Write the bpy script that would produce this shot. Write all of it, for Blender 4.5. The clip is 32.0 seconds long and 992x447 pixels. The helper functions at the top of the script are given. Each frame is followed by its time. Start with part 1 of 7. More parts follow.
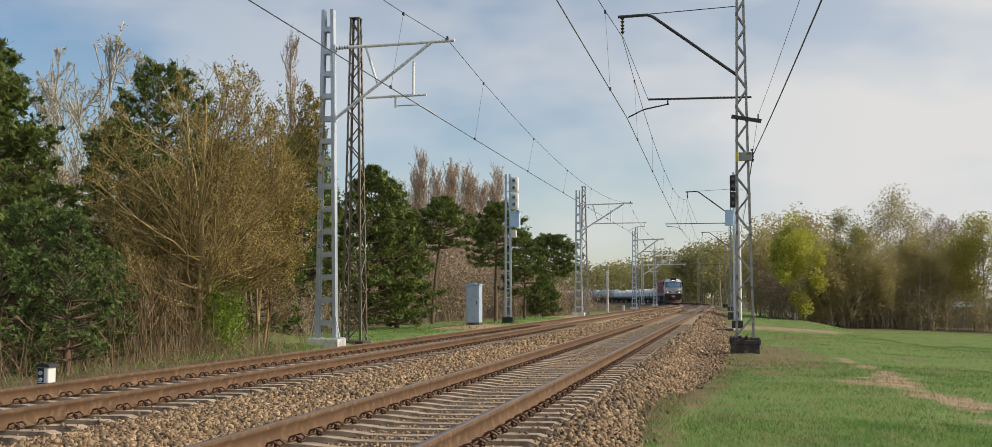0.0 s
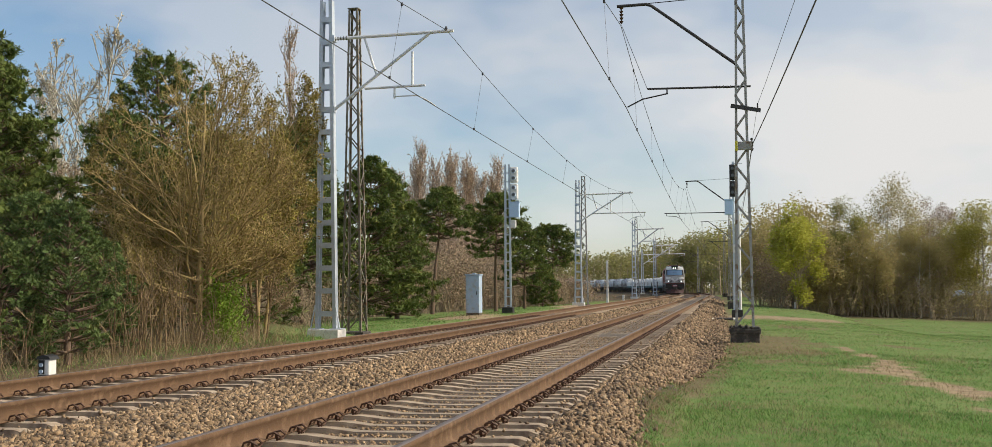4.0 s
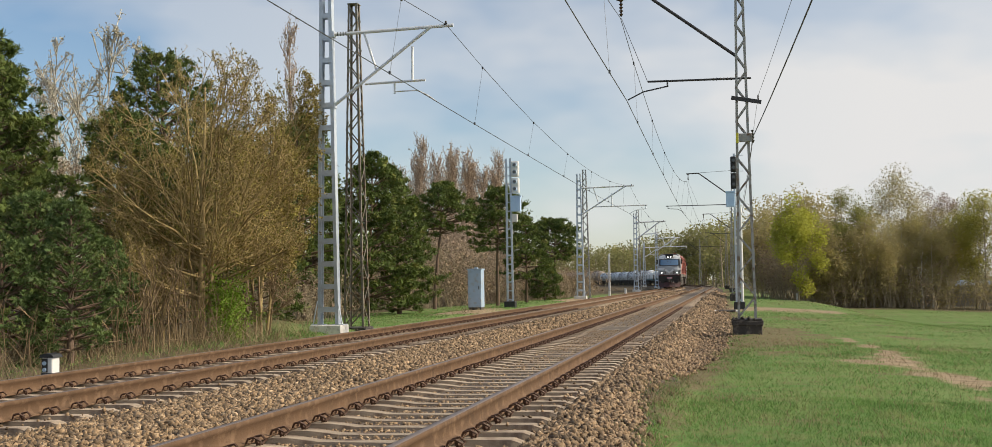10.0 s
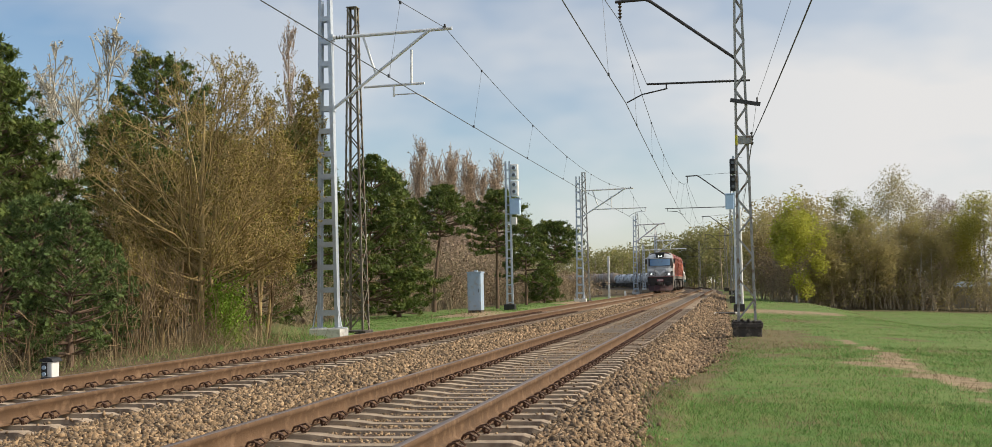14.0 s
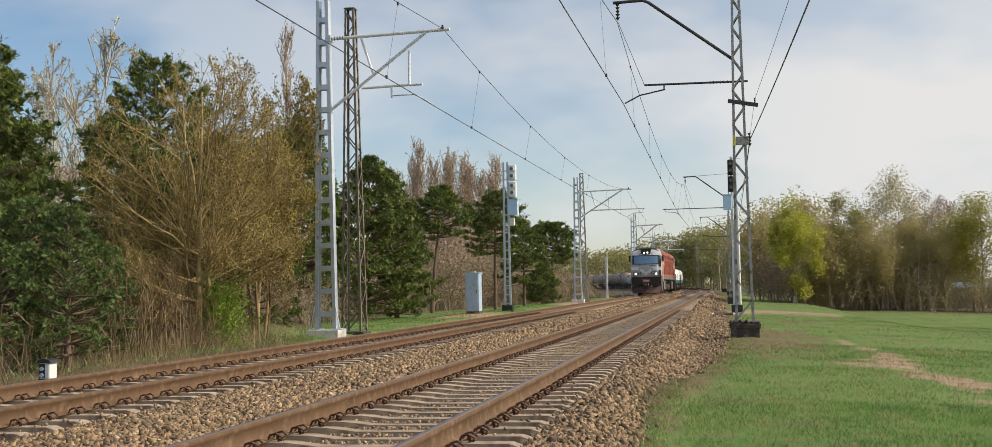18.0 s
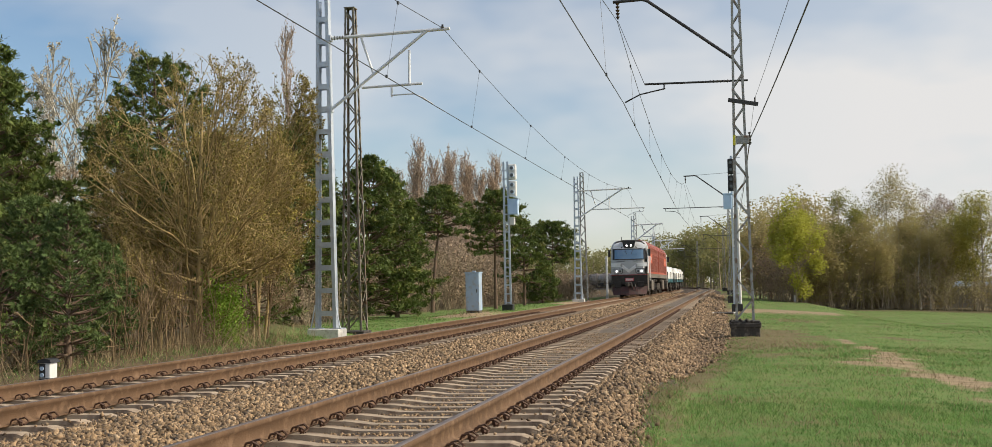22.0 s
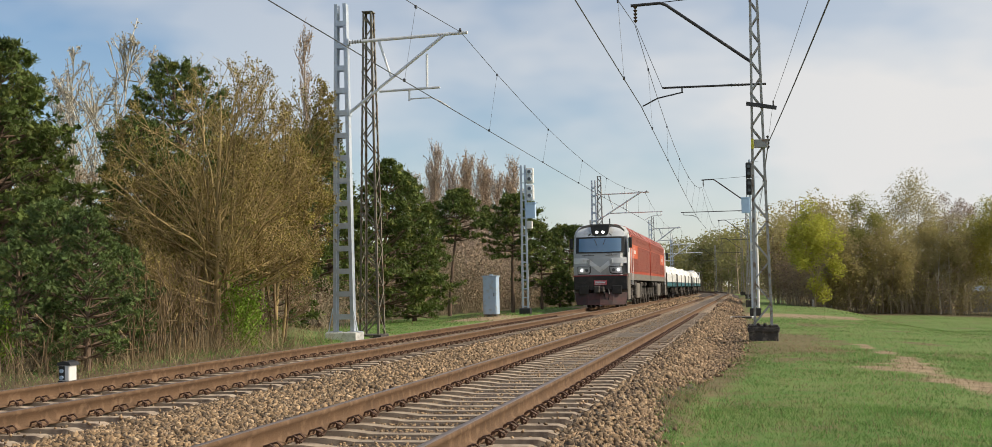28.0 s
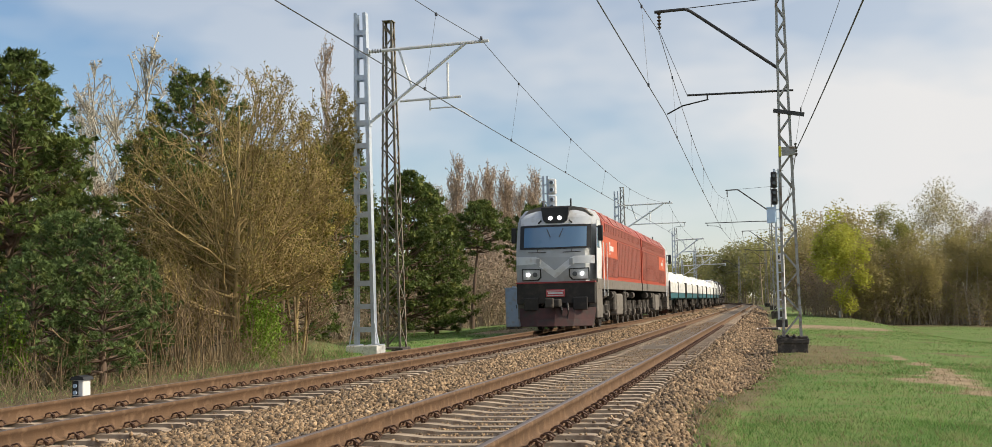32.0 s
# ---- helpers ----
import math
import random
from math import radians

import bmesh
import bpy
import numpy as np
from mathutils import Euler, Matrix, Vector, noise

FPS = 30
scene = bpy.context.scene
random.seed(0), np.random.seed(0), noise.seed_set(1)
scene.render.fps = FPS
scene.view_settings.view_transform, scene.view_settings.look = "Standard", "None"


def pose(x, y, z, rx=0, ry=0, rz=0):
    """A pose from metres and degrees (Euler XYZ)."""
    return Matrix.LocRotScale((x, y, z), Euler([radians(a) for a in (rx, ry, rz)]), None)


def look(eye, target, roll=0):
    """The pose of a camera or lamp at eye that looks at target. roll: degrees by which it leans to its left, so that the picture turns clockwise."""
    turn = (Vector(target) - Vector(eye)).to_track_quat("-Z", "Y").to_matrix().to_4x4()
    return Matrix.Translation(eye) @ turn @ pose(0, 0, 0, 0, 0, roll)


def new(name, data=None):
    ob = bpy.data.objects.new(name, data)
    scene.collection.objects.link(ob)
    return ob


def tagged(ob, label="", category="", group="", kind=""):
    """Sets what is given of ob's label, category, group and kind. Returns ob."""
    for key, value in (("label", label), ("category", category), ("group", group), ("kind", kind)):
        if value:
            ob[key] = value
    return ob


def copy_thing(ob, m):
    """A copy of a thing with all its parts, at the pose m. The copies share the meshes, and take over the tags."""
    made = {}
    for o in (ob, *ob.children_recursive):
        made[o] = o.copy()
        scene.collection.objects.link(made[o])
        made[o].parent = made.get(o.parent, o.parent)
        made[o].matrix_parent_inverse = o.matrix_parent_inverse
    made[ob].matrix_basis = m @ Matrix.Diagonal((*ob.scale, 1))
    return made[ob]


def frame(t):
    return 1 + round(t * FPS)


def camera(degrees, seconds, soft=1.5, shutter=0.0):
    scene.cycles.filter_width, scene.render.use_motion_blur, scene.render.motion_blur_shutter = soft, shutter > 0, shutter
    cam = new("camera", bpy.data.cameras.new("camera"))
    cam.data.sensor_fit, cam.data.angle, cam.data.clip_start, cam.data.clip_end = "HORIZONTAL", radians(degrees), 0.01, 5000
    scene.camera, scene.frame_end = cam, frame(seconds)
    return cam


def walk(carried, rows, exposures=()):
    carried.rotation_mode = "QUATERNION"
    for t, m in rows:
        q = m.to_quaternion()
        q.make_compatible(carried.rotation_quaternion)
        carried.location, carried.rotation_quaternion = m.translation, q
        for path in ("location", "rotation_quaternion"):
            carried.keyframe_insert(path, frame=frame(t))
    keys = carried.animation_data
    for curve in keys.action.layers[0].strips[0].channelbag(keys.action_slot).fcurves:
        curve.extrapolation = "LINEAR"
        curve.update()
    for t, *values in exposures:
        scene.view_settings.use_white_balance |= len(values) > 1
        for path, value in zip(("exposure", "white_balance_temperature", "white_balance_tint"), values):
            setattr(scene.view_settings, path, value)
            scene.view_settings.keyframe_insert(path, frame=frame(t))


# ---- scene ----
cam = camera(45.6, 32.0, soft=0.7)
walk(cam, [
    (0.0, look((0.000, 0.000, 1.042), (-5.728, 29.387, 2.942), -0.133)),
    (0.5, look((0.000, 0.000, 1.042), (-5.727, 29.389, 2.904), -0.139)),
    (1.0, look((0.000, 0.000, 1.042), (-5.724, 29.392, 2.863), -0.171)),
    (1.5, look((0.000, 0.000, 1.042), (-5.724, 29.395, 2.826), -0.210)),
    (2.0, look((0.000, 0.000, 1.042), (-5.725, 29.396, 2.794), -0.231)),
    (2.5, look((0.000, 0.000, 1.042), (-5.723, 29.399, 2.764), -0.256)),
    (3.0, look((0.000, 0.000, 1.042), (-5.718, 29.401, 2.736), -0.298)),
    (3.5, look((0.000, 0.000, 1.042), (-5.718, 29.403, 2.711), -0.329)),
    (5.5, look((0.000, 0.000, 1.042), (-5.740, 29.401, 2.671), -0.555)),
    (6.0, look((0.000, 0.000, 1.042), (-5.742, 29.401, 2.654), -0.605)),
    (6.5, look((0.000, 0.000, 1.042), (-5.749, 29.401, 2.639), -0.665)),
    (7.0, look((0.000, 0.000, 1.042), (-5.758, 29.400, 2.625), -0.728)),
    (7.5, look((0.000, 0.000, 1.042), (-5.764, 29.399, 2.610), -0.788)),
    (8.0, look((0.000, 0.000, 1.042), (-5.768, 29.399, 2.595), -0.837)),
    (8.5, look((0.000, 0.000, 1.042), (-5.771, 29.399, 2.584), -0.867)),
    (9.0, look((0.000, 0.000, 1.042), (-5.771, 29.400, 2.574), -0.879)),
    (9.5, look((0.000, 0.000, 1.042), (-5.764, 29.402, 2.562), -0.885)),
    (10.0, look((0.000, 0.000, 1.042), (-5.762, 29.403, 2.550), -0.902)),
    (10.5, look((0.000, 0.000, 1.042), (-5.765, 29.403, 2.537), -0.938)),
    (11.0, look((0.000, 0.000, 1.042), (-5.766, 29.403, 2.527), -0.984)),
    (11.5, look((0.000, 0.000, 1.042), (-5.765, 29.403, 2.525), -1.011)),
    (12.0, look((0.000, 0.000, 1.042), (-5.765, 29.403, 2.533), -1.016)),
    (12.5, look((0.000, 0.000, 1.042), (-5.763, 29.402, 2.553), -1.021)),
    (13.0, look((0.000, 0.000, 1.042), (-5.757, 29.402, 2.577), -1.038)),
    (13.5, look((0.000, 0.000, 1.042), (-5.750, 29.403, 2.600), -1.051)),
    (14.0, look((0.000, 0.000, 1.042), (-5.746, 29.402, 2.623), -1.054)),
    (14.5, look((0.000, 0.000, 1.042), (-5.744, 29.401, 2.649), -1.060)),
    (16.5, look((0.000, 0.000, 1.042), (-5.718, 29.405, 2.664), -1.024)),
    (17.0, look((0.000, 0.000, 1.042), (-5.704, 29.408, 2.660), -1.058)),
    (17.5, look((0.000, 0.000, 1.042), (-5.697, 29.410, 2.653), -1.088)),
    (18.0, look((0.000, 0.000, 1.042), (-5.693, 29.411, 2.646), -1.100)),
    (18.5, look((0.000, 0.000, 1.042), (-5.691, 29.412, 2.641), -1.113)),
    (19.0, look((0.000, 0.000, 1.042), (-5.690, 29.412, 2.638), -1.131)),
    (19.5, look((0.000, 0.000, 1.042), (-5.691, 29.412, 2.635), -1.140)),
    (20.0, look((0.000, 0.000, 1.042), (-5.692, 29.412, 2.632), -1.137)),
    (20.5, look((0.000, 0.000, 1.042), (-5.693, 29.412, 2.630), -1.145)),
    (21.0, look((0.000, 0.000, 1.042), (-5.695, 29.412, 2.630), -1.156)),
    (21.5, look((0.000, 0.000, 1.042), (-5.696, 29.411, 2.629), -1.154)),
    (22.0, look((0.000, 0.000, 1.042), (-5.698, 29.411, 2.629), -1.151)),
    (22.5, look((0.000, 0.000, 1.042), (-5.703, 29.410, 2.632), -1.129)),
    (23.0, look((0.000, 0.000, 1.042), (-5.717, 29.407, 2.639), -1.090)),
    (23.5, look((0.000, 0.000, 1.042), (-5.739, 29.402, 2.648), -1.081)),
    (24.0, look((0.000, 0.000, 1.042), (-5.772, 29.395, 2.654), -1.092)),
    (24.5, look((0.000, 0.000, 1.042), (-5.815, 29.386, 2.662), -1.095)),
    (25.0, look((0.000, 0.000, 1.042), (-5.858, 29.377, 2.671), -1.090)),
    (25.5, look((0.000, 0.000, 1.042), (-5.894, 29.370, 2.681), -1.089)),
    (27.5, look((0.000, 0.000, 1.042), (-6.074, 29.331, 2.720), -1.057)),
    (28.0, look((0.000, 0.000, 1.042), (-6.129, 29.319, 2.731), -1.043)),
    (28.5, look((0.001, 0.003, 1.039), (-6.184, 29.309, 2.744), -1.041)),
    (29.0, look((-0.001, 0.022, 1.035), (-6.246, 29.314, 2.761), -1.041)),
    (29.5, look((-0.012, 0.071, 1.033), (-6.321, 29.348, 2.790), -1.038)),
    (30.0, look((-0.034, 0.148, 1.031), (-6.403, 29.409, 2.834), -1.035)),
    (30.5, look((-0.061, 0.233, 1.028), (-6.488, 29.477, 2.887), -1.054)),
    (31.0, look((-0.085, 0.317, 1.025), (-6.578, 29.543, 2.941), -1.117)),
    (31.5, look((-0.103, 0.400, 1.022), (-6.677, 29.604, 2.991), -1.203)),
    (32.0, look((-0.118, 0.480, 1.021), (-6.783, 29.660, 3.040), -1.285)),
], exposures=[(0.0, -0.12), (1.5, -0.05), (3.0, -0.02), (29.0, -0.02), (31.0, 0.05), (32.0, 0.05)])

# ---- sky, sun ----
SUN_AZ, SUN_EL = 86.0, 30.0          # degrees from +Y towards +X, and above the horizon
sky_world = bpy.data.worlds.new("sky")
scene.world = sky_world
sky_world.use_nodes = True
wn, wl = sky_world.node_tree.nodes, sky_world.node_tree.links
wn.clear()
w_out = wn.new("ShaderNodeOutputWorld")
w_bg = wn.new("ShaderNodeBackground")
w_sky = wn.new("ShaderNodeTexSky")
w_sky.sky_type, w_sky.sun_disc = "NISHITA", False
w_sky.sun_elevation, w_sky.sun_rotation = radians(SUN_EL), radians(SUN_AZ)
w_sky.air_density, w_sky.dust_density, w_sky.ozone_density = 1.0, 0.5, 2.2
w_scale = wn.new("ShaderNodeVectorMath")
w_scale.operation = "SCALE"
w_scale.inputs["Scale"].default_value = 0.125
w_co = wn.new("ShaderNodeTexCoord")
w_map = wn.new("ShaderNodeMapping")
w_map.inputs["Scale"].default_value = (1.0, 1.0, 2.2)
w_map.inputs["Location"].default_value = (0.35, 0.1, 0.0)
w_n = wn.new("ShaderNodeTexNoise")
w_n.inputs["Scale"].default_value, w_n.inputs["Detail"].default_value, w_n.inputs["Roughness"].default_value = 3.4, 4.0, 0.5
w_dot = wn.new("ShaderNodeVectorMath")          # haze brightens towards the sun's side
w_dot.operation = "DOT_PRODUCT"
w_dot.inputs[1].default_value = (math.sin(radians(SUN_AZ)), math.cos(radians(SUN_AZ)), 0.0)
w_h = wn.new("ShaderNodeMapRange")
w_h.inputs["From Min"].default_value, w_h.inputs["From Max"].default_value = -0.58, 0.25
w_h.inputs["To Min"].default_value, w_h.inputs["To Max"].default_value = -0.42, 0.40
w_r = wn.new("ShaderNodeMapRange")
w_r.inputs["From Min"].default_value, w_r.inputs["From Max"].default_value = 0.43, 0.60
w_r.inputs["To Min"].default_value, w_r.inputs["To Max"].default_value = 0.12, 0.66
w_add = wn.new("ShaderNodeMath")
w_add.operation, w_add.use_clamp = "ADD", True
w_mix = wn.new("ShaderNodeMix")
w_mix.data_type = "RGBA"
w_mix.inputs["B"].default_value = (0.80, 0.79, 0.78, 1)
wl.new(w_co.outputs["Generated"], w_map.inputs["Vector"])
wl.new(w_map.outputs["Vector"], w_n.inputs["Vector"])
wl.new(w_n.outputs["Fac"], w_r.inputs["Value"])
wl.new(w_sky.outputs["Color"], w_scale.inputs[0])
wl.new(w_co.outputs["Generated"], w_dot.inputs[0])
wl.new(w_dot.outputs["Value"], w_h.inputs["Value"])
wl.new(w_r.outputs["Result"], w_add.inputs[0])
wl.new(w_h.outputs["Result"], w_add.inputs[1])
wl.new(w_add.outputs["Value"], w_mix.inputs["Factor"])
wl.new(w_scale.outputs["Vector"], w_mix.inputs["A"])
wl.new(w_mix.outputs["Result"], w_bg.inputs["Color"])
w_bg.inputs["Strength"].default_value = 1.0
wl.new(w_bg.outputs["Background"], w_out.inputs["Surface"])

sun_dir = Vector((math.sin(radians(SUN_AZ)) * math.cos(radians(SUN_EL)), math.cos(radians(SUN_AZ)) * math.cos(radians(SUN_EL)), math.sin(radians(SUN_EL))))
sun_data = bpy.data.lights.new("sun", "SUN")
sun_data.energy, sun_data.angle, sun_data.color = 4.4, radians(2.0), (1.0, 0.88, 0.70)
sun = new("sun", sun_data)
sun.matrix_world = look(sun_dir * 200, (0, 0, 0))


# ---- materials ----
def surface(name, c1, c2, scale=4.0, rough=0.8, metal=0.0, bump=0.2, fine=60.0, c3=None, wear=6.0, rand=0.0, island=0.0, spec=0.5, coat=0.0, stretch=(1, 1, 1), trans=0.0):
    """Two colours mixed by a broad noise, a third by a second noise as stains, fine grain as relief."""
    m = bpy.data.materials.new(name)
    m.use_nodes = True
    n, l = m.node_tree.nodes, m.node_tree.links
    b = n["Principled BSDF"]
    co = n.new("ShaderNodeTexCoord")
    mp = n.new("ShaderNodeMapping")
    mp.inputs["Scale"].default_value = stretch
    l.new(co.outputs["Object"], mp.inputs["Vector"])

    def grain(s, detail, lo, hi):
        t = n.new("ShaderNodeTexNoise")
        t.inputs["Scale"].default_value, t.inputs["Detail"].default_value = s, detail
        l.new(mp.outputs["Vector"], t.inputs["Vector"])
        r = n.new("ShaderNodeMapRange")
        r.inputs["From Min"].default_value, r.inputs["From Max"].default_value = lo, hi
        l.new(t.outputs["Fac"], r.inputs["Value"])
        return r.outputs["Result"]

    def blend(fac, a, bb):
        x = n.new("ShaderNodeMix")
        x.data_type = "RGBA"
        l.new(fac, x.inputs["Factor"])
        for socket, v in (("A", a), ("B", bb)):
            if isinstance(v, tuple):
                x.inputs[socket].default_value = (*v, 1)
            else:
                l.new(v, x.inputs[socket])
        return x.outputs["Result"]

    col = blend(grain(scale, 5.0, 0.3, 0.7), c1, c2)
    if c3:
        col = blend(grain(wear, 7.0, 0.52, 0.68), col, c3)
    fg = grain(fine, 3.0, 0.2, 0.8)
    if rand or island:
        if rand:
            src = n.new("ShaderNodeObjectInfo").outputs["Random"]
        else:
            src = n.new("ShaderNodeNewGeometry").outputs["Random Per Island"]
        k = rand or island
        r = n.new("ShaderNodeMapRange")
        r.inputs["To Min"].default_value, r.inputs["To Max"].default_value = 1 - k, 1 + k
        l.new(src, r.inputs["Value"])
        hsv = n.new("ShaderNodeHueSaturation")
        l.new(r.outputs["Result"], hsv.inputs["Value"])
        l.new(col, hsv.inputs["Color"])
        col = hsv.outputs["Color"]
    l.new(col, b.inputs["Base Color"])
    rr = n.new("ShaderNodeMapRange")
    rr.inputs["To Min"].default_value, rr.inputs["To Max"].default_value = max(0.02, rough - 0.1), min(1.0, rough + 0.1)
    l.new(fg, rr.inputs["Value"])
    l.new(rr.outputs["Result"], b.inputs["Roughness"])
    b.inputs["Metallic"].default_value = metal
    b.inputs["Specular IOR Level"].default_value = spec
    b.inputs["Coat Weight"].default_value = coat
    if bump:
        bp = n.new("ShaderNodeBump")
        bp.inputs["Strength"].default_value, bp.inputs["Distance"].default_value = bump, 0.01
        l.new(fg, bp.inputs["Height"])
        l.new(bp.outputs["Normal"], b.inputs["Normal"])
    if trans:
        tr = n.new("ShaderNodeBsdfTranslucent")
        l.new(col, tr.inputs["Color"])
        mx = n.new("ShaderNodeMixShader")
        mx.inputs["Fac"].default_value = trans
        l.new(b.outputs["BSDF"], mx.inputs[1])
        l.new(tr.outputs["BSDF"], mx.inputs[2])
        l.new(mx.outputs["Shader"], n["Material Output"].inputs["Surface"])
    return m


def glow(name, colour, strength):
    m = bpy.data.materials.new(name)
    m.use_nodes = True
    b = m.node_tree.nodes["Principled BSDF"]
    b.inputs["Base Color"].default_value = (*colour, 1)
    b.inputs["Emission Color"].default_value = (*colour, 1)
    b.inputs["Emission Strength"].default_value = strength
    return m


M_RAIL = surface("rusty_rail", (0.155, 0.092, 0.052), (0.108, 0.065, 0.038), 3.0, 0.85, 0.05, 0.25, 80, (0.21, 0.132, 0.08), 9.0, spec=0.3)
M_RAILHEAD = surface("rail_head", (0.17, 0.13, 0.11), (0.24, 0.19, 0.16), 2.0, 0.5, 0.35, 0.1, 60, stretch=(6, 0.3, 6))
M_SLEEPER = surface("weathered_concrete_sleeper", (0.48, 0.38, 0.275), (0.36, 0.28, 0.20), 3.0, 0.9, 0, 0.35, 70, (0.22, 0.155, 0.11), 5.0, rand=0.16)
M_CLIP = surface("oily_rusted_fastening", (0.07, 0.038, 0.025), (0.12, 0.062, 0.038), 20.0, 0.6, 0.2, 0.3, 120)
M_STONE = surface("crushed_stone", (0.32, 0.218, 0.122), (0.185, 0.122, 0.07), 9.0, 0.9, 0, 0.3, 60, (0.42, 0.31, 0.195), 14.0, island=0.6)
# Darker copy of M_STONE, with the right shoulder's shade put into the colour.
M_STONE_SHADED = surface("shaded_brown_crushed_stone", (0.265, 0.18, 0.105), (0.155, 0.104, 0.062), 9.0, 0.9, 0, 0.3, 60, (0.33, 0.245, 0.155), 14.0, island=0.6)
# Near-black brown: the shade in the gaps between stones is painted in.
M_BED = surface("gap_shade_ballast_bed", (0.085, 0.058, 0.04), (0.045, 0.031, 0.022), 16.0, 0.95, 0, 1.0, 30, (0.22, 0.16, 0.11), 24.0)
M_FINES = surface("grey_ballast_fines", (0.19, 0.15, 0.11), (0.12, 0.096, 0.072), 14.0, 0.95, 0, 1.0, 40, (0.23, 0.19, 0.145), 30.0)
M_GALV = surface("galvanised_steel", (0.60, 0.66, 0.74), (0.50, 0.56, 0.64), 5.0, 0.42, 0.25, 0.06, 50, (0.52, 0.55, 0.60), 8.0)
M_PALETUBE = surface("bright_galvanised_tube", (0.80, 0.82, 0.83), (0.72, 0.74, 0.76), 5.0, 0.45, 0.1, 0.05, 50)
M_LATTICE = surface("weathered_painted_lattice", (0.24, 0.225, 0.18), (0.17, 0.155, 0.12), 4.0, 0.7, 0.2, 0.2, 60, (0.16, 0.09, 0.05), 7.0)
M_LATTICE2 = surface("grey_painted_lattice", (0.40, 0.40, 0.39), (0.31, 0.31, 0.30), 4.0, 0.65, 0.2, 0.2, 60, (0.17, 0.11, 0.07), 7.0)
M_DARK = surface("dark_tarnished_tube", (0.045, 0.045, 0.05), (0.07, 0.065, 0.065), 6.0, 0.55, 0.3, 0.1, 60)
M_WIRE = surface("dull_copper_wire", (0.07, 0.075, 0.085), (0.11, 0.11, 0.12), 3.0, 0.5, 0.4, 0.0, 40)
M_CERAMIC = surface("brown_glazed_insulator", (0.06, 0.03, 0.02), (0.09, 0.045, 0.03), 8.0, 0.2, 0, 0.0, 40)
M_CONCRETE = surface("pale_concrete", (0.76, 0.75, 0.71), (0.64, 0.63, 0.60), 3.0, 0.9, 0, 0.3, 50, (0.45, 0.43, 0.40), 6.0)
M_TARRED = surface("tarred_foundation", (0.035, 0.03, 0.028), (0.06, 0.05, 0.045), 6.0, 0.75, 0, 0.5, 40, (0.13, 0.11, 0.09), 9.0)
M_WHITE = surface("white_enamel", (0.78, 0.78, 0.76), (0.70, 0.70, 0.69), 4.0, 0.4, 0, 0.05, 40)
M_BLACK = surface("black_paint", (0.015, 0.015, 0.016), (0.03, 0.03, 0.03), 6.0, 0.5, 0, 0.1, 50)
M_BLUEBOX = surface("pale_blue_enamel", (0.52, 0.70, 0.94), (0.46, 0.64, 0.88), 4.0, 0.35, 0, 0.05, 40)
M_CABINET = surface("light_grey_blue_cabinet_paint", (0.40, 0.51, 0.64), (0.35, 0.46, 0.59), 3.0, 0.5, 0, 0.06, 40, (0.36, 0.39, 0.42), 5.0)
M_PINEBARK = surface("scots_pine_bark", (0.19, 0.125, 0.085), (0.115, 0.082, 0.06), 6.0, 0.95, 0, 0.8, 30, stretch=(1, 1, 0.4))
M_BARK = surface("warm_brown_bark", (0.45, 0.345, 0.165), (0.32, 0.24, 0.115), 6.0, 0.95, 0, 0.5, 40, stretch=(1, 1, 0.3), island=0.35, spec=0.12)
M_STEM = surface("pale_brown_coppice_bark", (0.31, 0.225, 0.13), (0.20, 0.145, 0.085), 6.0, 0.95, 0, 0.5, 40, stretch=(1, 1, 0.3), island=0.35, spec=0.12)
M_GREYBARK = surface("grey_brown_bark", (0.42, 0.35, 0.24), (0.33, 0.27, 0.185), 6.0, 0.95, 0, 0.5, 40, stretch=(1, 1, 0.3), island=0.15, spec=0.08)
M_PALEBARK = surface("pale_birch_bark", (0.64, 0.60, 0.50), (0.52, 0.48, 0.39), 5.0, 0.9, 0, 0.3, 40, (0.25, 0.22, 0.18), 7.0, island=0.15, spec=0.15)
M_NEEDLE = surface("pine_needles", (0.135, 0.178, 0.045), (0.07, 0.102, 0.032), 1.2, 0.55, 0, 0, 40, (0.205, 0.215, 0.054), 2.0, island=0.45, trans=0.2, spec=0.15)
M_NEEDLE2 = surface("blue_green_needles", (0.13, 0.185, 0.06), (0.075, 0.115, 0.04), 2.0, 0.55, 0, 0, 40, (0.18, 0.21, 0.06), 4.0, island=0.45, trans=0.2, spec=0.15)
M_BUD = surface("brown_olive_buds", (0.33, 0.27, 0.085), (0.205, 0.165, 0.058), 1.0, 0.8, 0, 0, 40, (0.33, 0.30, 0.07), 3.0, island=0.55, trans=0.35, spec=0.12)
M_YOUNG = surface("young_yellow_green_leaves", (0.52, 0.52, 0.10), (0.43, 0.43, 0.09), 0.8, 0.7, 0, 0, 40, island=0.2, trans=0.45, spec=0.12)
M_BRIGHT = surface("bright_green_leaves", (0.22, 0.34, 0.045), (0.16, 0.26, 0.036), 1.0, 0.7, 0, 0, 40, island=0.3, trans=0.3, spec=0.12)
M_HAZE = surface("olive_brown_spring_twigs", (0.45, 0.39, 0.19), (0.38, 0.325, 0.165), 0.4, 0.9, 0, 0, 40, (0.45, 0.415, 0.14), 0.8, island=0.06, trans=0.55, spec=0.05)
M_PALEGREEN = surface("pale_olive_green_young_leaves", (0.35, 0.34, 0.11), (0.29, 0.28, 0.105), 0.5, 0.8, 0, 0, 40, (0.37, 0.37, 0.10), 0.9, island=0.1, trans=0.5, spec=0.08)
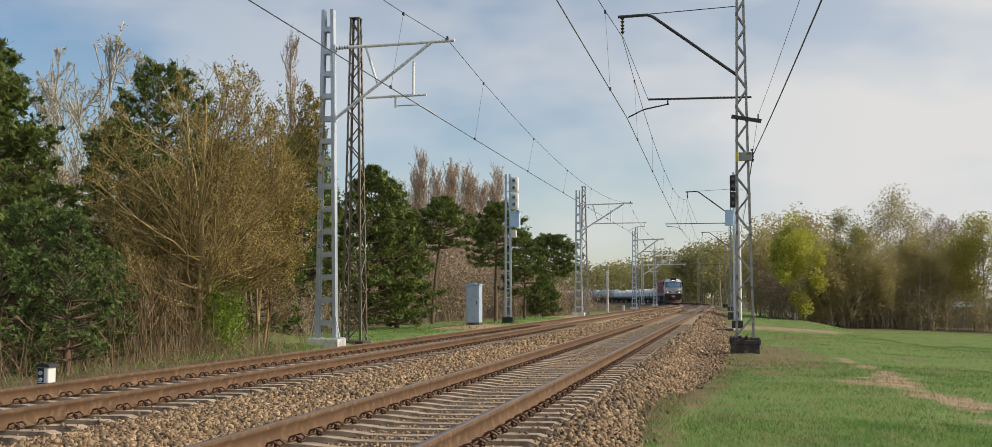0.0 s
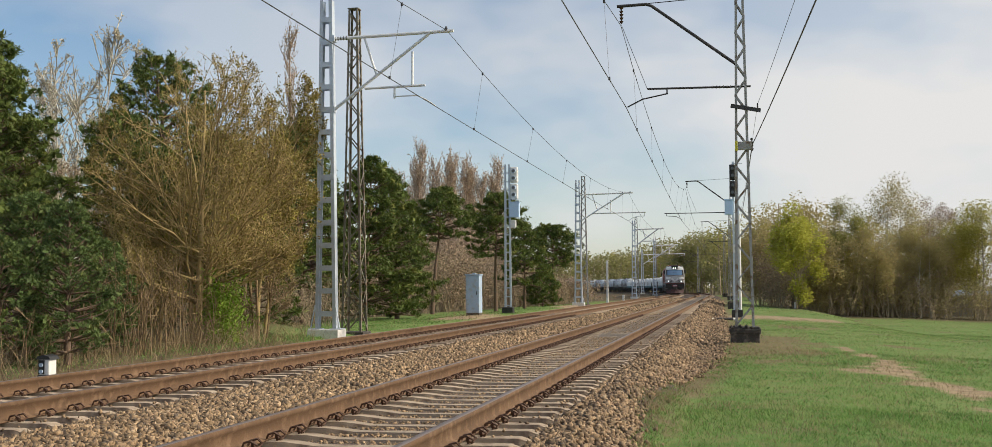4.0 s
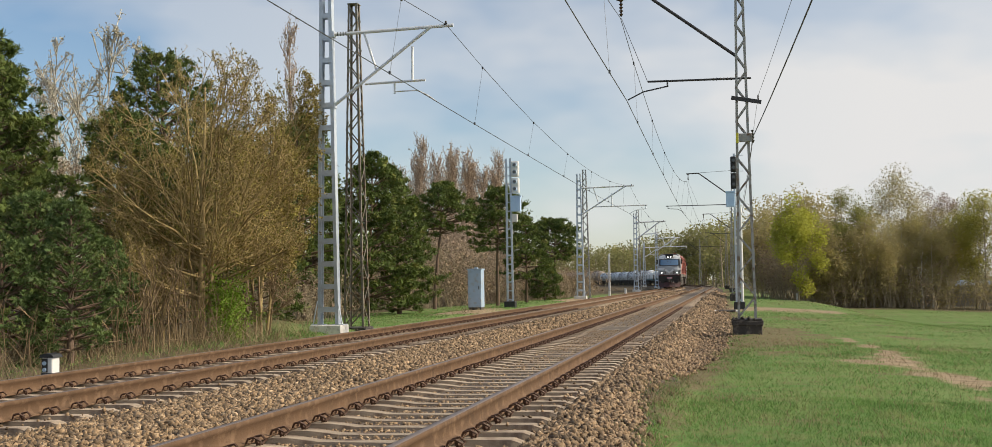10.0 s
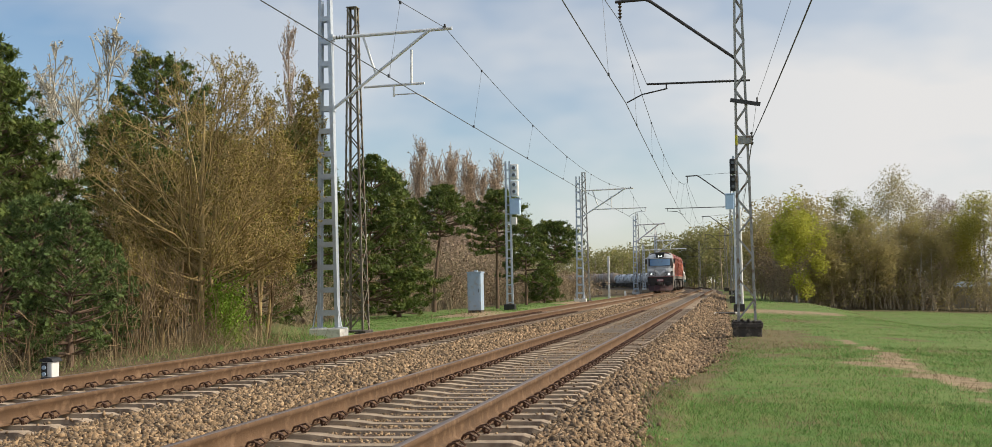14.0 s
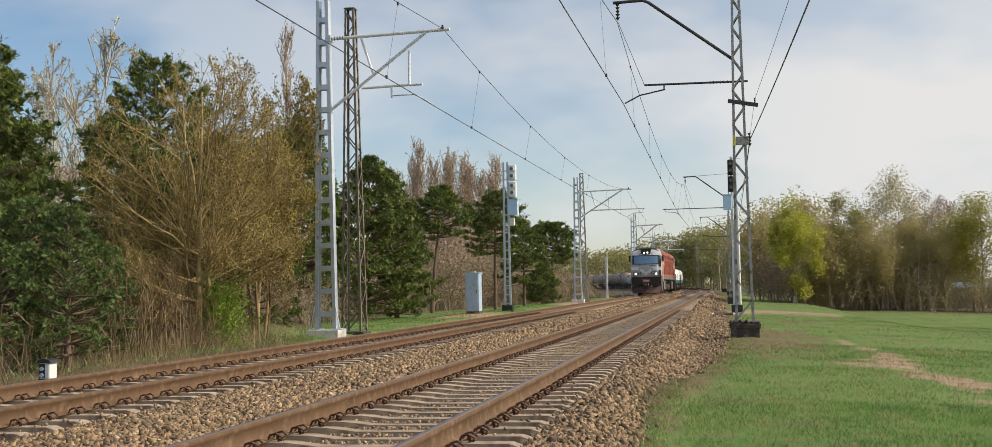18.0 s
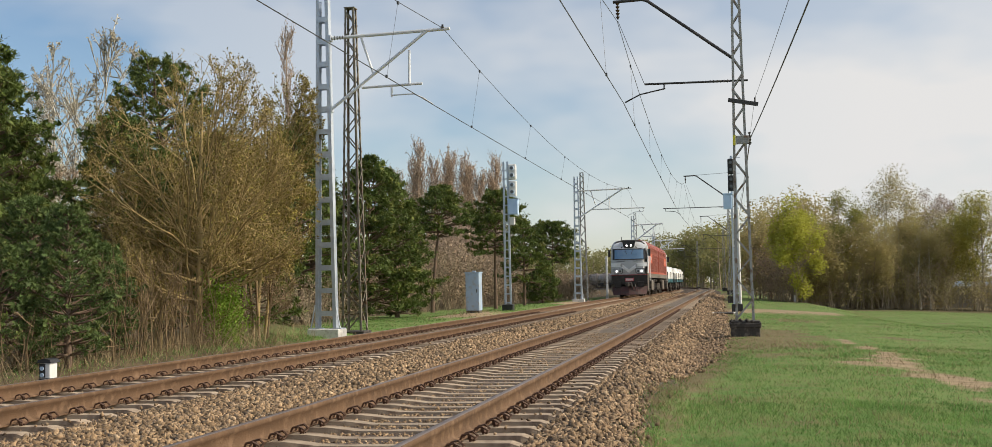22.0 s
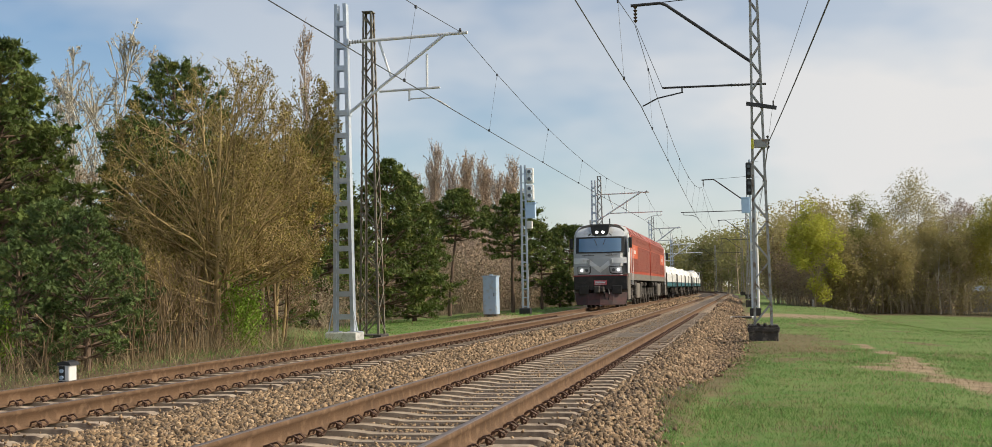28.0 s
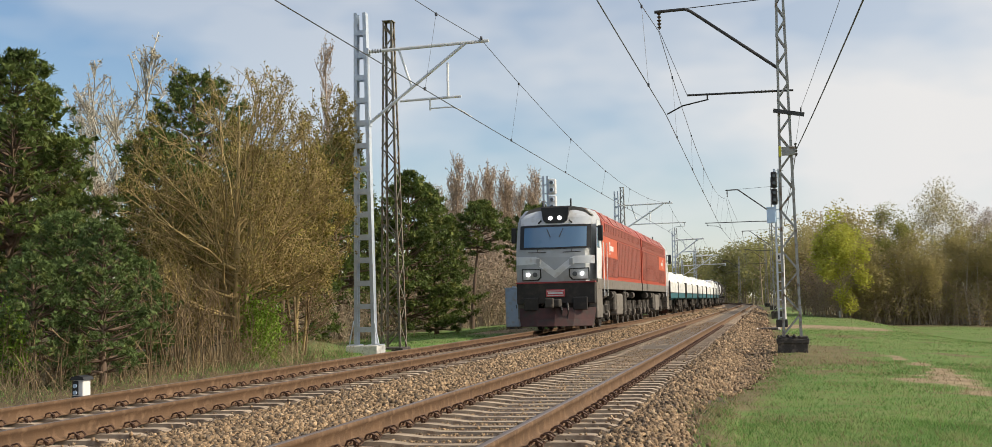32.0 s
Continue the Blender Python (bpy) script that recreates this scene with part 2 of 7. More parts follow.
M_GOLDEN = surface("yellow_olive_young_leaves", (0.45, 0.42, 0.10), (0.37, 0.34, 0.105), 0.5, 0.8, 0, 0, 40, (0.48, 0.455, 0.09), 0.9, island=0.1, trans=0.5, spec=0.08)
M_CATKIN = surface("pale_ochre_catkins", (0.50, 0.45, 0.33), (0.42, 0.37, 0.27), 1.0, 0.9, 0, 0, 40, island=0.2, trans=0.25, spec=0.12)
# Leaf colour lightened to stand in for haze over the distance.
M_FARLEAF = surface("haze_lightened_spring_woods", (0.35, 0.335, 0.14), (0.27, 0.26, 0.125), 0.05, 0.9, 0, 0, 40, (0.40, 0.385, 0.125), 0.12, island=0.06, trans=0.5, spec=0.05)
M_SCRUB = surface("leafless_scrub_twigs", (0.40, 0.30, 0.215), (0.30, 0.225, 0.16), 0.5, 0.95, 0, 0, 40, (0.30, 0.24, 0.13), 1.0, island=0.3, trans=0.2, spec=0.08)
M_DRY = surface("dry_straw_grass", (0.36, 0.29, 0.17), (0.26, 0.20, 0.12), 2.0, 0.9, 0, 0, 40, island=0.3, trans=0.2, spec=0.12)
M_BLADE = surface("grass_blades", (0.19, 0.325, 0.09), (0.118, 0.225, 0.06), 0.9, 0.7, 0, 0, 40, (0.30, 0.345, 0.14), 1.9, island=0.45, trans=0.3, spec=0.12)
M_RED = surface("orange_red_loco_paint", (0.44, 0.070, 0.038), (0.38, 0.062, 0.036), 2.0, 0.45, 0, 0.03, 40, (0.36, 0.055, 0.03), 3.0)
M_ORANGE = surface("bright_orange_red_panel", (0.60, 0.115, 0.045), (0.54, 0.10, 0.042), 2.0, 0.42, 0, 0.03, 40, (0.50, 0.10, 0.05), 3.0)
M_LOUVRE = surface("dusty_red_brown_louvres", (0.285, 0.07, 0.046), (0.225, 0.06, 0.042), 3.0, 0.65, 0, 0.1, 40, (0.20, 0.075, 0.055), 4.0)
M_LOUVREBAR = surface("red_brown_louvre_bars", (0.22, 0.058, 0.04), (0.19, 0.052, 0.037), 3.0, 0.6, 0, 0.05, 40)
M_LOCOGREY = surface("mid_grey_loco_paint", (0.45, 0.47, 0.49), (0.40, 0.42, 0.44), 2.0, 0.4, 0, 0.03, 40, (0.37, 0.37, 0.37), 3.0)
M_LOCOLIGHT = surface("pale_silver_loco_paint", (0.76, 0.78, 0.80), (0.69, 0.71, 0.73), 2.0, 0.38, 0, 0.03, 40, (0.58, 0.57, 0.55), 3.0)
M_UNDER = surface("grimy_underframe", (0.045, 0.04, 0.036), (0.07, 0.062, 0.054), 4.0, 0.75, 0.1, 0.2, 40, (0.13, 0.11, 0.09), 6.0)
M_SILL = surface("dusty_grey_sill", (0.20, 0.18, 0.155), (0.15, 0.135, 0.12), 3.0, 0.7, 0, 0.1, 40, (0.11, 0.085, 0.065), 5.0)
M_PLOW = surface("dusty_red_brown_plough", (0.10, 0.04, 0.037), (0.06, 0.032, 0.03), 3.0, 0.7, 0, 0.1, 40, (0.06, 0.045, 0.04), 4.0)
M_REDLINE = surface("dark_red_trim", (0.32, 0.05, 0.05), (0.26, 0.045, 0.045), 3.0, 0.5, 0, 0.03, 40)
M_FRONT = surface("grimy_black_front", (0.018, 0.016, 0.015), (0.028, 0.025, 0.022), 3.0, 0.6, 0, 0.1, 40, (0.045, 0.036, 0.03), 5.0)
M_ROOFRIB = surface("dusty_pale_red_roof_rib", (0.62, 0.42, 0.37), (0.52, 0.34, 0.30), 3.0, 0.6, 0, 0.03, 40)
M_ROOFRED = surface("dusty_faded_red_roof", (0.34, 0.085, 0.06), (0.28, 0.075, 0.055), 3.0, 0.6, 0, 0.05, 40, (0.28, 0.14, 0.11), 4.0)
M_PLATE = surface("red_number_board", (0.55, 0.09, 0.10), (0.50, 0.08, 0.09), 3.0, 0.5, 0, 0, 40)
M_TEAL = surface("teal_wagon_frame", (0.025, 0.14, 0.17), (0.02, 0.11, 0.14), 3.0, 0.55, 0, 0.08, 40, (0.06, 0.08, 0.08), 5.0)
M_WAGON = surface("white_wagon_sides", (0.74, 0.75, 0.74), (0.64, 0.65, 0.64), 2.0, 0.55, 0, 0.05, 40, (0.42, 0.40, 0.36), 3.0)
M_BAG = surface("white_woven_big_bags", (0.80, 0.80, 0.78), (0.68, 0.68, 0.66), 2.0, 0.8, 0, 0.3, 40, (0.50, 0.48, 0.45), 3.0, island=0.12)
M_TANKBROWN = surface("dirty_brown_tank", (0.46, 0.37, 0.30), (0.34, 0.265, 0.215), 0.8, 0.65, 0, 0.1, 30, (0.27, 0.21, 0.17), 2.0)
M_TANKGREY = surface("dirty_pale_grey_tank", (0.72, 0.74, 0.77), (0.60, 0.62, 0.65), 0.8, 0.6, 0, 0.1, 30, (0.20, 0.16, 0.13), 2.0)
M_GLASS = bpy.data.materials.new("windscreen_painted_sky")
M_GLASS.use_nodes = True
gb = M_GLASS.node_tree.nodes["Principled BSDF"]
# The sky's reflection is put into the base colour as an even blue.
gb.inputs["Base Color"].default_value = (0.12, 0.235, 0.39, 1)
gb.inputs["Roughness"].default_value = 0.04
gb.inputs["Specular IOR Level"].default_value = 0.9
M_LAMP = glow("lit_headlight", (1.0, 0.98, 0.94), 4.0)
M_LENS = surface("dark_lens", (0.12, 0.13, 0.14), (0.09, 0.10, 0.11), 4.0, 0.15, 0, 0, 40)
M_POPLAR = surface("pale_pinkish_poplar_twigs", (0.54, 0.43, 0.33), (0.44, 0.35, 0.265), 0.5, 0.95, 0, 0, 40, island=0.25, trans=0.25, spec=0.08)
M_FENCE = surface("grey_concrete_fence", (0.36, 0.34, 0.32), (0.28, 0.27, 0.25), 2.0, 0.9, 0, 0.2, 30, (0.22, 0.20, 0.18), 3.0)
M_ROOF = surface("pale_blue_sheet_roof", (0.22, 0.29, 0.37), (0.18, 0.24, 0.31), 1.0, 0.85, 0, 0.05, 30)
M_YELLOW = surface("yellow_marking", (0.70, 0.62, 0.05), (0.62, 0.55, 0.05), 4.0, 0.6, 0, 0, 40)


def ground_material():
    m = bpy.data.materials.new("trackside_ground")
    m.use_nodes = True
    n, l = m.node_tree.nodes, m.node_tree.links
    b = n["Principled BSDF"]
    co = n.new("ShaderNodeTexCoord")
    at = n.new("ShaderNodeVertexColor")
    at.layer_name = "cover"

    def noise_at(s, d, lo, hi):
        t = n.new("ShaderNodeTexNoise")
        t.inputs["Scale"].default_value, t.inputs["Detail"].default_value = s, d
        l.new(co.outputs["Object"], t.inputs["Vector"])
        r = n.new("ShaderNodeMapRange")
        r.inputs["From Min"].default_value, r.inputs["From Max"].default_value = lo, hi
        l.new(t.outputs["Fac"], r.inputs["Value"])
        return r.outputs["Result"]

    def blend(fac, a, bb):
        x = n.new("ShaderNodeMix")
        x.data_type = "RGBA"
        l.new(fac, x.inputs["Factor"])
        for socket, v in (("A", a), ("B", bb)):
            if isinstance(v, tuple):
                x.inputs[socket].default_value = (*v, 1)
            else:
                l.new(v, x.inputs[socket])
        return x.outputs["Result"]

    sep = n.new("ShaderNodeSeparateColor")
    l.new(at.outputs["Color"], sep.inputs["Color"])
    grass = blend(noise_at(0.5, 6, 0.35, 0.65), (0.12, 0.215, 0.058), (0.185, 0.255, 0.085))
    grass = blend(noise_at(5.0, 6, 0.45, 0.75), grass, (0.21, 0.20, 0.085))
    sand = blend(noise_at(3.0, 6, 0.35, 0.65), (0.40, 0.31, 0.20), (0.28, 0.21, 0.135))
    litter = blend(noise_at(2.5, 7, 0.35, 0.65), (0.15, 0.115, 0.07), (0.09, 0.07, 0.045))
    earth = blend(noise_at(4.0, 7, 0.35, 0.65), (0.22, 0.185, 0.098), (0.155, 0.135, 0.072))

    def broken(fac, s):
        """Breaks the soft edge of a cover into ragged tufts."""
        a = n.new("ShaderNodeMath")
        a.operation = "ADD"
        l.new(fac, a.inputs[0])
        l.new(noise_at(s, 5, -0.35, 1.35), a.inputs[1])
        r = n.new("ShaderNodeMapRange")
        r.inputs["From Min"].default_value, r.inputs["From Max"].default_value = 0.78, 1.12
        l.new(a.outputs["Value"], r.inputs["Value"])
        return r.outputs["Result"]

    col = blend(broken(sep.outputs["Blue"], 3.0), grass, earth)
    col = blend(broken(sep.outputs["Red"], 3.5), col, sand)
    col = blend(sep.outputs["Green"], col, litter)
    l.new(col, b.inputs["Base Color"])
    b.inputs["Roughness"].default_value = 0.95
    b.inputs["Specular IOR Level"].default_value = 0.1
    bp = n.new("ShaderNodeBump")
    bp.inputs["Strength"].default_value, bp.inputs["Distance"].default_value = 0.6, 0.05
    l.new(noise_at(9.0, 8, 0.2, 0.8), bp.inputs["Height"])
    l.new(bp.outputs["Normal"], b.inputs["Normal"])
    return m


M_GROUND = ground_material()

# ---- building helpers ----
def mesh_from(name, bm, material, smooth=False):
    me = bpy.data.meshes.new(name)
    bm.normal_update()
    bm.to_mesh(me)
    bm.free()
    for mt in (material if isinstance(material, (list, tuple)) else [material]):
        me.materials.append(mt)
    if smooth:
        for p in me.polygons:
            p.use_smooth = True
    return me


def part(name, bm, material, parent=None, label="", smooth=False):
    ob = new(name, mesh_from(name, bm, material, smooth))
    ob.parent = parent
    if label:
        ob["label"] = label
    return ob


def shared(name, me, parent, m):
    """One more object on a mesh that alike pieces share."""
    ob = new(name, me)
    ob.parent = parent
    ob.matrix_basis = m
    return ob


def base(name, m, label, category, group="", kind=""):
    ob = new(name)
    ob.empty_display_size = 0.2
    ob.matrix_basis = m
    return tagged(ob, label, category, group, kind)


def raw(name, verts, faces, material, parent=None, smooth=False, label=""):
    me = bpy.data.meshes.new(name)
    verts, faces = np.asarray(verts, dtype=np.float32), np.asarray(faces, dtype=np.int32)
    k = faces.shape[1]
    me.vertices.add(len(verts))
    me.vertices.foreach_set("co", verts.ravel())
    me.loops.add(faces.size)
    me.loops.foreach_set("vertex_index", faces.ravel())
    me.polygons.add(len(faces))
    me.polygons.foreach_set("loop_start", np.arange(0, faces.size, k, dtype=np.int32))
    if smooth:
        me.polygons.foreach_set("use_smooth", np.ones(len(faces), dtype=bool))
    me.update(calc_edges=True)
    me.materials.append(material)
    ob = new(name, me)
    ob.parent = parent
    if label:
        ob["label"] = label
    return ob


def box(bm, x0, x1, y0, y1, z0, z1, bevel=0.0, mat=0):
    r = bmesh.ops.create_cube(bm, size=1.0, matrix=Matrix.LocRotScale(((x0 + x1) / 2, (y0 + y1) / 2, (z0 + z1) / 2), None, (abs(x1 - x0), abs(y1 - y0), abs(z1 - z0))))
    fs = {f for v in r["verts"] for f in v.link_faces}
    for f in fs:
        f.material_index = mat
    if bevel:
        es = list({e for v in r["verts"] for e in v.link_edges})
        bmesh.ops.bevel(bm, geom=es, offset=bevel, segments=2, affect="EDGES", profile=0.5)


def beam(bm, a, b, w, d, up=(0, 0, 1)):
    """A bar of section w x d between two points."""
    a, b = Vector(a), Vector(b)
    y = (b - a).normalized()
    x = y.cross(Vector(up))
    if x.length < 1e-4:
        x = y.cross(Vector((0, 1, 0)))
    x.normalize()
    z = x.cross(y)
    vs = []
    for p in (a, b):
        for sx, sz in ((-1, -1), (1, -1), (1, 1), (-1, 1)):
            vs.append(bm.verts.new(p + x * (sx * w / 2) + z * (sz * d / 2)))
    for q in ((3, 2, 1, 0), (4, 5, 6, 7), (0, 1, 5, 4), (1, 2, 6, 5), (2, 3, 7, 6), (3, 0, 4, 7)):
        bm.faces.new([vs[i] for i in q])


def pipe(bm, pts, r, n=8, r1=None):
    """A round bar through points."""
    pts = [Vector(p) for p in pts]
    rings = []
    for i, p in enumerate(pts):
        t = (pts[min(i + 1, len(pts) - 1)] - pts[max(i - 1, 0)]).normalized()
        x = t.cross(Vector((0, 0, 1)))
        if x.length < 1e-3:
            x = t.cross(Vector((0, 1, 0)))
        x.normalize()
        y = t.cross(x)
        rr = r if r1 is None else r + (r1 - r) * i / (len(pts) - 1)
        rings.append([bm.verts.new(p + (x * math.cos(2 * math.pi * k / n) + y * math.sin(2 * math.pi * k / n)) * rr) for k in range(n)])
    for a, b in zip(rings, rings[1:]):
        for k in range(n):
            bm.faces.new((a[k], a[(k + 1) % n], b[(k + 1) % n], b[k]))
    bm.faces.new(rings[0][::-1])
    bm.faces.new(rings[-1])


def prism(bm, outline, y0, y1, mat=0):
    """An outline in x, z drawn out along y."""
    a = [bm.verts.new((x, y0, z)) for x, z in outline]
    b = [bm.verts.new((x, y1, z)) for x, z in outline]
    n = len(outline)
    fs = [bm.faces.new((a[i], a[(i + 1) % n], b[(i + 1) % n], b[i])) for i in range(n)]
    fs += [bm.faces.new(a[::-1]), bm.faces.new(b)]
    for f in fs:
        f.material_index = mat
    bmesh.ops.recalc_face_normals(bm, faces=fs)


# ---- the line of the railway ----
NEAR, FAR = -2.96, -7.50             # centres of the two tracks
BEND, RADIUS = 165.0, 550.0          # where the curve to the left begins, and its radius


def line(off, s):
    """Place and heading (radians to the left) of a line off metres from the axis, at s metres along."""
    if s < BEND:
        return off, s, 0.0
    a = (s - BEND) / (RADIUS + off)
    return -RADIUS + (RADIUS + off) * math.cos(a), BEND + (RADIUS + off) * math.sin(a), a


def smooth(a, b, x):
    t = np.clip((np.asarray(x, dtype=float) - a) / (b - a), 0, 1)
    return t * t * (3 - 2 * t)


def hashed(i, j):
    h = np.sin(i * 127.1 + j * 311.7) * 43758.5453
    return h - np.floor(h)


def wobble(x, y, k=1.0):
    """Smooth lattice noise of three octaves, about -1 to 1."""
    x, y = np.asarray(x, dtype=float) * k * 0.45, np.asarray(y, dtype=float) * k * 0.45
    out, amp = 0.0, 0.6
    for o in range(3):
        i, j = np.floor(x), np.floor(y)
        u, v = x - i, y - j
        u, v = u * u * (3 - 2 * u), v * v * (3 - 2 * v)
        a = hashed(i, j) * (1 - u) + hashed(i + 1, j) * u
        b = hashed(i, j + 1) * (1 - u) + hashed(i + 1, j + 1) * u
        out = out + amp * ((a * (1 - v) + b * v) * 2 - 1)
        x, y, amp = x * 2.03 + 17.3, y * 2.03 - 9.1, amp * 0.55
    return out


def ballast_z(u):
    """Height of the ballast across the line."""
    pts_u = [-10.7, -9.2, -8.9, -6.1, -5.6, -4.9, -4.4, -1.5, -1.3, -0.45]
    pts_z = [-0.62, -0.225, -0.228, -0.228, -0.195, -0.195, -0.228, -0.228, -0.225, -0.60]
    return np.interp(u, pts_u, pts_z)


def toe(y):
    """Where the turf of the field begins, growing over the foot of the ballast near by."""
    return np.interp(y, [6, 11.7, 15.5, 18, 20, 22.6, 28, 36, 60, 90], [-0.80, -0.93, -1.10, -0.90, -0.66, -0.38, -0.12, 0.08, -0.10, -0.35])


def lateral(x, y):
    """How far a place lies to the right of the straight axis, following the curve."""
    x, y = np.asarray(x, dtype=float), np.asarray(y, dtype=float)
    r = np.hypot(x + RADIUS, np.maximum(y - BEND, 0)) - RADIUS
    return np.where(y < BEND, x, r)


def ground_z(x, y):
    x, y = np.asarray(x, dtype=float), np.asarray(y, dtype=float)
    u = lateral(x, y)
    right = -0.50 - 0.25 * smooth(0.5, 7, u) - 0.65 * smooth(5.5, 9.5, u) * smooth(30, 70, y) - 0.4 * smooth(9, 24, u)
    left = -0.22 - 0.25 * smooth(11.5, 15, -u) - 0.3 * smooth(14, 30, -u)
    z = np.where(u > -5.2, right, left)
    z = z + 0.42 * np.exp(-((x + 13.1) / 0.9) ** 2 - ((y - 32.0) / 1.9) ** 2) + 0.14 * np.exp(-((x - 0.45) / 0.9) ** 2 - ((y - 31.3) / 1.8) ** 2) + 0.05 * wobble(x, y, 0.5) + 0.03 * wobble(x + 9, y - 4, 1.7)
    # the made ground under the tracks lies hidden below the ballast
    bed = smooth(-10.6, -9.9, u) * (1 - smooth(-1.3, -0.8, u))
    z = z * (1 - bed) + (-0.72) * bed
    turf = smooth(-0.10, 0.12, u - toe(y) + 0.12 * wobble(x, y, 3.0)) * (u < 0.6) * (u > -1.6)
    return np.maximum(z, np.where(turf > 0, ballast_z(u) + 0.035 - 0.16 * (1 - turf), -9.0))


def build_ground():
    def steps(parts):
        out = []
        for a, b, d in parts:
            out += list(np.arange(a, b, d))
        return np.array(out + [parts[-1][1]])
    xs = steps([(-1800, -200, 160), (-200, -40, 16), (-40, -16, 2.0), (-16, -9, 0.4), (-9, -1.5, 2.5), (-1.5, 12, 0.3), (12, 40, 2.0), (40, 200, 16), (200, 1800, 160)])
    ys = steps([(-400, -40, 60), (-40, 0, 5), (0, 8, 1.0), (8, 50, 0.4), (50, 120, 1.0), (120, 300, 4.0), (300, 500, 10), (500, 2500, 200)])
    gx, gy = np.meshgrid(xs, ys)
    gz = ground_z(gx, gy)
    far = np.maximum(np.maximum(np.abs(gx) - 200, gy - 500), 0)
    gz = np.where(far > 0, -0.9, gz)
    nx, ny = len(xs), len(ys)
    idx = np.arange(nx * ny).reshape(ny, nx)
    faces = np.stack([idx[:-1, :-1], idx[:-1, 1:], idx[1:, 1:], idx[1:, :-1]], -1).reshape(-1, 4)
    ob = raw("ground", np.stack([gx, gy, gz], -1).reshape(-1, 3), faces, M_GROUND, smooth=True)
    col = ob.data.color_attributes.new("cover", "FLOAT_COLOR", "POINT")
    sand, litter, earth = cover(gx.ravel(), gy.ravel())
    col.data.foreach_set("color", np.stack([sand, litter, earth, np.ones_like(sand)], -1).astype(np.float32).ravel())
    return tagged(ob, "green spring grass with sandy bare patches beside the tracks", "ground", kind="structure")


def cover(x, y):
    """Shares of sand, forest litter and bare trackside earth over the grass."""
    u = lateral(x, y)
    w = wobble(x, y, 1.6) * 0.6 + wobble(x, y, 5.1) * 0.4
    # worn path that crosses the field, and the sandy strip behind the mast
    px = np.interp(y, [14, 17, 21, 23, 27, 30, 34], [3.75, 3.55, 3.6, 3.2, 3.35, 3.15, 2.8])
    wide = np.interp(y, [14, 18, 21, 24, 28, 34], [0.35, 0.40, 0.75, 0.60, 0.36, 0.24])
    path = np.clip(0.95 - np.abs(x - px) / wide + w * 1.5, 0, 1) * smooth(15.0, 17.0, y) * (1 - smooth(31, 36, y)) * smooth(-0.75, -0.1, wobble(x + 40, y, 0.9))
    path = np.maximum(path, np.clip(1.0 - np.hypot((x - 2.4) / 0.75, (y - 23.3) / 1.0) + w * 0.8, 0, 1) * 0.8)
    path = np.maximum(path, np.clip(0.8 - np.hypot((x - 4.6) / 0.8, (y - 23.4) / 1.2) + w * 0.9, 0, 1) * 0.6)
    strip = np.clip(1.3 - np.abs(y - 62) / 4.5 + w * 0.5, 0, 1) * smooth(-0.6, 0.6, u) * (1 - smooth(4.5, 6.5, u))
    left = np.clip(1.2 - np.hypot((x + 11.6) / 1.6, (y - 52) / 6.5) + w * 0.5, 0, 1) * (u < -8)
    left2 = np.clip(1.2 - np.hypot((x + 10.8) / 1.2, (y - 84) / 8) + w * 0.5, 0, 1) * (u < -8)
    sand = np.clip(np.maximum.reduce([path * 0.95, strip, left, left2]), 0, 1)
    edge = np.interp(y, [0, 28, 60, 85, 110], [12.4, 12.6, 20.5, 17.5, 15.0])
    litter = smooth(-0.6, 0.9, -u - edge + w * 0.7) * 0.96
    litter = np.maximum(litter, np.exp(-((x + 13.1) / 0.8) ** 2 - ((y - 32.0) / 1.7) ** 2))
    litter = np.maximum(litter, np.where(u < -8, 1 - smooth(26.5, 29.5, y + w * 1.5), 0))
    litter = np.maximum(litter, smooth(88, 97, y + w * 3) * smooth(3.0, 5.0, u + 0.0) * 0.9)
    litter = np.maximum(litter, smooth(95, 130, y) * (u < -8))
    earth = np.clip(np.exp(-((u - toe(y) - 0.12) / 0.42) ** 2) * (0.85 + w * 1.5), 0, 1) * (u > -3)
    earth = np.maximum(earth, np.clip(1.6 - np.hypot((x - 1.05) / 1.25, (y - 33) / 7.5) + w * 1.1, 0, 1) * 0.97)
    earth = np.maximum(earth, np.clip(wobble(x + 70, y + 20, 1.1) * 1.8 - 0.15 + w * 0.9, 0, 1) * 0.62 * (u > -1.3))
    return sand, np.clip(litter, 0, 1), np.clip(earth, 0, 1)


build_ground()


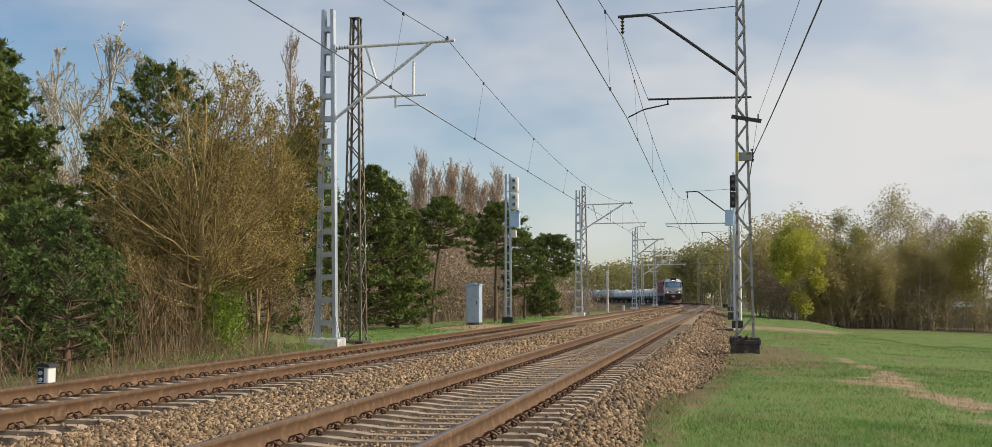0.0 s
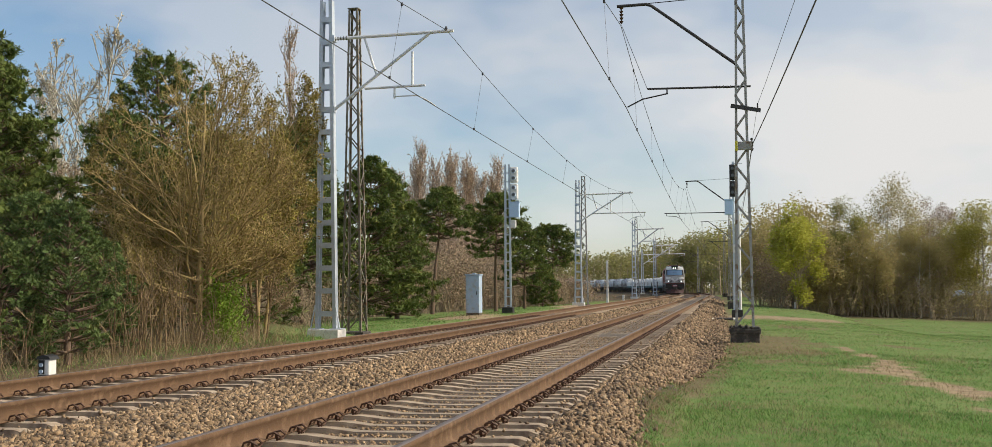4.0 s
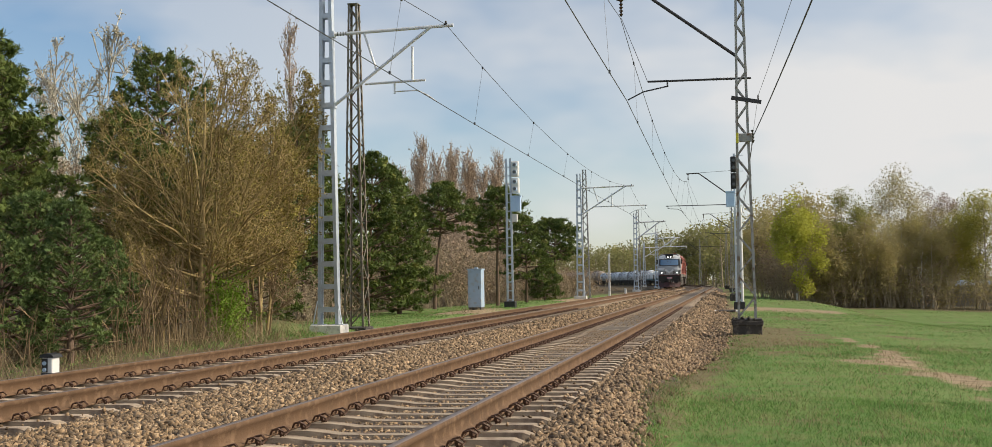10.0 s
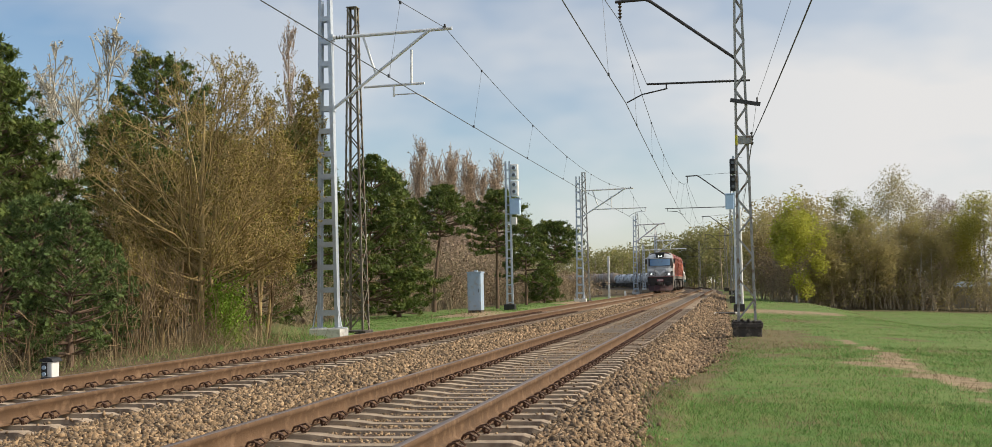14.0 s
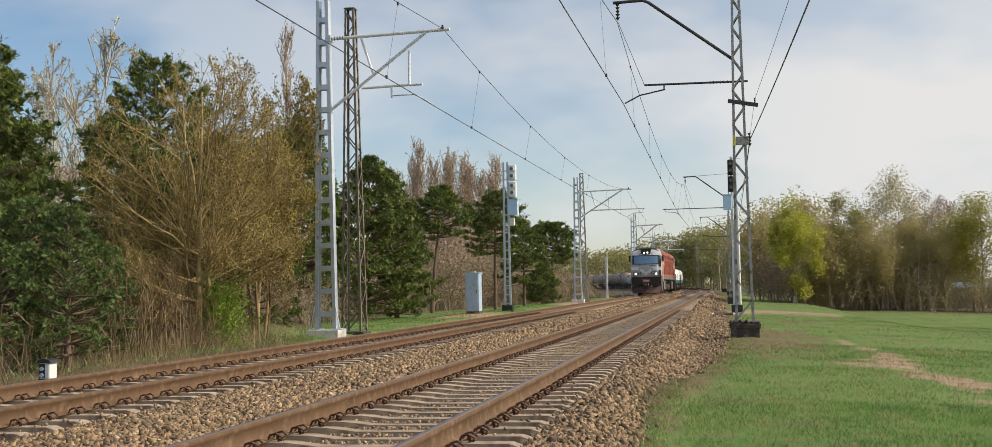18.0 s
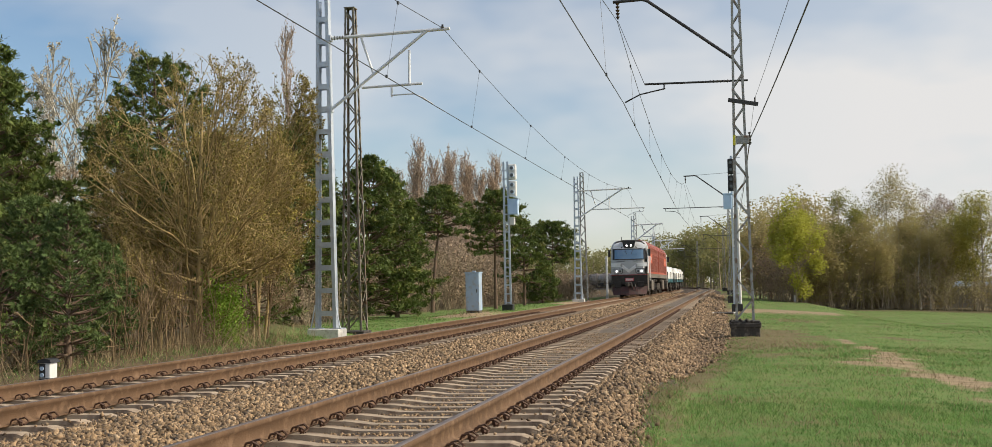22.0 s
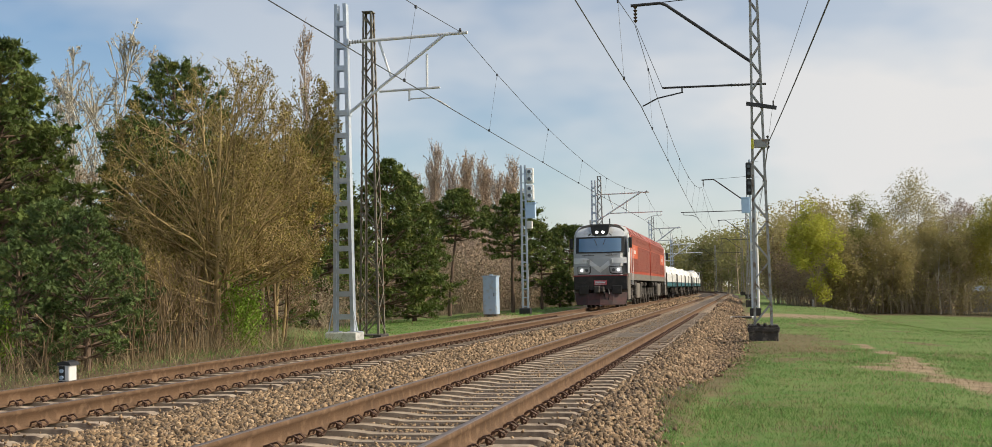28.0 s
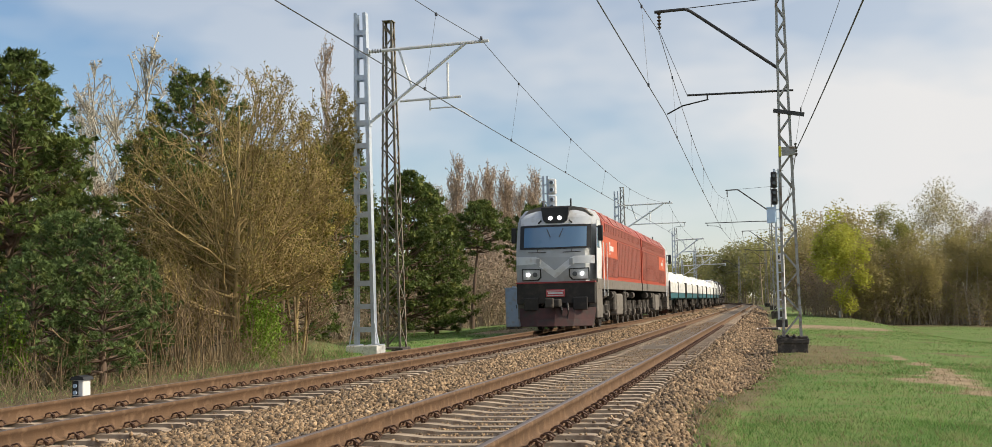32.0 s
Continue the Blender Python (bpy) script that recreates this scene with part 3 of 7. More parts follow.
# ---- ballast bed ----
def build_bed():
    us = np.array([-10.7, -10.2, -9.7, -9.2, -8.9, -8.5, -7.5, -6.5, -6.1, -5.6, -5.2, -4.9, -4.4, -3.8, -2.96, -2.1, -1.5, -1.3, -1.1, -0.85, -0.65, -0.45])
    ss = np.concatenate([np.arange(-30, 0, 3), np.arange(0, 60, 0.5), np.arange(60, 160, 2), np.arange(160, 620, 5)])
    vs = []
    for s in ss:
        for u in us:
            x, y, a = line(u, s)
            vs.append((x, y, float(ballast_z(u)) + 0.02 * float(wobble(u, s, 2.0))))
    n = len(us)
    idx = np.arange(len(vs)).reshape(len(ss), n)
    faces = np.stack([idx[:-1, :-1], idx[:-1, 1:], idx[1:, 1:], idx[1:, :-1]], -1).reshape(-1, 4)
    # Sheet under the loose stones, its colour darkened for the shade between them.
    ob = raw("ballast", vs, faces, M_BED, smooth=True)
    tagged(ob, "brown crushed-stone ballast bed under two tracks, darkened as shade between the stones", "ballast", kind="structure")
    # fines that fill the near track further on
    ss = np.arange(16.5, 420, 1.5)
    us = np.array([-0.68, -0.5, -0.25, 0, 0.25, 0.5, 0.68])
    vs = []
    for i, s in enumerate(ss):
        for u in us:
            x, y, a = line(NEAR + u, s)
            rise = min(1.0, (s - 16.5) / 14) * 0.036
            vs.append((x, y, -0.245 + rise + 0.012 * float(wobble(u * 3, s, 2.0))))
    idx = np.arange(len(vs)).reshape(len(ss), len(us))
    faces = np.stack([idx[:-1, :-1], idx[:-1, 1:], idx[1:, 1:], idx[1:, :-1]], -1).reshape(-1, 4)
    ob = raw("ballast_fines", vs, faces, M_FINES, smooth=True)
    tagged(ob, "grey fine ballast filling the track between the rails", "ballast", kind="structure")


build_bed()


# ---- rails ----
RAIL_HALF = 0.795
RAIL_OUT = [(-0.075, -0.18), (0.075, -0.18), (0.075, -0.168), (0.02, -0.15), (0.011, -0.13), (0.011, -0.055), (0.036, -0.04), (0.037, -0.008), (0.03, 0.0),
            (-0.03, 0.0), (-0.037, -0.008), (-0.036, -0.04), (-0.011, -0.055), (-0.011, -0.13), (-0.02, -0.15), (-0.075, -0.168)]


def build_rail(off, parent):
    ss = np.concatenate([np.arange(-25, BEND - 10, 6.25), np.arange(BEND - 10, 620, 4.0)])
    n = len(RAIL_OUT)
    vs = []
    for s in ss:
        for px, pz in RAIL_OUT:
            x, y, a = line(off + px, s)
            vs.append((x, y, pz))
    faces = []
    for i in range(len(ss) - 1):
        for k in range(n):
            faces.append((i * n + k, i * n + (k + 1) % n, (i + 1) * n + (k + 1) % n, (i + 1) * n + k))
    ob = raw("rail", vs, faces, M_RAIL, parent)
    ob.data.materials.append(M_RAILHEAD)
    top = np.zeros(len(faces), dtype=np.int32)
    top.reshape(-1, n)[:, 8] = 1
    ob.data.polygons.foreach_set("material_index", top)
    return ob


near_track = base("railway_track", pose(0, 0, 0), "rusty rails on concrete sleepers in brown ballast", "track", "railway tracks", "structure")
far_track = base("railway_track", pose(0, 0, 0), "rusty rails on concrete sleepers used by the train", "track", "railway tracks", "structure")
for off, trk in ((NEAR, near_track), (FAR, far_track)):
    for side in (-1, 1):
        build_rail(off + side * RAIL_HALF, trk)


def sleeper_mesh():
    """A concrete sleeper: high shoulders under the rails, a lower waist, sloping ends."""
    bm = bmesh.new()
    prof = [(-1.35, 0.025, 0.095), (-1.27, 0.0, 0.105), (-0.55, 0.0, 0.105), (-0.3, -0.03, 0.09), (0.3, -0.03, 0.09), (0.55, 0.0, 0.105), (1.27, 0.0, 0.105), (1.35, 0.025, 0.095)]
    rings = []
    for x, drop, w in prof:
        zt = -0.185 - abs(drop)
        rings.append([bm.verts.new((x, -w, -0.34)), bm.verts.new((x, -w * 0.82, zt)), bm.verts.new((x, w * 0.82, zt)), bm.verts.new((x, w, -0.34))])
    for a, b in zip(rings, rings[1:]):
        for k in range(3):
            bm.faces.new((a[k], b[k], b[k + 1], a[k + 1]))
    bm.faces.new(rings[0])
    bm.faces.new(rings[-1][::-1])
    bmesh.ops.recalc_face_normals(bm, faces=bm.faces[:])
    return mesh_from("sleeper", bm, M_SLEEPER)


def fastening_mesh():
    """Sprung clamp with its bolt and nut."""
    bm = bmesh.new()
    box(bm, -0.05, 0.06, -0.06, 0.06, -0.187, -0.17)
    pts = [(-0.06, -0.06, -0.145), (-0.04, -0.07, -0.105), (0.02, -0.075, -0.09), (0.07, -0.06, -0.125), (0.05, -0.025, -0.155), (0.0, 0.0, -0.14), (0.05, 0.025, -0.155), (0.07, 0.06, -0.125), (0.02, 0.075, -0.09), (-0.04, 0.07, -0.105), (-0.06, 0.06, -0.145)]
    pipe(bm, pts, 0.011, 5)
    pipe(bm, [(0.015, 0, -0.17), (0.015, 0, -0.10)], 0.013, 6)
    pipe(bm, [(0.015, 0, -0.14), (0.015, 0, -0.11)], 0.024, 6)
    return mesh_from("fastening", bm, M_CLIP)


ME_SLEEPER, ME_FAST = sleeper_mesh(), fastening_mesh()


def mesh_arrays(me):
    v = np.zeros(len(me.vertices) * 3, dtype=np.float32)
    me.vertices.foreach_get("co", v)
    me.calc_loop_triangles()
    t = np.zeros(len(me.loop_triangles) * 3, dtype=np.int32)
    me.loop_triangles.foreach_get("vertices", t)
    return v.reshape(-1, 3), t.reshape(-1, 3)


def spread(name, me, mats, material, parent=None, label=""):
    """Many copies of one shape joined into one mesh."""
    v, t = mesh_arrays(me)
    vs, ts = [], []
    for i, m in enumerate(mats):
        a = np.array(m)
        vs.append(v @ a[:3, :3].T + a[:3, 3])
        ts.append(t + i * len(v))
    return raw(name, np.concatenate(vs), np.concatenate(ts), material, parent, label=label)


def build_sleepers():
    rng = random.Random(5)
    for off, first, trk, count in ((NEAR, 8.67, near_track, 110), (FAR, 10.13, far_track, 110)):
        rest, clips = [], []
        s = first - 0.5 * 14
        i = 0
        while s < 330:
            x, y, a = line(off, s)
            m = pose(x, y, rng.uniform(-0.004, 0.004), 0, 0, math.degrees(a) + rng.uniform(-0.5, 0.5))
            if i < count:
                shared("sleeper", ME_SLEEPER, trk, m)
            elif s < 200:
                rest.append(m)
            if s < 52:
                for side in (-1, 1):
                    for face in (-1, 1):
                        cm = m @ pose(side * RAIL_HALF + face * 0.132, 0, -0.03, 0, 0, 0 if face > 0 else 180) @ Matrix.Diagonal((0.92, 0.92, 0.92, 1))
                        if 7 < s < 26 and i < 60:
                            shared("fastening", ME_FAST, trk, cm)
                        else:
                            clips.append(cm)
            s += 0.5
            i += 1
        tagged(spread("sleepers_further_on", ME_SLEEPER, rest, M_SLEEPER, trk), kind="stuff")
        tagged(spread("fastenings_further_on", ME_FAST, clips, M_CLIP, trk), kind="stuff")


def build_stones():
    """Loose crushed stone on the bed, joined into one body of stones a stretch."""
    rng = np.random.default_rng(3)
    cube = np.array([(1, 0.1, 0), (-0.1, 1, 0), (-1, 0, 0.1), (0.1, -1, 0), (0.15, 0.1, 0.9), (-0.1, 0, -0.9)], dtype=float)
    quads = np.array([(0, 1, 4), (1, 2, 4), (2, 3, 4), (3, 0, 4), (1, 0, 5), (2, 1, 5), (3, 2, 5), (0, 3, 5)])
    for lo, hi, density, size in ((7.0, 14.0, 620, 0.030), (14.0, 30.0, 290, 0.035), (30.0, 62.0, 74, 0.050), (62.0, 130.0, 12, 0.095)):
        zones = [(-6.05, -4.4, 1.0), (-1.62, 0.15, 1.0), (-9.9, -8.8, 0.2), (-4.38, -1.55, 0.8), (-8.9, -6.1, 0.5)]
        pts = []
        for u0, u1, share in zones:
            n = int((u1 - u0) * (hi - lo) * density * share)
            pts.append(np.stack([rng.uniform(u0, u1, n), rng.uniform(lo, hi, n)], -1))
        if 10 < lo < 40:
            n = int((hi - lo) * density * 0.8)
            fine = np.stack([rng.uniform(NEAR - 0.66, NEAR + 0.66, n), rng.uniform(lo + 3, hi, n)], -1)
        else:
            fine = np.zeros((0, 2))
        # strays thinning out into the grass
        n = int((hi - lo) * density * 0.14)
        pts.append(np.stack([-0.64 + np.abs(rng.normal(0, 0.2, n)), rng.uniform(lo, hi, n)], -1))
        p = np.concatenate(pts)
        p = p[(p[:, 0] < toe(p[:, 1]) + np.abs(rng.normal(0, 0.09, len(p))) - 0.04) | ((rng.random(len(p)) < 0.006) & (p[:, 0] < toe(p[:, 1]) + 0.5))]
        keep_all = len(fine)
        crib = np.where(p[:, 0] < -5.3, (p[:, 1] - 10.13) % 0.5, (p[:, 1] - 8.67) % 0.5)
        inside = (np.abs(p[:, 0] - NEAR) < 1.36) | (np.abs(p[:, 0] - FAR) < 1.36)
        ends = (np.abs(p[:, 0] - NEAR) > 1.02) & (np.abs(p[:, 0] - FAR) > 1.02) & (rng.random(len(p)) < 0.09)
        p = p[~inside | ((crib > 0.12) & (crib < 0.38) & (lo < 29)) | (ends & (lo < 29))]
        crib = np.where(p[:, 0] < -5.3, (p[:, 1] - 10.13) % 0.5, (p[:, 1] - 8.67) % 0.5)
        lying = ((np.abs(p[:, 0] - NEAR) < 1.36) | (np.abs(p[:, 0] - FAR) < 1.36)) & ((crib < 0.12) | (crib > 0.38))
        p = np.concatenate([p, fine])
        n = len(p)
        r = size * rng.uniform(0.6, 1.35, n)
        z = np.where(p[:, 0] > -1.2, np.maximum(ground_z(p[:, 0], p[:, 1]), ballast_z(p[:, 0])), ballast_z(p[:, 0])) + r * 0.25 + rng.uniform(0, 0.012, n)
        inner = (np.abs(p[:, 0] - NEAR) < 1.38) | (np.abs(p[:, 0] - FAR) < 1.38)
        z = np.where(inner, z - 0.02, z)
        z[:len(lying)] = np.where(lying, -0.178, z[:len(lying)])
        r = np.where(inner, r * 0.62, r)
        if keep_all:
            r[-keep_all:] *= 0.45
            z[-keep_all:] = -0.238 + np.minimum(1.0, (p[-keep_all:, 1] - 16.5).clip(0) / 14) * 0.036
        c = cube[None] * rng.uniform(0.6, 1.3, (n, 6, 3)) * r[:, None, None] * rng.uniform(0.6, 1.5, (n, 1, 3))
        q = rng.normal(0, 1, (n, 4))
        q /= np.linalg.norm(q, axis=1)[:, None]
        w, x, y, zz = q.T
        rot = np.stack([1 - 2 * (y * y + zz * zz), 2 * (x * y - zz * w), 2 * (x * zz + y * w), 2 * (x * y + zz * w), 1 - 2 * (x * x + zz * zz), 2 * (y * zz - x * w),
                        2 * (x * zz - y * w), 2 * (y * zz + x * w), 1 - 2 * (x * x + y * y)], -1).reshape(n, 3, 3)
        c = np.einsum("nij,nkj->nki", rot, c) + np.stack([p[:, 0], p[:, 1], z], -1)[:, None]
        f = (quads[None] + (np.arange(n) * 6)[:, None, None]).reshape(-1, 3)
        # Stones of the right shoulder take the colour darkened for shade.
        right = p[:, 0] > -1.7
        for sel, mt in ((~right, M_STONE), (right, M_STONE_SHADED)):
            cc = c[sel].reshape(-1, 3)
            ob = raw("ballast_stones", cc, f[:len(cc) // 6 * 8], mt)
            tagged(ob, "loose brown and tan crushed stones on the bed", "stones", kind="stuff")

# ---- overhead line ----
def ladder_mast(x, y, z0, top, scale=1.0, heading=0.0):
    """New galvanised mast: two channel legs joined by batten plates, on a pale block."""
    mast = base("catenary_mast", pose(x, y, z0, 0, 0, heading), "new galvanised steel mast of two channels with batten plates", "mast", "overhead line masts")
    H, w0, w1 = top - z0, 0.60, 0.34
    bm = bmesh.new()
    box(bm, -0.44, 0.44, -0.36, 0.36, -0.15, 0.20, 0.02)
    part("foundation_block", bm, M_CONCRETE, mast, "pale concrete foundation block")

    def half(z):
        return (w0 + (w1 - w0) * z / H) / 2
    for side in (-1, 1):
        bm = bmesh.new()
        ring = []
        sec = [(0, -0.11), (0.095, -0.11), (0.095, -0.098), (0.012, -0.098), (0.012, 0.098), (0.095, 0.098), (0.095, 0.11), (0, 0.11)]
        for z in (0.2, H):
            ring.append([bm.verts.new((side * (half(z) - dx), dy, z)) for dx, dy in sec])
        for i in range(8):
            bm.faces.new((ring[0][i], ring[0][(i + 1) % 8], ring[1][(i + 1) % 8], ring[1][i]))
        bm.faces.new(ring[0])
        bm.faces.new(ring[1][::-1])
        bmesh.ops.recalc_face_normals(bm, faces=bm.faces[:])
        part("leg", bm, M_GALV, mast)
    z, step = 0.62, 0.62
    while z < H - 0.1:
        bm = bmesh.new()
        box(bm, -half(z) + 0.01, half(z) - 0.01, -0.118, -0.106, z - 0.07, z + 0.07)
        part("batten_plate", bm, M_GALV, mast)
        bm = bmesh.new()
        box(bm, -half(z) + 0.01, half(z) - 0.01, 0.106, 0.118, z - 0.07, z + 0.07)
        part("batten_plate", bm, M_GALV, mast)
        z += step
    for side in (-1, 1):
        bm = bmesh.new()
        beam(bm, (side * 0.42, -0.125, 0.2), (side * half(0.8), -0.125, 0.85), 0.012, 0.07, (0, 1, 0))
        box(bm, side * half(0) - 0.16, side * half(0) + 0.16, -0.2, 0.2, 0.2, 0.225)
        part("foot_gusset", bm, M_GALV, mast)
    return mast


def lattice_mast(x, y, z0, top, w0, w1, material, label, block, heading=0.0, panels=9):
    """Old square lattice mast: four angle legs with zigzag bracing on all sides."""
    mast = base("lattice_mast", pose(x, y, z0, 0, 0, heading), label, "mast", "overhead line masts")
    H = top - z0
    bm = bmesh.new()
    bw, bh, bmat, blab = block
    box(bm, -bw / 2, bw / 2, -bw / 2, bw / 2, -0.25, bh, 0.02)
    bmesh.ops.subdivide_edges(bm, edges=[e for e in bm.edges if e.calc_length() > 0.08], cuts=4, use_grid_fill=True)
    for v in bm.verts:
        k = float(wobble(v.co.x * 9 + x, v.co.y * 9 + v.co.z * 7, 1.5))
        v.co += Vector((v.co.x, v.co.y, 0)) * (0.05 * k) + Vector((0, 0, 0.02 * k))
    part("foundation_block", bm, bmat, mast, blab)
    if bh > 0.3:
        bm = bmesh.new()
        rng = random.Random(int(y))
        for k in range(9):
            cx, cy, r = rng.uniform(-0.36, 0.36), -bw / 2 + rng.uniform(-0.02, 0.1), rng.uniform(0.03, 0.07)
            lump = bmesh.ops.create_icosphere(bm, subdivisions=1, radius=r, matrix=Matrix.Translation((cx, cy, bh + rng.uniform(-0.03, 0.02))))
            for v in lump["verts"]:
                v.co += Vector((rng.uniform(-1, 1), rng.uniform(-1, 1), rng.uniform(-1, 1))) * r * 0.3
        part("broken_rim", bm, bmat, mast, "crumbling tarred lumps on the rim")
        bm = bmesh.new()
        box(bm, -bw / 2 - 0.03, bw / 2 + 0.03, -bw / 2 - 0.035, bw / 2 + 0.035, bh - 0.17, bh - 0.05, 0.02)
        bmesh.ops.subdivide_edges(bm, edges=[e for e in bm.edges if e.calc_length() > 0.1], cuts=5, use_grid_fill=True)
        for v in bm.verts:
            k = float(wobble(v.co.x * 11 + x, v.co.y * 11 + v.co.z * 9, 1.9))
            v.co += Vector((v.co.x, v.co.y, 0)) * (0.05 * k) + Vector((0, 0, 0.03 * k))
        part("cap_slab", bm, bmat, mast, "cracked projecting slab")

    def half(z):
        return (w0 + (w1 - w0) * z / H) / 2
    for sx in (-1, 1):
        for sy in (-1, 1):
            bm = bmesh.new()
            a, b = Vector((sx * half(bh), sy * half(bh), bh - 0.05)), Vector((sx * half(H), sy * half(H), H))
            sec = [(0, 0), (0.06, 0), (0.06, 0.008), (0.008, 0.008), (0.008, 0.06), (0, 0.06)]
            ring = [[bm.verts.new((p.x - sx * dx, p.y - sy * dy, p.z)) for dx, dy in sec] for p in (a, b)]
            for i in range(6):
                bm.faces.new((ring[0][i], ring[0][(i + 1) % 6], ring[1][(i + 1) % 6], ring[1][i]))
            bm.faces.new(ring[0])
            bm.faces.new(ring[1][::-1])
            bmesh.ops.recalc_face_normals(bm, faces=bm.faces[:])
            part("leg", bm, material, mast)
    # panels shorten towards the top
    zs = [bh + 0.02]
    for i in range(panels):
        zs.append(zs[-1] + 1.2 - 0.45 * i / panels)
    zs = [bh + 0.02 + (z - zs[0]) * (H - bh - 0.1) / (zs[-1] - zs[0]) for z in zs]
    joined = None if y < 50 else bmesh.new()
    for face in range(4):
        rot = Matrix.Rotation(face * math.pi / 2, 3, "Z")
        for i, (za, zb) in enumerate(zip(zs, zs[1:])):
            zm = (za + zb) / 2
            sg = 1 if face in (1, 2) else -1
            for (s0, p, s1, q) in ((sg, za, -sg, zm), (-sg, zm, sg, zb)):
                bm = joined or bmesh.new()
                beam(bm, rot @ Vector((s0 * half(p), -half(p), p)), rot @ Vector((s1 * half(q), -half(q), q)), 0.038, 0.008, rot @ Vector((0, 1, 0)))
                if not joined:
                    part("brace", bm, material, mast)
    if joined:
        tagged(part("bracing", joined, material, mast), kind="stuff")
    bm = bmesh.new()
    box(bm, -half(H) - 0.02, half(H) + 0.02, -half(H) - 0.02, half(H) + 0.02, H - 0.01, H + 0.015)
    part("cap", bm, material, mast)
    return mast


def insulator(bm, a, b, r=0.055, n=4):
    a, b = Vector(a), Vector(b)
    for i in range(n):
        p = a.lerp(b, (i + 0.2) / n)
        q = a.lerp(b, (i + 0.75) / n)
        pipe(bm, [p, q], r, 8, r * 0.45)
    pipe(bm, [a, b], r * 0.35, 6)


def tube_cantilever(x, y, heading=0.0, dx=0.0, push=False):
    """Galvanised triangular tube bracket over the far track; x is the mast's axis."""
    br = base("cantilever_bracket", pose(x, y, 0, 0, 0, heading), "galvanised tube bracket that holds the wires over the track", "bracket", "tube brackets")
    bits = [("top_tube", [(0.18, 0, 7.93), (3.57 + dx, 0, 8.0)], 0.042), ("diagonal_tube", [(0.2, 0, 5.97), (2.92 + dx, 0, 7.97)], 0.04), ("brace_tube", [(1.06, 0, 7.95), (1.43, 0, 6.84)], 0.03),
            ("drop_tube", [(2.43, 0, 7.48), (2.42, 0, 6.56)], 0.032), ("registration_tube", [(1.08, 0, 6.52), (5.0 if push else 2.78 + dx, 0, 6.55)], 0.032)]
    for name, pts, r in bits:
        bm = bmesh.new()
        pipe(bm, pts, r * (1.9 if y > 120 else 1.35 if y > 60 else 1.1), 8)
        part(name, bm, M_PALETUBE, br)
    for z in (7.93, 5.97):
        bm = bmesh.new()
        insulator(bm, (0.22, 0, z + (0.0 if z > 7 else 0.02)), (0.62, 0, z + (0.01 if z > 7 else 0.31)), 0.06, 5)
        part("insulator", bm, M_GALV if z < 7 else M_DARK, br)
        bm = bmesh.new()
        box(bm, 0.12, 0.24, -0.12, 0.12, z - 0.08, z + 0.08)
        part("clamp", bm, M_GALV, br)
    bm = bmesh.new()
    if push:
        pipe(bm, [(4.9, 0, 6.55), (4.9, 0, 6.25)], 0.03, 6)
        pipe(bm, [(4.9, 0, 6.27), (4.3, 0, 6.25), (4.0, 0, 6.12), (3.72, 0, 5.95)], 0.02, 6)
    else:
        pipe(bm, [(1.92, 0, 6.55), (1.92, 0, 6.22)], 0.03, 6)
        pipe(bm, [(1.90, 0, 6.27), (2.54, 0, 6.28), (2.80, 0, 6.16), (3.07, 0, 5.97)], 0.02, 6)
    part("steady_arm", bm, M_PALETUBE, br)
    bm = bmesh.new()
    pipe(bm, [(3.37 + dx, 0, 7.98), (3.37 + dx, 0, 8.12)], 0.03, 6)
    box(bm, 3.33 + dx, 3.41 + dx, -0.06, 0.06, 8.02, 8.06)
    part("wire_clamp", bm, M_DARK, br)
    return br


def rod_bracket(x, y, heading=0.0, push=False):
    """Dark bent bracket with a hung insulator, its tie rod and a separate registration tube; x is the mast's axis."""
    br = base("cantilever_bracket", pose(x, y, 0, 0, 0, heading), "dark bent steel bracket with tie rod and registration tube", "bracket", "bent brackets")
    bm = bmesh.new()
    pipe(bm, [(-3.24, 0, 8.64), (-2.45, 0, 8.66), (-2.3, 0, 8.60), (-0.12, 0, 6.94)], 0.042, 8)
    part("bent_arm", bm, M_DARK, br)
    bm = bmesh.new()
    pipe(bm, [(-2.4, 0, 8.68), (-0.08, 0, 8.78)], 0.012, 6)
    part("tie_rod", bm, M_DARK, br)
    bm = bmesh.new()
    insulator(bm, (-3.12, 0, 8.62), (-3.12, 0, 8.16), 0.06, 5)
    part("insulator", bm, M_CERAMIC, br)
    bm = bmesh.new()
    pipe(bm, [(-4.75 if push else -2.45, 0, 6.36), (0.26, 0, 6.36 if push else 6.33)], 0.028, 8)
    part("registration_tube", bm, M_DARK, br)
    bm = bmesh.new()
    insulator(bm, (-0.75, 0, 6.345), (-0.2, 0, 6.335), 0.045, 6)
    part("insulator", bm, M_DARK, br)
    bm = bmesh.new()
    if push:
        pipe(bm, [(-4.6, 0, 6.38), (-4.6, 0, 6.16)], 0.02, 6)
        pipe(bm, [(-4.6, 0, 6.18), (-3.9, 0, 6.12), (-3.48, 0, 5.89)], 0.02, 6)
    else:
        pipe(bm, [(-1.93, 0, 6.38), (-1.93, 0, 6.20)], 0.02, 6)
        pipe(bm, [(-1.90, 0, 6.22), (-2.58, 0, 6.09), (-2.99, 0, 5.89)], 0.02, 6)
    part("steady_arm", bm, M_DARK, br)
    bm = bmesh.new()
    pipe(bm, [(-2.45, 0, 6.36), (-3.12, 0, 8.12)], 0.008, 5)
    part("stay_wire", bm, M_WIRE, br)
    return br


SPANS_L = [-23.0, 30.7, 86.5, 140.0, 195.0, 249.0]
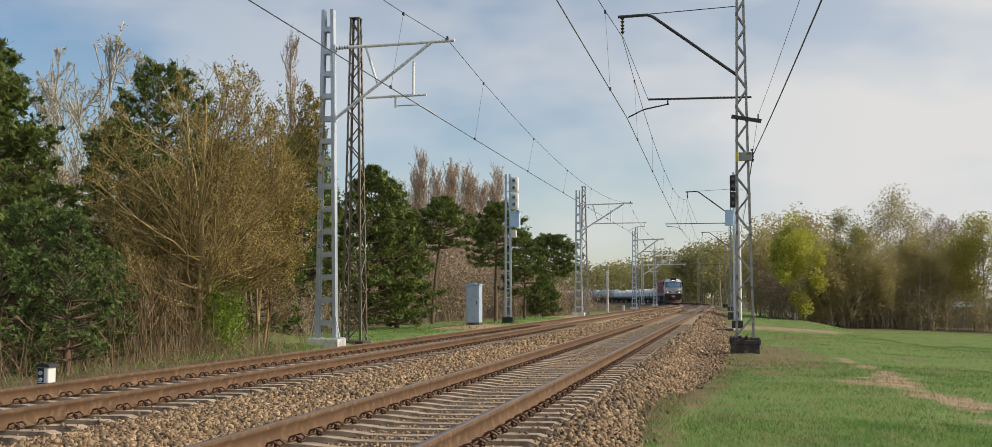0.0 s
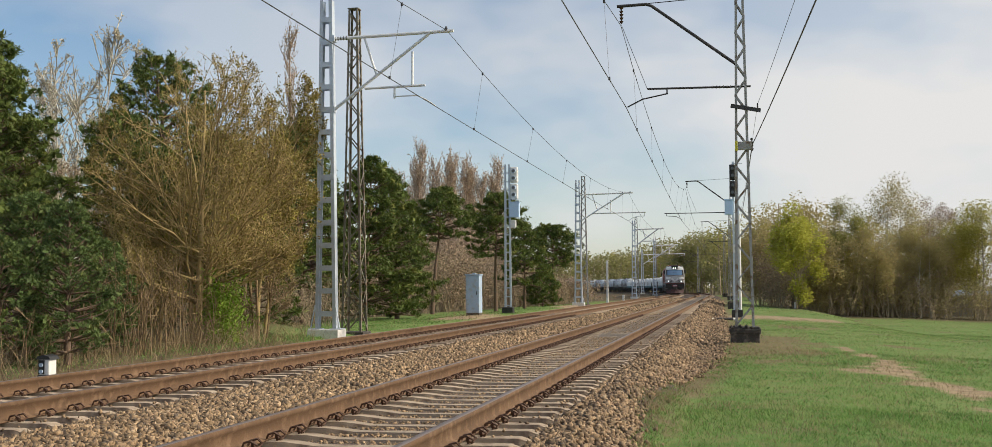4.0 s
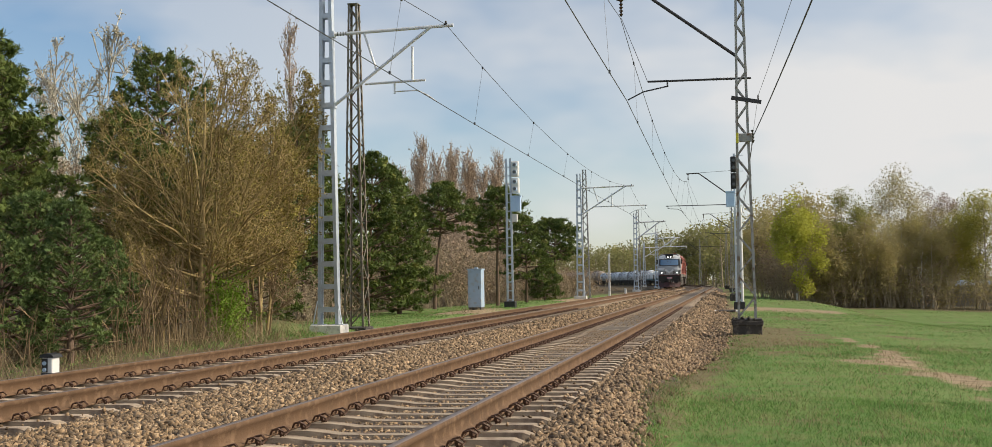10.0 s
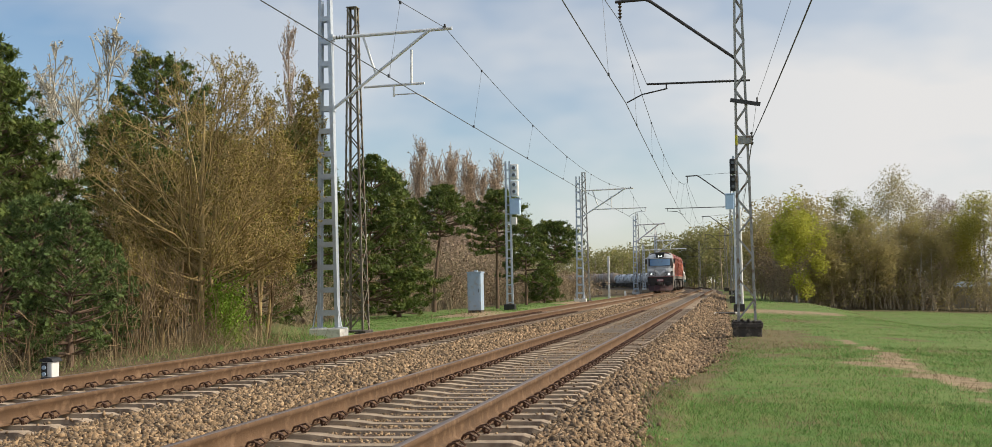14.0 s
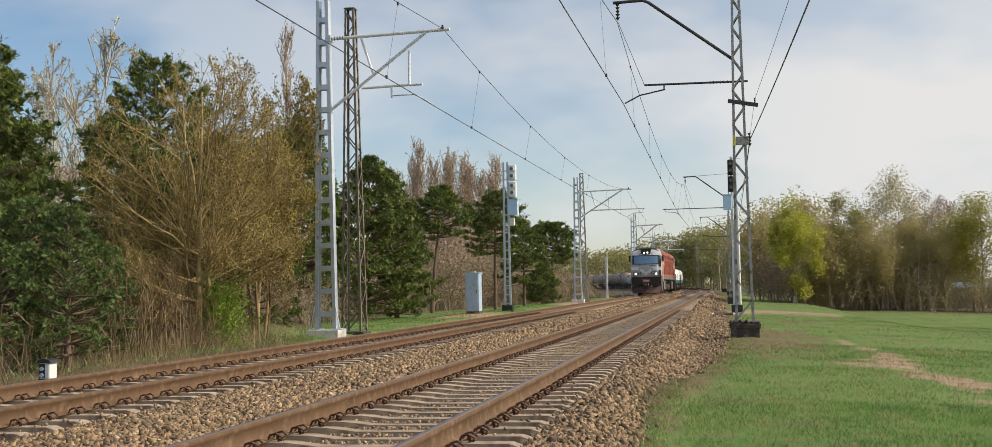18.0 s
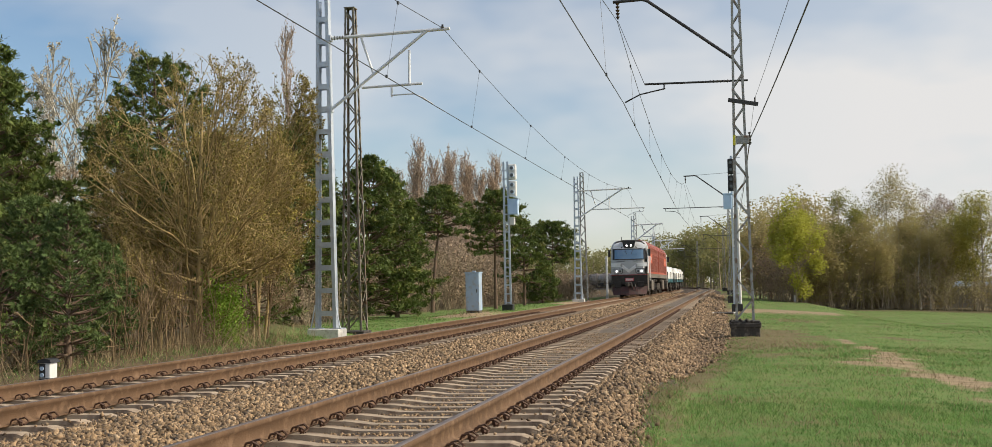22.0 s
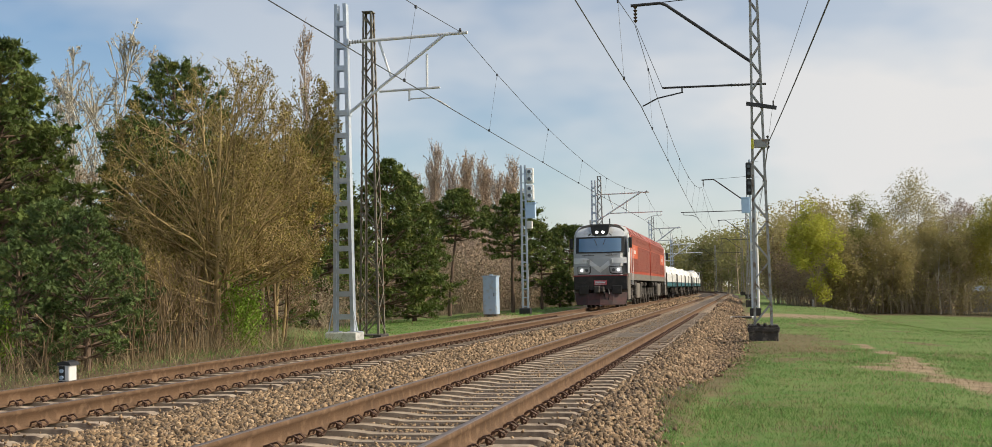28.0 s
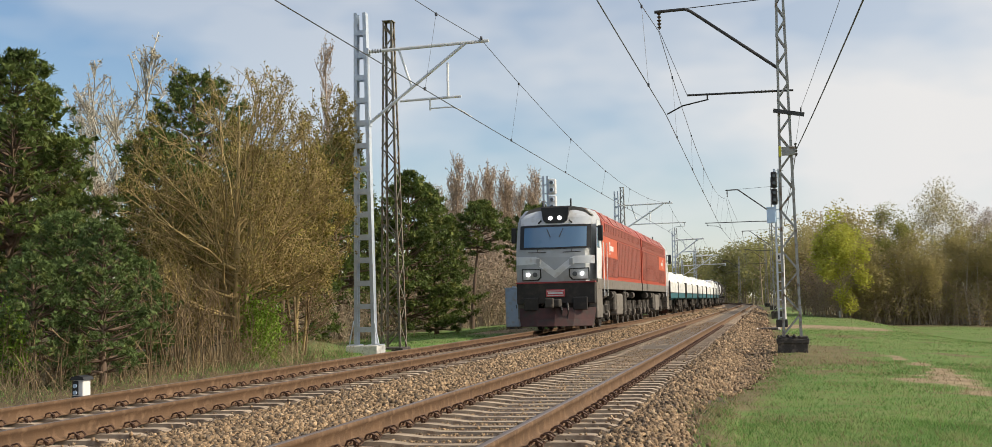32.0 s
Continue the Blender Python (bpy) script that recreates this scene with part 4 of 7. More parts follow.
SPANS_R = [-22.0, 31.6, 85.5, 139.0, 193.0, 247.0]


def hang_wire(name, pts, r, label, group):
    bm = bmesh.new()
    pipe(bm, pts, r, 5)
    ob = part(name, bm, M_WIRE)
    return tagged(ob, label, "wire", group)


def build_line():
    for i, s in enumerate(SPANS_L):
        if i == 0:
            continue
        x, y, a = line(-10.68, s)
        h = math.degrees(a)
        ladder_mast(x, y, -0.23, 9.0, heading=h)
        tube_cantilever(x, y, h, (0.0, 0.0, 0.5, 0.0, 0.3, 0.3)[i], i in (2, 4))
        x, y, a = line(-10.70 if i == 1 else -10.55, s + 2.5)
        lattice_mast(x, y, -0.3, 9.35 if i == 1 else 9.5, 0.62, 0.28, M_LATTICE if i == 1 else M_LATTICE2, "old weathered grey-brown lattice mast beside the new one", (0.8, 0.12, M_TARRED, "low dark foundation"), h)
    for i, s in enumerate(SPANS_R):
        if i == 0:
            continue
        x, y, a = line(0.46, s)
        h = math.degrees(a)
        m = lattice_mast(x, y, -0.4, 9.4, 0.50, 0.21, M_LATTICE2, "grey painted steel lattice mast on a dark base" if i == 1 else "far grey lattice mast beside the track", (0.74, 0.41, M_TARRED, "cracked black tarred foundation block"), h, 10)
        rod_bracket(x, y, h, i in (2, 4))
        if i == 1:
            bm = bmesh.new()
            beam(bm, (-0.27, -0.2, 6.20), (0.50, -0.2, 6.05), 0.06, 0.10)
            part("cross_plate", bm, M_DARK, m, "dark flat crossbar")
            bm = bmesh.new()
            box(bm, -0.10, 0.24, -0.26, -0.18, 5.02, 5.24, 0.01)
            part("sign_plate", bm, M_LATTICE2, m, "small grey plate with yellow edge")
            bm = bmesh.new()
            box(bm, -0.17, -0.105, -0.262, -0.178, 5.0, 5.26)
            part("plate_edge", bm, M_YELLOW, m)
            bm = bmesh.new()
            insulator(bm, (0.25, -0.1, 5.35), (0.27, -0.1, 5.0), 0.045, 4)
            part("insulator", bm, M_DARK, m)
            bm = bmesh.new()
            pipe(bm, [(0.42, -0.2, 6.06), (0.42, -0.2, 6.24)], 0.02, 6)
            part("pin", bm, M_DARK, m)
    # conductor wires, with droppers, span by span
    for spans, track, cx, mz, cz, mess_x, sag, share in ((SPANS_L, FAR, -7.6, 8.02, 5.95, -7.3, 1.1, 0.6), (SPANS_R, NEAR, -2.56, 8.12, 5.88, -2.68, 1.3, 0.15)):
        stag = [0.05, 0.0, 0.62, 0.1, 0.4, 0.2] if track == FAR else [-0.25, 0.0, -0.55, 0.0, -0.4, 0.0]
        con, mess = [], []
        for i in range(len(spans) - 1):
            a0, a1 = spans[i], spans[i + 1]
            for k in range(12):
                f = k / 12
                s = a0 + (a1 - a0) * f
                zig = stag[i] + (stag[i + 1] - stag[i]) * f
                con.append((*line(cx + zig, s)[:2], cz - 0.05 * 4 * f * (1 - f)))
                mess.append((*line(mess_x + zig * share, s)[:2], mz - sag * 4 * f * (1 - f)))
        side = "far" if track == FAR else "near"
        hang_wire("contact_wire", con, 0.011, "taut dark contact wire over the track", "overhead wires")
        hang_wire("messenger_wire", mess, 0.009, "sagging dark messenger wire over the track", "overhead wires")
        con, mess = np.array(con), np.array(mess)
        for i in range(len(con)):
            if i % 12 in (1, 3, 5, 7, 9, 11):
                bm = bmesh.new()
                a, b = con[i], mess[i]
                pipe(bm, [a, b], 0.004, 4)
                for p, dz in ((a, 0.02), (b, -0.02)):
                    box(bm, p[0] - 0.022, p[0] + 0.022, p[1] - 0.04, p[1] + 0.04, p[2] + dz - 0.035, p[2] + dz + 0.035)
                tagged(part("dropper", bm, M_WIRE), "thin wire dropper between two wires", "dropper", "droppers")
    # feeder wires on the field side of the masts
    for x0, z0, x1, z1, r in ((0.73, 4.77, 1.52, 4.75, 0.012), (0.88, 5.82, 1.58, 5.75, 0.005)):
        pts = [(x1 + 0.4, -22, z1 + 0.1)]
        for k in range(1, 13):
            f = k / 12
            pts.append((x1 + (x0 - x1) * f, 2 + 29.5 * f, z1 + (z0 - z1) * f - 0.12 * 4 * f * (1 - f)))
        for i in range(2, 6):
            for k in (0.25, 0.5, 0.75, 1.0):
                s = SPANS_R[i - 1] + (SPANS_R[i] - SPANS_R[i - 1]) * k
                pts.append((*line(x0 + 0.0, s)[:2], z0 - 0.5 * 4 * k * (1 - k)))
        hang_wire("feeder_wire", pts, r, "dark feeder wire along the masts", "overhead wires")


build_line()


# ---- signals, cabinet, marker ----
def signal(x, y, z0, top, side, label):
    """Lattice signal post with two lamp heads seen edge-on and a blue box; side: +1 the heads hang to the right."""
    sg = base("railway_signal", pose(x, y, z0), label, "signal", "railway signals")
    H = top - z0
    for sx in (-1, 1):
        bm = bmesh.new()
        beam(bm, (sx * 0.14, 0, 0), (sx * 0.10, 0, H), 0.06, 0.10, (1, 0, 0))
        part("post", bm, M_GALV, sg)
    bm = bmesh.new()
    z = 0.4
    while z < H:
        box(bm, -0.13, 0.13, -0.02, 0.02, z - 0.03, z + 0.03)
        z += 0.45
    part("rungs", bm, M_GALV, sg)
    bm = bmesh.new()
    box(bm, -0.28, 0.28, -0.25, 0.25, -0.15, 0.32, 0.03)
    part("base", bm, M_BLACK, sg, "black base of the post")
    for z1 in (H - 0.15, H - 1.0):
        bm = bmesh.new()
        x0 = 0.16 if side > 0 else 0.02
        box(bm, x0, x0 + (0.40 if side > 0 else 0.30) * side, -0.16, 0.10, z1 - 0.80, z1, 0.06)
        head = part("signal_head", bm, M_WHITE if side > 0 else M_BLACK, sg, "white signal head with two lamps" if side > 0 else "black signal head seen from behind")
        for k in (0.22, 0.58):
            bm = bmesh.new()
            pipe(bm, [(x0 + (0.21 if side > 0 else 0.15) * side, -0.36, z1 - k), (x0 + (0.21 if side > 0 else 0.15) * side, -0.15, z1 - k)], 0.105, 12)
            part("lamp_hood", bm, M_BLACK if side < 0 else M_CABINET, head)
            bm = bmesh.new()
            pipe(bm, [(x0 + (0.21 if side > 0 else 0.15) * side, -0.362, z1 - k), (x0 + (0.21 if side > 0 else 0.15) * side, -0.33, z1 - k)], 0.08, 12)
            part("lens", bm, M_LENS, head)
    bm = bmesh.new()
    xb = (0.14 if side > 0 else -0.54)
    box(bm, xb, xb + (0.50 if side > 0 else 0.42), -0.28, 0.05, H - 2.72, H - 1.98, 0.02)
    bx = part("relay_box", bm, M_BLUEBOX, sg, "pale blue box under the heads")
    bm = bmesh.new()
    box(bm, xb - 0.03, xb + (0.53 if side > 0 else 0.45), -0.31, 0.08, H - 1.98, H - 1.93)
    part("lid", bm, M_BLUEBOX, bx)
    for z1 in (H - 0.9, H - 0.45, H - 0.1):
        bm = bmesh.new()
        pipe(bm, [(-0.12, 0, z1), (-0.30 if side > 0 else 0.35, 0, z1)], 0.015, 5)
        part("step", bm, M_GALV, sg)
    if side > 0:
        bm = bmesh.new()
        box(bm, 0.16, 0.44, -0.12, 0.08, H - 3.25, H - 2.85, 0.03)
        part("telephone_box", bm, M_WHITE, sg)
    else:
        bm = bmesh.new()
        pipe(bm, [(0.16, 0, 0.3), (0.16, 0, 5.1)], 0.07, 10)
        part("cable_pipe", bm, M_WHITE, sg, "white painted pipe")
        bm = bmesh.new()
        box(bm, -0.16, 0.10, -0.12, -0.10, 3.2, 3.62)
        plate = part("mark_plate", bm, M_WHITE, sg, "small white plate with a dark mark")
        bm = bmesh.new()
        box(bm, -0.07, 0.01, -0.126, -0.121, 3.3, 3.5)
        part("mark", bm, M_BLACK, plate)
    return sg


signal(-10.88, 59.0, -0.22, 7.37, 1, "galvanised signal post with two white heads and a blue box")
signal(0.52, 61.0, -0.42, 7.42, -1, "signal post with black heads and a blue box")


def cabinet():
    cb = base("relay_cabinet", pose(-11.62, 54.2, -0.2), "light grey steel relay cabinet on the grass", "cabinet")
    bm = bmesh.new()
    box(bm, -0.32, 0.32, -0.36, 0.36, 0.12, 1.86, 0.015)
    part("body", bm, M_CABINET, cb)
    bm = bmesh.new()
    box(bm, -0.36, 0.36, -0.40, 0.40, 1.86, 1.92, 0.01)
    part("roof", bm, M_CABINET, cb)
    bm = bmesh.new()
    box(bm, -0.30, 0.30, -0.33, 0.33, -0.1, 0.12)
    part("plinth", bm, M_UNDER, cb)
    bm = bmesh.new()
    box(bm, -0.27, 0.27, -0.378, -0.362, 0.2, 1.80, 0.004)
    d = part("door", bm, M_CABINET, cb)
    bm = bmesh.new()
    box(bm, 0.19, 0.22, -0.40, -0.378, 0.95, 1.12)
    part("handle", bm, M_DARK, d)
    bm = bmesh.new()
    box(bm, -0.06, 0.10, -0.1, 0.1, 1.92, 1.98)
    part("vent", bm, M_CABINET, cb)


cabinet()


def marker():
    mk = base("dwarf_signal", pose(-9.72, 15.7, -0.26), "small white and black trackside dwarf signal", "signal")
    bm = bmesh.new()
    box(bm, -0.09, 0.09, -0.12, 0.10, -0.2, 0.10, 0.01)
    part("foot", bm, M_BLACK, mk)
    bm = bmesh.new()
    box(bm, -0.085, 0.085, -0.10, 0.10, 0.08, 0.33, 0.02)
    part("body", bm, M_WHITE, mk)
    bm = bmesh.new()
    prism(bm, [(-0.115, 0.32), (0.115, 0.32), (0.09, 0.365), (0.0, 0.385), (-0.09, 0.365)], -0.125, 0.125)
    part("hood", bm, M_BLACK, mk, "black hood")
    for z in (0.145, 0.24):
        bm = bmesh.new()
        pipe(bm, [(-0.035, -0.125, z), (-0.035, -0.10, z)], 0.030, 12)
        part("lens", bm, M_CABINET, mk)
    bm = bmesh.new()
    box(bm, -0.082, 0.012, -0.108, -0.101, 0.11, 0.31)
    part("lens_panel", bm, M_BLACK, mk, "black lens panel")


marker()

# ---- the train ----
TRAIN, AXLES = [], []
LOCO_LEN, LOCO_HALF = 15.9, 1.44


def wheelset(parent, y, r=0.48, keyed=True):
    ws = new("wheelset")
    ws.parent = parent
    ws.matrix_basis = pose(0, y, r)
    for side in (-1, 1):
        bm = bmesh.new()
        pipe(bm, [(side * 0.73, 0, 0), (side * 0.86, 0, 0)], r, 20)
        pipe(bm, [(side * 0.70, 0, 0), (side * 0.74, 0, 0)], r + 0.025, 20)
        pipe(bm, [(side * 0.86, 0, 0), (side * 0.90, 0, 0)], 0.16, 10)
        for k in range(3):
            a = k * 2 * math.pi / 3
            box(bm, side * 0.86, side * 0.872, 0.3 * math.cos(a) - 0.05, 0.3 * math.cos(a) + 0.05, 0.3 * math.sin(a) - 0.05, 0.3 * math.sin(a) + 0.05)
        part("wheel", bm, M_UNDER, ws)
    if keyed:
        AXLES.append((ws, r))
    return ws


def bogie(parent, y, axles, pitch, keyed=True):
    bm = bmesh.new()
    half = pitch * (axles - 1) / 2
    for side in (-1, 1):
        prism_pts = [(y - half - 0.55, 0.62), (y - half - 0.3, 0.88), (y + half + 0.3, 0.88), (y + half + 0.55, 0.62), (y + half + 0.2, 0.52), (y - half - 0.2, 0.52)]
        a = [bm.verts.new((side * 0.98, py, pz)) for py, pz in prism_pts]
        b = [bm.verts.new((side * 1.10, py, pz)) for py, pz in prism_pts]
        n = len(a)
        for i in range(n):
            bm.faces.new((a[i], a[(i + 1) % n], b[(i + 1) % n], b[i]))
        bm.faces.new(a)
        bm.faces.new(b[::-1])
    bmesh.ops.recalc_face_normals(bm, faces=bm.faces[:])
    box(bm, -1.0, 1.0, y - 0.25, y + 0.25, 0.55, 0.95)
    part("bogie_frame", bm, M_UNDER, parent)
    for k in range(axles):
        ay = y - half + k * pitch
        wheelset(parent, ay, keyed=keyed)
        for side in (-1, 1):
            bm = bmesh.new()
            box(bm, side * 1.0, side * 1.2, ay - 0.17, ay + 0.17, 0.33, 0.66, 0.03)
            pipe(bm, [(side * 1.12, ay - 0.3, 0.62), (side * 1.12, ay - 0.3, 1.02)], 0.09, 8)
            pipe(bm, [(side * 1.12, ay + 0.3, 0.62), (side * 1.12, ay + 0.3, 1.02)], 0.09, 8)
            part("axle_box", bm, M_UNDER, parent)
            bm = bmesh.new()
            pipe(bm, [(side * 1.2, ay, 0.48), (side * 1.24, ay, 0.48)], 0.12, 12)
            part("axle_cap", bm, M_SILL, parent)


def strip(parent, name, mat, pts, y, label=""):
    """A flat shape on a cab front, given in x, z, raised towards -y."""
    bm = bmesh.new()
    prism(bm, pts, y - 0.006, y + 0.006)
    return part(name, bm, mat, parent, label)


def loco_section(lead):
    """One half of the twin locomotive, its cab at -y; the second half stands turned about."""
    lo = base("locomotive", pose(0, 0, 0), "red and grey diesel locomotive half with lit headlights" if lead else "red diesel locomotive rear half coupled behind the first", "locomotive", "locomotive halves")
    L, W = LOCO_LEN / 2, LOCO_HALF
    f = -L
    # body shell with a rounded roof
    side_z = 3.98
    outline = [(-W, 1.82), (W, 1.82), (W, side_z), (W - 0.30, side_z + 0.44), (0.7, side_z + 0.56), (-0.7, side_z + 0.56), (-W + 0.30, side_z + 0.44), (-W, side_z)]
    bm = bmesh.new()
    prism(bm, outline, f + 2.15, L - 0.12)
    part("body_shell", bm, M_RED, lo)
    # cab
    bm = bmesh.new()
    rows = [(1.72, 0.10, 1.0), (2.20, 0.02, 1.0), (2.62, 0.05, 1.0), (2.92, 0.10, 1.0), (3.78, 0.34, 0.985), (4.10, 0.48, 0.95), (4.36, 0.75, 0.84), (4.45, 1.15, 0.70)]
    rings = []
    for z, back, wk in rows:
        w = W * wk
        pts = []
        for k in range(8):
            x = -1 + 2 * k / 8
            bulge = 0.17 * abs(x) ** 4
            pts.append(bm.verts.new((x * w, f + back + bulge, z)))
        pts.append(bm.verts.new((w, f + 2.15, z)))
        pts.append(bm.verts.new((-w, f + 2.15, z)))
        rings.append(pts)
    for a, b in zip(rings, rings[1:]):
        for k in range(len(a)):
            bm.faces.new((a[k], a[(k + 1) % len(a)], b[(k + 1) % len(a)], b[k]))
    bm.faces.new(rings[-1])
    bm.faces.new(rings[0][::-1])
    bmesh.ops.recalc_face_normals(bm, faces=bm.faces[:])
    cab = part("cab", bm, [M_LOCOGREY], lo, "grey cab with a pale chevron")

    def front(z):
        for (z0, b0, _), (z1, b1, _) in zip(rows, rows[1:]):
            if z0 <= z <= z1:
                return f + b0 + (b1 - b0) * (z - z0) / (z1 - z0)
        return f

    def panel(name, mat, xs, lower, upper, lift=0.012, parent=cab, label="", nz=6):
        """A thin plate bent onto the cab's front between two edges, each given as x, z points."""
        xs = np.linspace(xs[0], xs[1], 25)
        lo_z = np.interp(np.abs(xs), *zip(*lower))
        up_z = np.interp(np.abs(xs), *zip(*upper))
        bm2 = bmesh.new()
        grid = []
        for x, z0, z1 in zip(xs, lo_z, up_z):
            grid.append([bm2.verts.new((x, front(z0 + (z1 - z0) * k / nz) + 0.17 * abs(x / W) ** 4 - lift, z0 + (z1 - z0) * k / nz)) for k in range(nz + 1)])
        for p, q in zip(grid, grid[1:]):
            for k in range(nz):
                bm2.faces.new((p[k], q[k], q[k + 1], p[k + 1]))
        r2 = bmesh.ops.extrude_face_region(bm2, geom=bm2.faces[:])
        bmesh.ops.translate(bm2, vec=(0, lift + 0.01, 0), verts=[v for v in r2["geom"] if isinstance(v, bmesh.types.BMVert)])
        bmesh.ops.recalc_face_normals(bm2, faces=bm2.faces[:])
        return part(name, bm2, mat, parent, label)

    panel("brow_panel", M_LOCOLIGHT, (-1.30, 1.30), [(0, 3.80), (1.3, 3.80)], [(0, 4.36), (0.7, 4.34), (1.05, 4.24), (1.3, 4.04)], 0.014, label="pale silver brow panel")
    ws = panel("windscreen_surround", M_BLACK, (-1.30, 1.30), [(0, 2.90), (1.30, 2.92)], [(0, 3.80), (1.30, 3.78)], 0.02, label="black windscreen surround")
    panel("windscreen", M_GLASS, (-1.14, 1.14), [(0, 2.97), (1.14, 2.99)], [(0, 3.72), (1.14, 3.70)], 0.03, ws, "windscreen coloured with the blue of reflected sky")
    panel("chevron", M_LOCOLIGHT, (-1.42, 1.42), [(0, 1.86), (0.68, 2.38), (1.42, 2.36)], [(0, 2.14), (0.64, 2.64), (1.42, 2.66)], 0.014, label="pale silver chevron stripe")
    for sgn in (-1, 1):
        bm = bmesh.new()
        pipe(bm, [(sgn * 0.30, front(3.65) - 0.06, 3.66), (sgn * 0.16, front(3.38) - 0.07, 3.34)], 0.014, 5)
        part("wiper", bm, M_BLACK, ws)
        bm = bmesh.new()
        pipe(bm, [(sgn * 0.95, front(2.8) - 0.05, 2.80), (sgn * 0.30, front(2.8) - 0.05, 2.79)], 0.016, 6)
        pipe(bm, [(sgn * 0.62, front(2.8) - 0.05, 2.80), (sgn * 0.62, front(2.9) - 0.0, 2.92)], 0.012, 6)
        part("handrail", bm, M_DARK, cab)
        lamp = panel("headlight_frame", M_BLACK, (sgn * 0.50, sgn * 1.22), [(0.50, 1.90), (0.60, 1.79), (1.22, 1.78)], [(0.50, 2.20), (1.22, 2.22)], 0.02, label="black framed headlight cluster")
        panel("headlight_cover", M_LOCOGREY, (sgn * 0.55, sgn * 1.18), [(0.55, 1.92), (0.64, 1.83), (1.18, 1.82)], [(0.55, 2.16), (1.18, 2.18)], 0.03, lamp)
        for x, mt, nm in ((0.98, M_LAMP, "lit_lamp"), (0.72, M_LENS, "lamp")):
            bm = bmesh.new()
            pipe(bm, [(sgn * x, front(2.0) - 0.035 + 0.02, 2.0), (sgn * x, front(2.0) - 0.075, 2.0)], 0.064 if mt is M_LAMP else 0.085, 14)
            part(nm, bm, mt if lead else M_LENS, lamp)
        bm = bmesh.new()
        pipe(bm, [(sgn * 0.60, front(2.4) - 0.02, 2.40), (sgn * 0.60, front(2.4) - 0.06, 2.40)], 0.06, 8)
        box(bm, sgn * 0.52, sgn * 0.66, front(2.5) - 0.05, front(2.5), 2.33, 2.56)
        part("marker_lamp", bm, M_LOCOGREY, cab)
        bm = bmesh.new()
        pipe(bm, [(sgn * 0.62, front(3.95) - 0.06, 3.86), (sgn * 0.50, front(3.95) - 0.10, 3.96)], 0.03, 6)
        part("horn", bm, M_BLACK, cab)
        # mirror and its bracket
        bm = bmesh.new()
        box(bm, sgn * (W + 0.06), sgn * (W + 0.24), f + 0.55, f + 0.68, 3.18, 3.74, 0.03)
        pipe(bm, [(sgn * W, f + 0.6, 3.70), (sgn * (W + 0.12), f + 0.6, 3.70)], 0.02, 5)
        part("mirror", bm, M_BLACK, cab)
        # side window and pale corner
        bm = bmesh.new()
        box(bm, sgn * (W - 0.01), sgn * (W + 0.008), f + 0.75, f + 1.35, 2.95, 3.72)
        part("side_window", bm, M_GLASS, cab)
        bm = bmesh.new()
        a = [(f + 0.55, 1.85), (f + 1.55, 1.85), (f + 2.0, 2.75), (f + 1.6, 3.95), (f + 0.75, 3.95)]
        va = [bm.verts.new((sgn * (W + 0.006), y, z)) for y, z in a]
        vb = [bm.verts.new((sgn * (W - 0.02), y, z)) for y, z in a]
        bm.faces.new(va)
        bm.faces.new(vb[::-1])
        for i in range(len(a)):
            bm.faces.new((va[i], vb[i], vb[(i + 1) % 5], va[(i + 1) % 5]))
        bmesh.ops.recalc_face_normals(bm, faces=bm.faces[:])
        part("corner_panel", bm, M_LOCOLIGHT, cab, "pale silver cab side")
        bm = bmesh.new()
        box(bm, sgn * W, sgn * (W + 0.012), f + 2.0, f + 2.75, 1.85, 3.65, 0.004)
        d = part("cab_door", bm, M_ORANGE, lo, "orange cab door")
        for y in (f + 1.93, f + 2.85):
            bm = bmesh.new()
            pipe(bm, [(sgn * (W + 0.07), y, 1.2), (sgn * (W + 0.07), y, 3.2)], 0.018, 6)
            part("grab_rail", bm, M_LOCOLIGHT, lo)
        # side panels: orange field, louvre fields, roof bevels
        def field(name, mt, y0, y1, z0, z1, lift=0.01, label="", grid=None):
            bm3 = bmesh.new()
            box(bm3, sgn * W, sgn * (W + lift), y0, y1, z0, z1, 0.003)
            p = part(name, bm3, mt, lo, label)
            if grid:
                nx, nz = grid
                bm4 = bmesh.new()
                for i in range(nx + 1):
                    y = y0 + (y1 - y0) * i / nx
                    box(bm4, sgn * (W + lift), sgn * (W + lift + 0.008), y - 0.012, y + 0.012, z0, z1)
                for i in range(nz + 1):
                    z = z0 + (z1 - z0) * i / nz
                    box(bm4, sgn * (W + lift), sgn * (W + lift + 0.007), y0, y1, z - 0.012, z + 0.012)
                part("louvre_frame", bm4, M_LOUVREBAR, p)
            return p
        field("name_panel", M_ORANGE, f + 2.9, f + 6.6, 2.70, 3.45, 0.012, "bright orange panel with a pale emblem")
        field("louvre_panel", M_LOUVRE, f + 2.9, f + 6.6, 1.95, 2.66, 0.012, "brown louvred panel", (10, 4))
        field("louvre_panel", M_LOUVRE, f + 6.7, L - 0.5, 2.0, 3.40, 0.012, "brown-red louvred panel", (16, 5))
        field("upper_louvre", M_LOUVRE, f + 2.9, L - 0.5, 3.62, 3.94, 0.012, "brown upper louvre band", (24, 2))
        bm = bmesh.new()
        box(bm, sgn * W, sgn * (W + 0.016), f + 2.2, L - 0.15, 3.46, 3.60)
        part("rain_strip", bm, M_LOUVRE, lo)
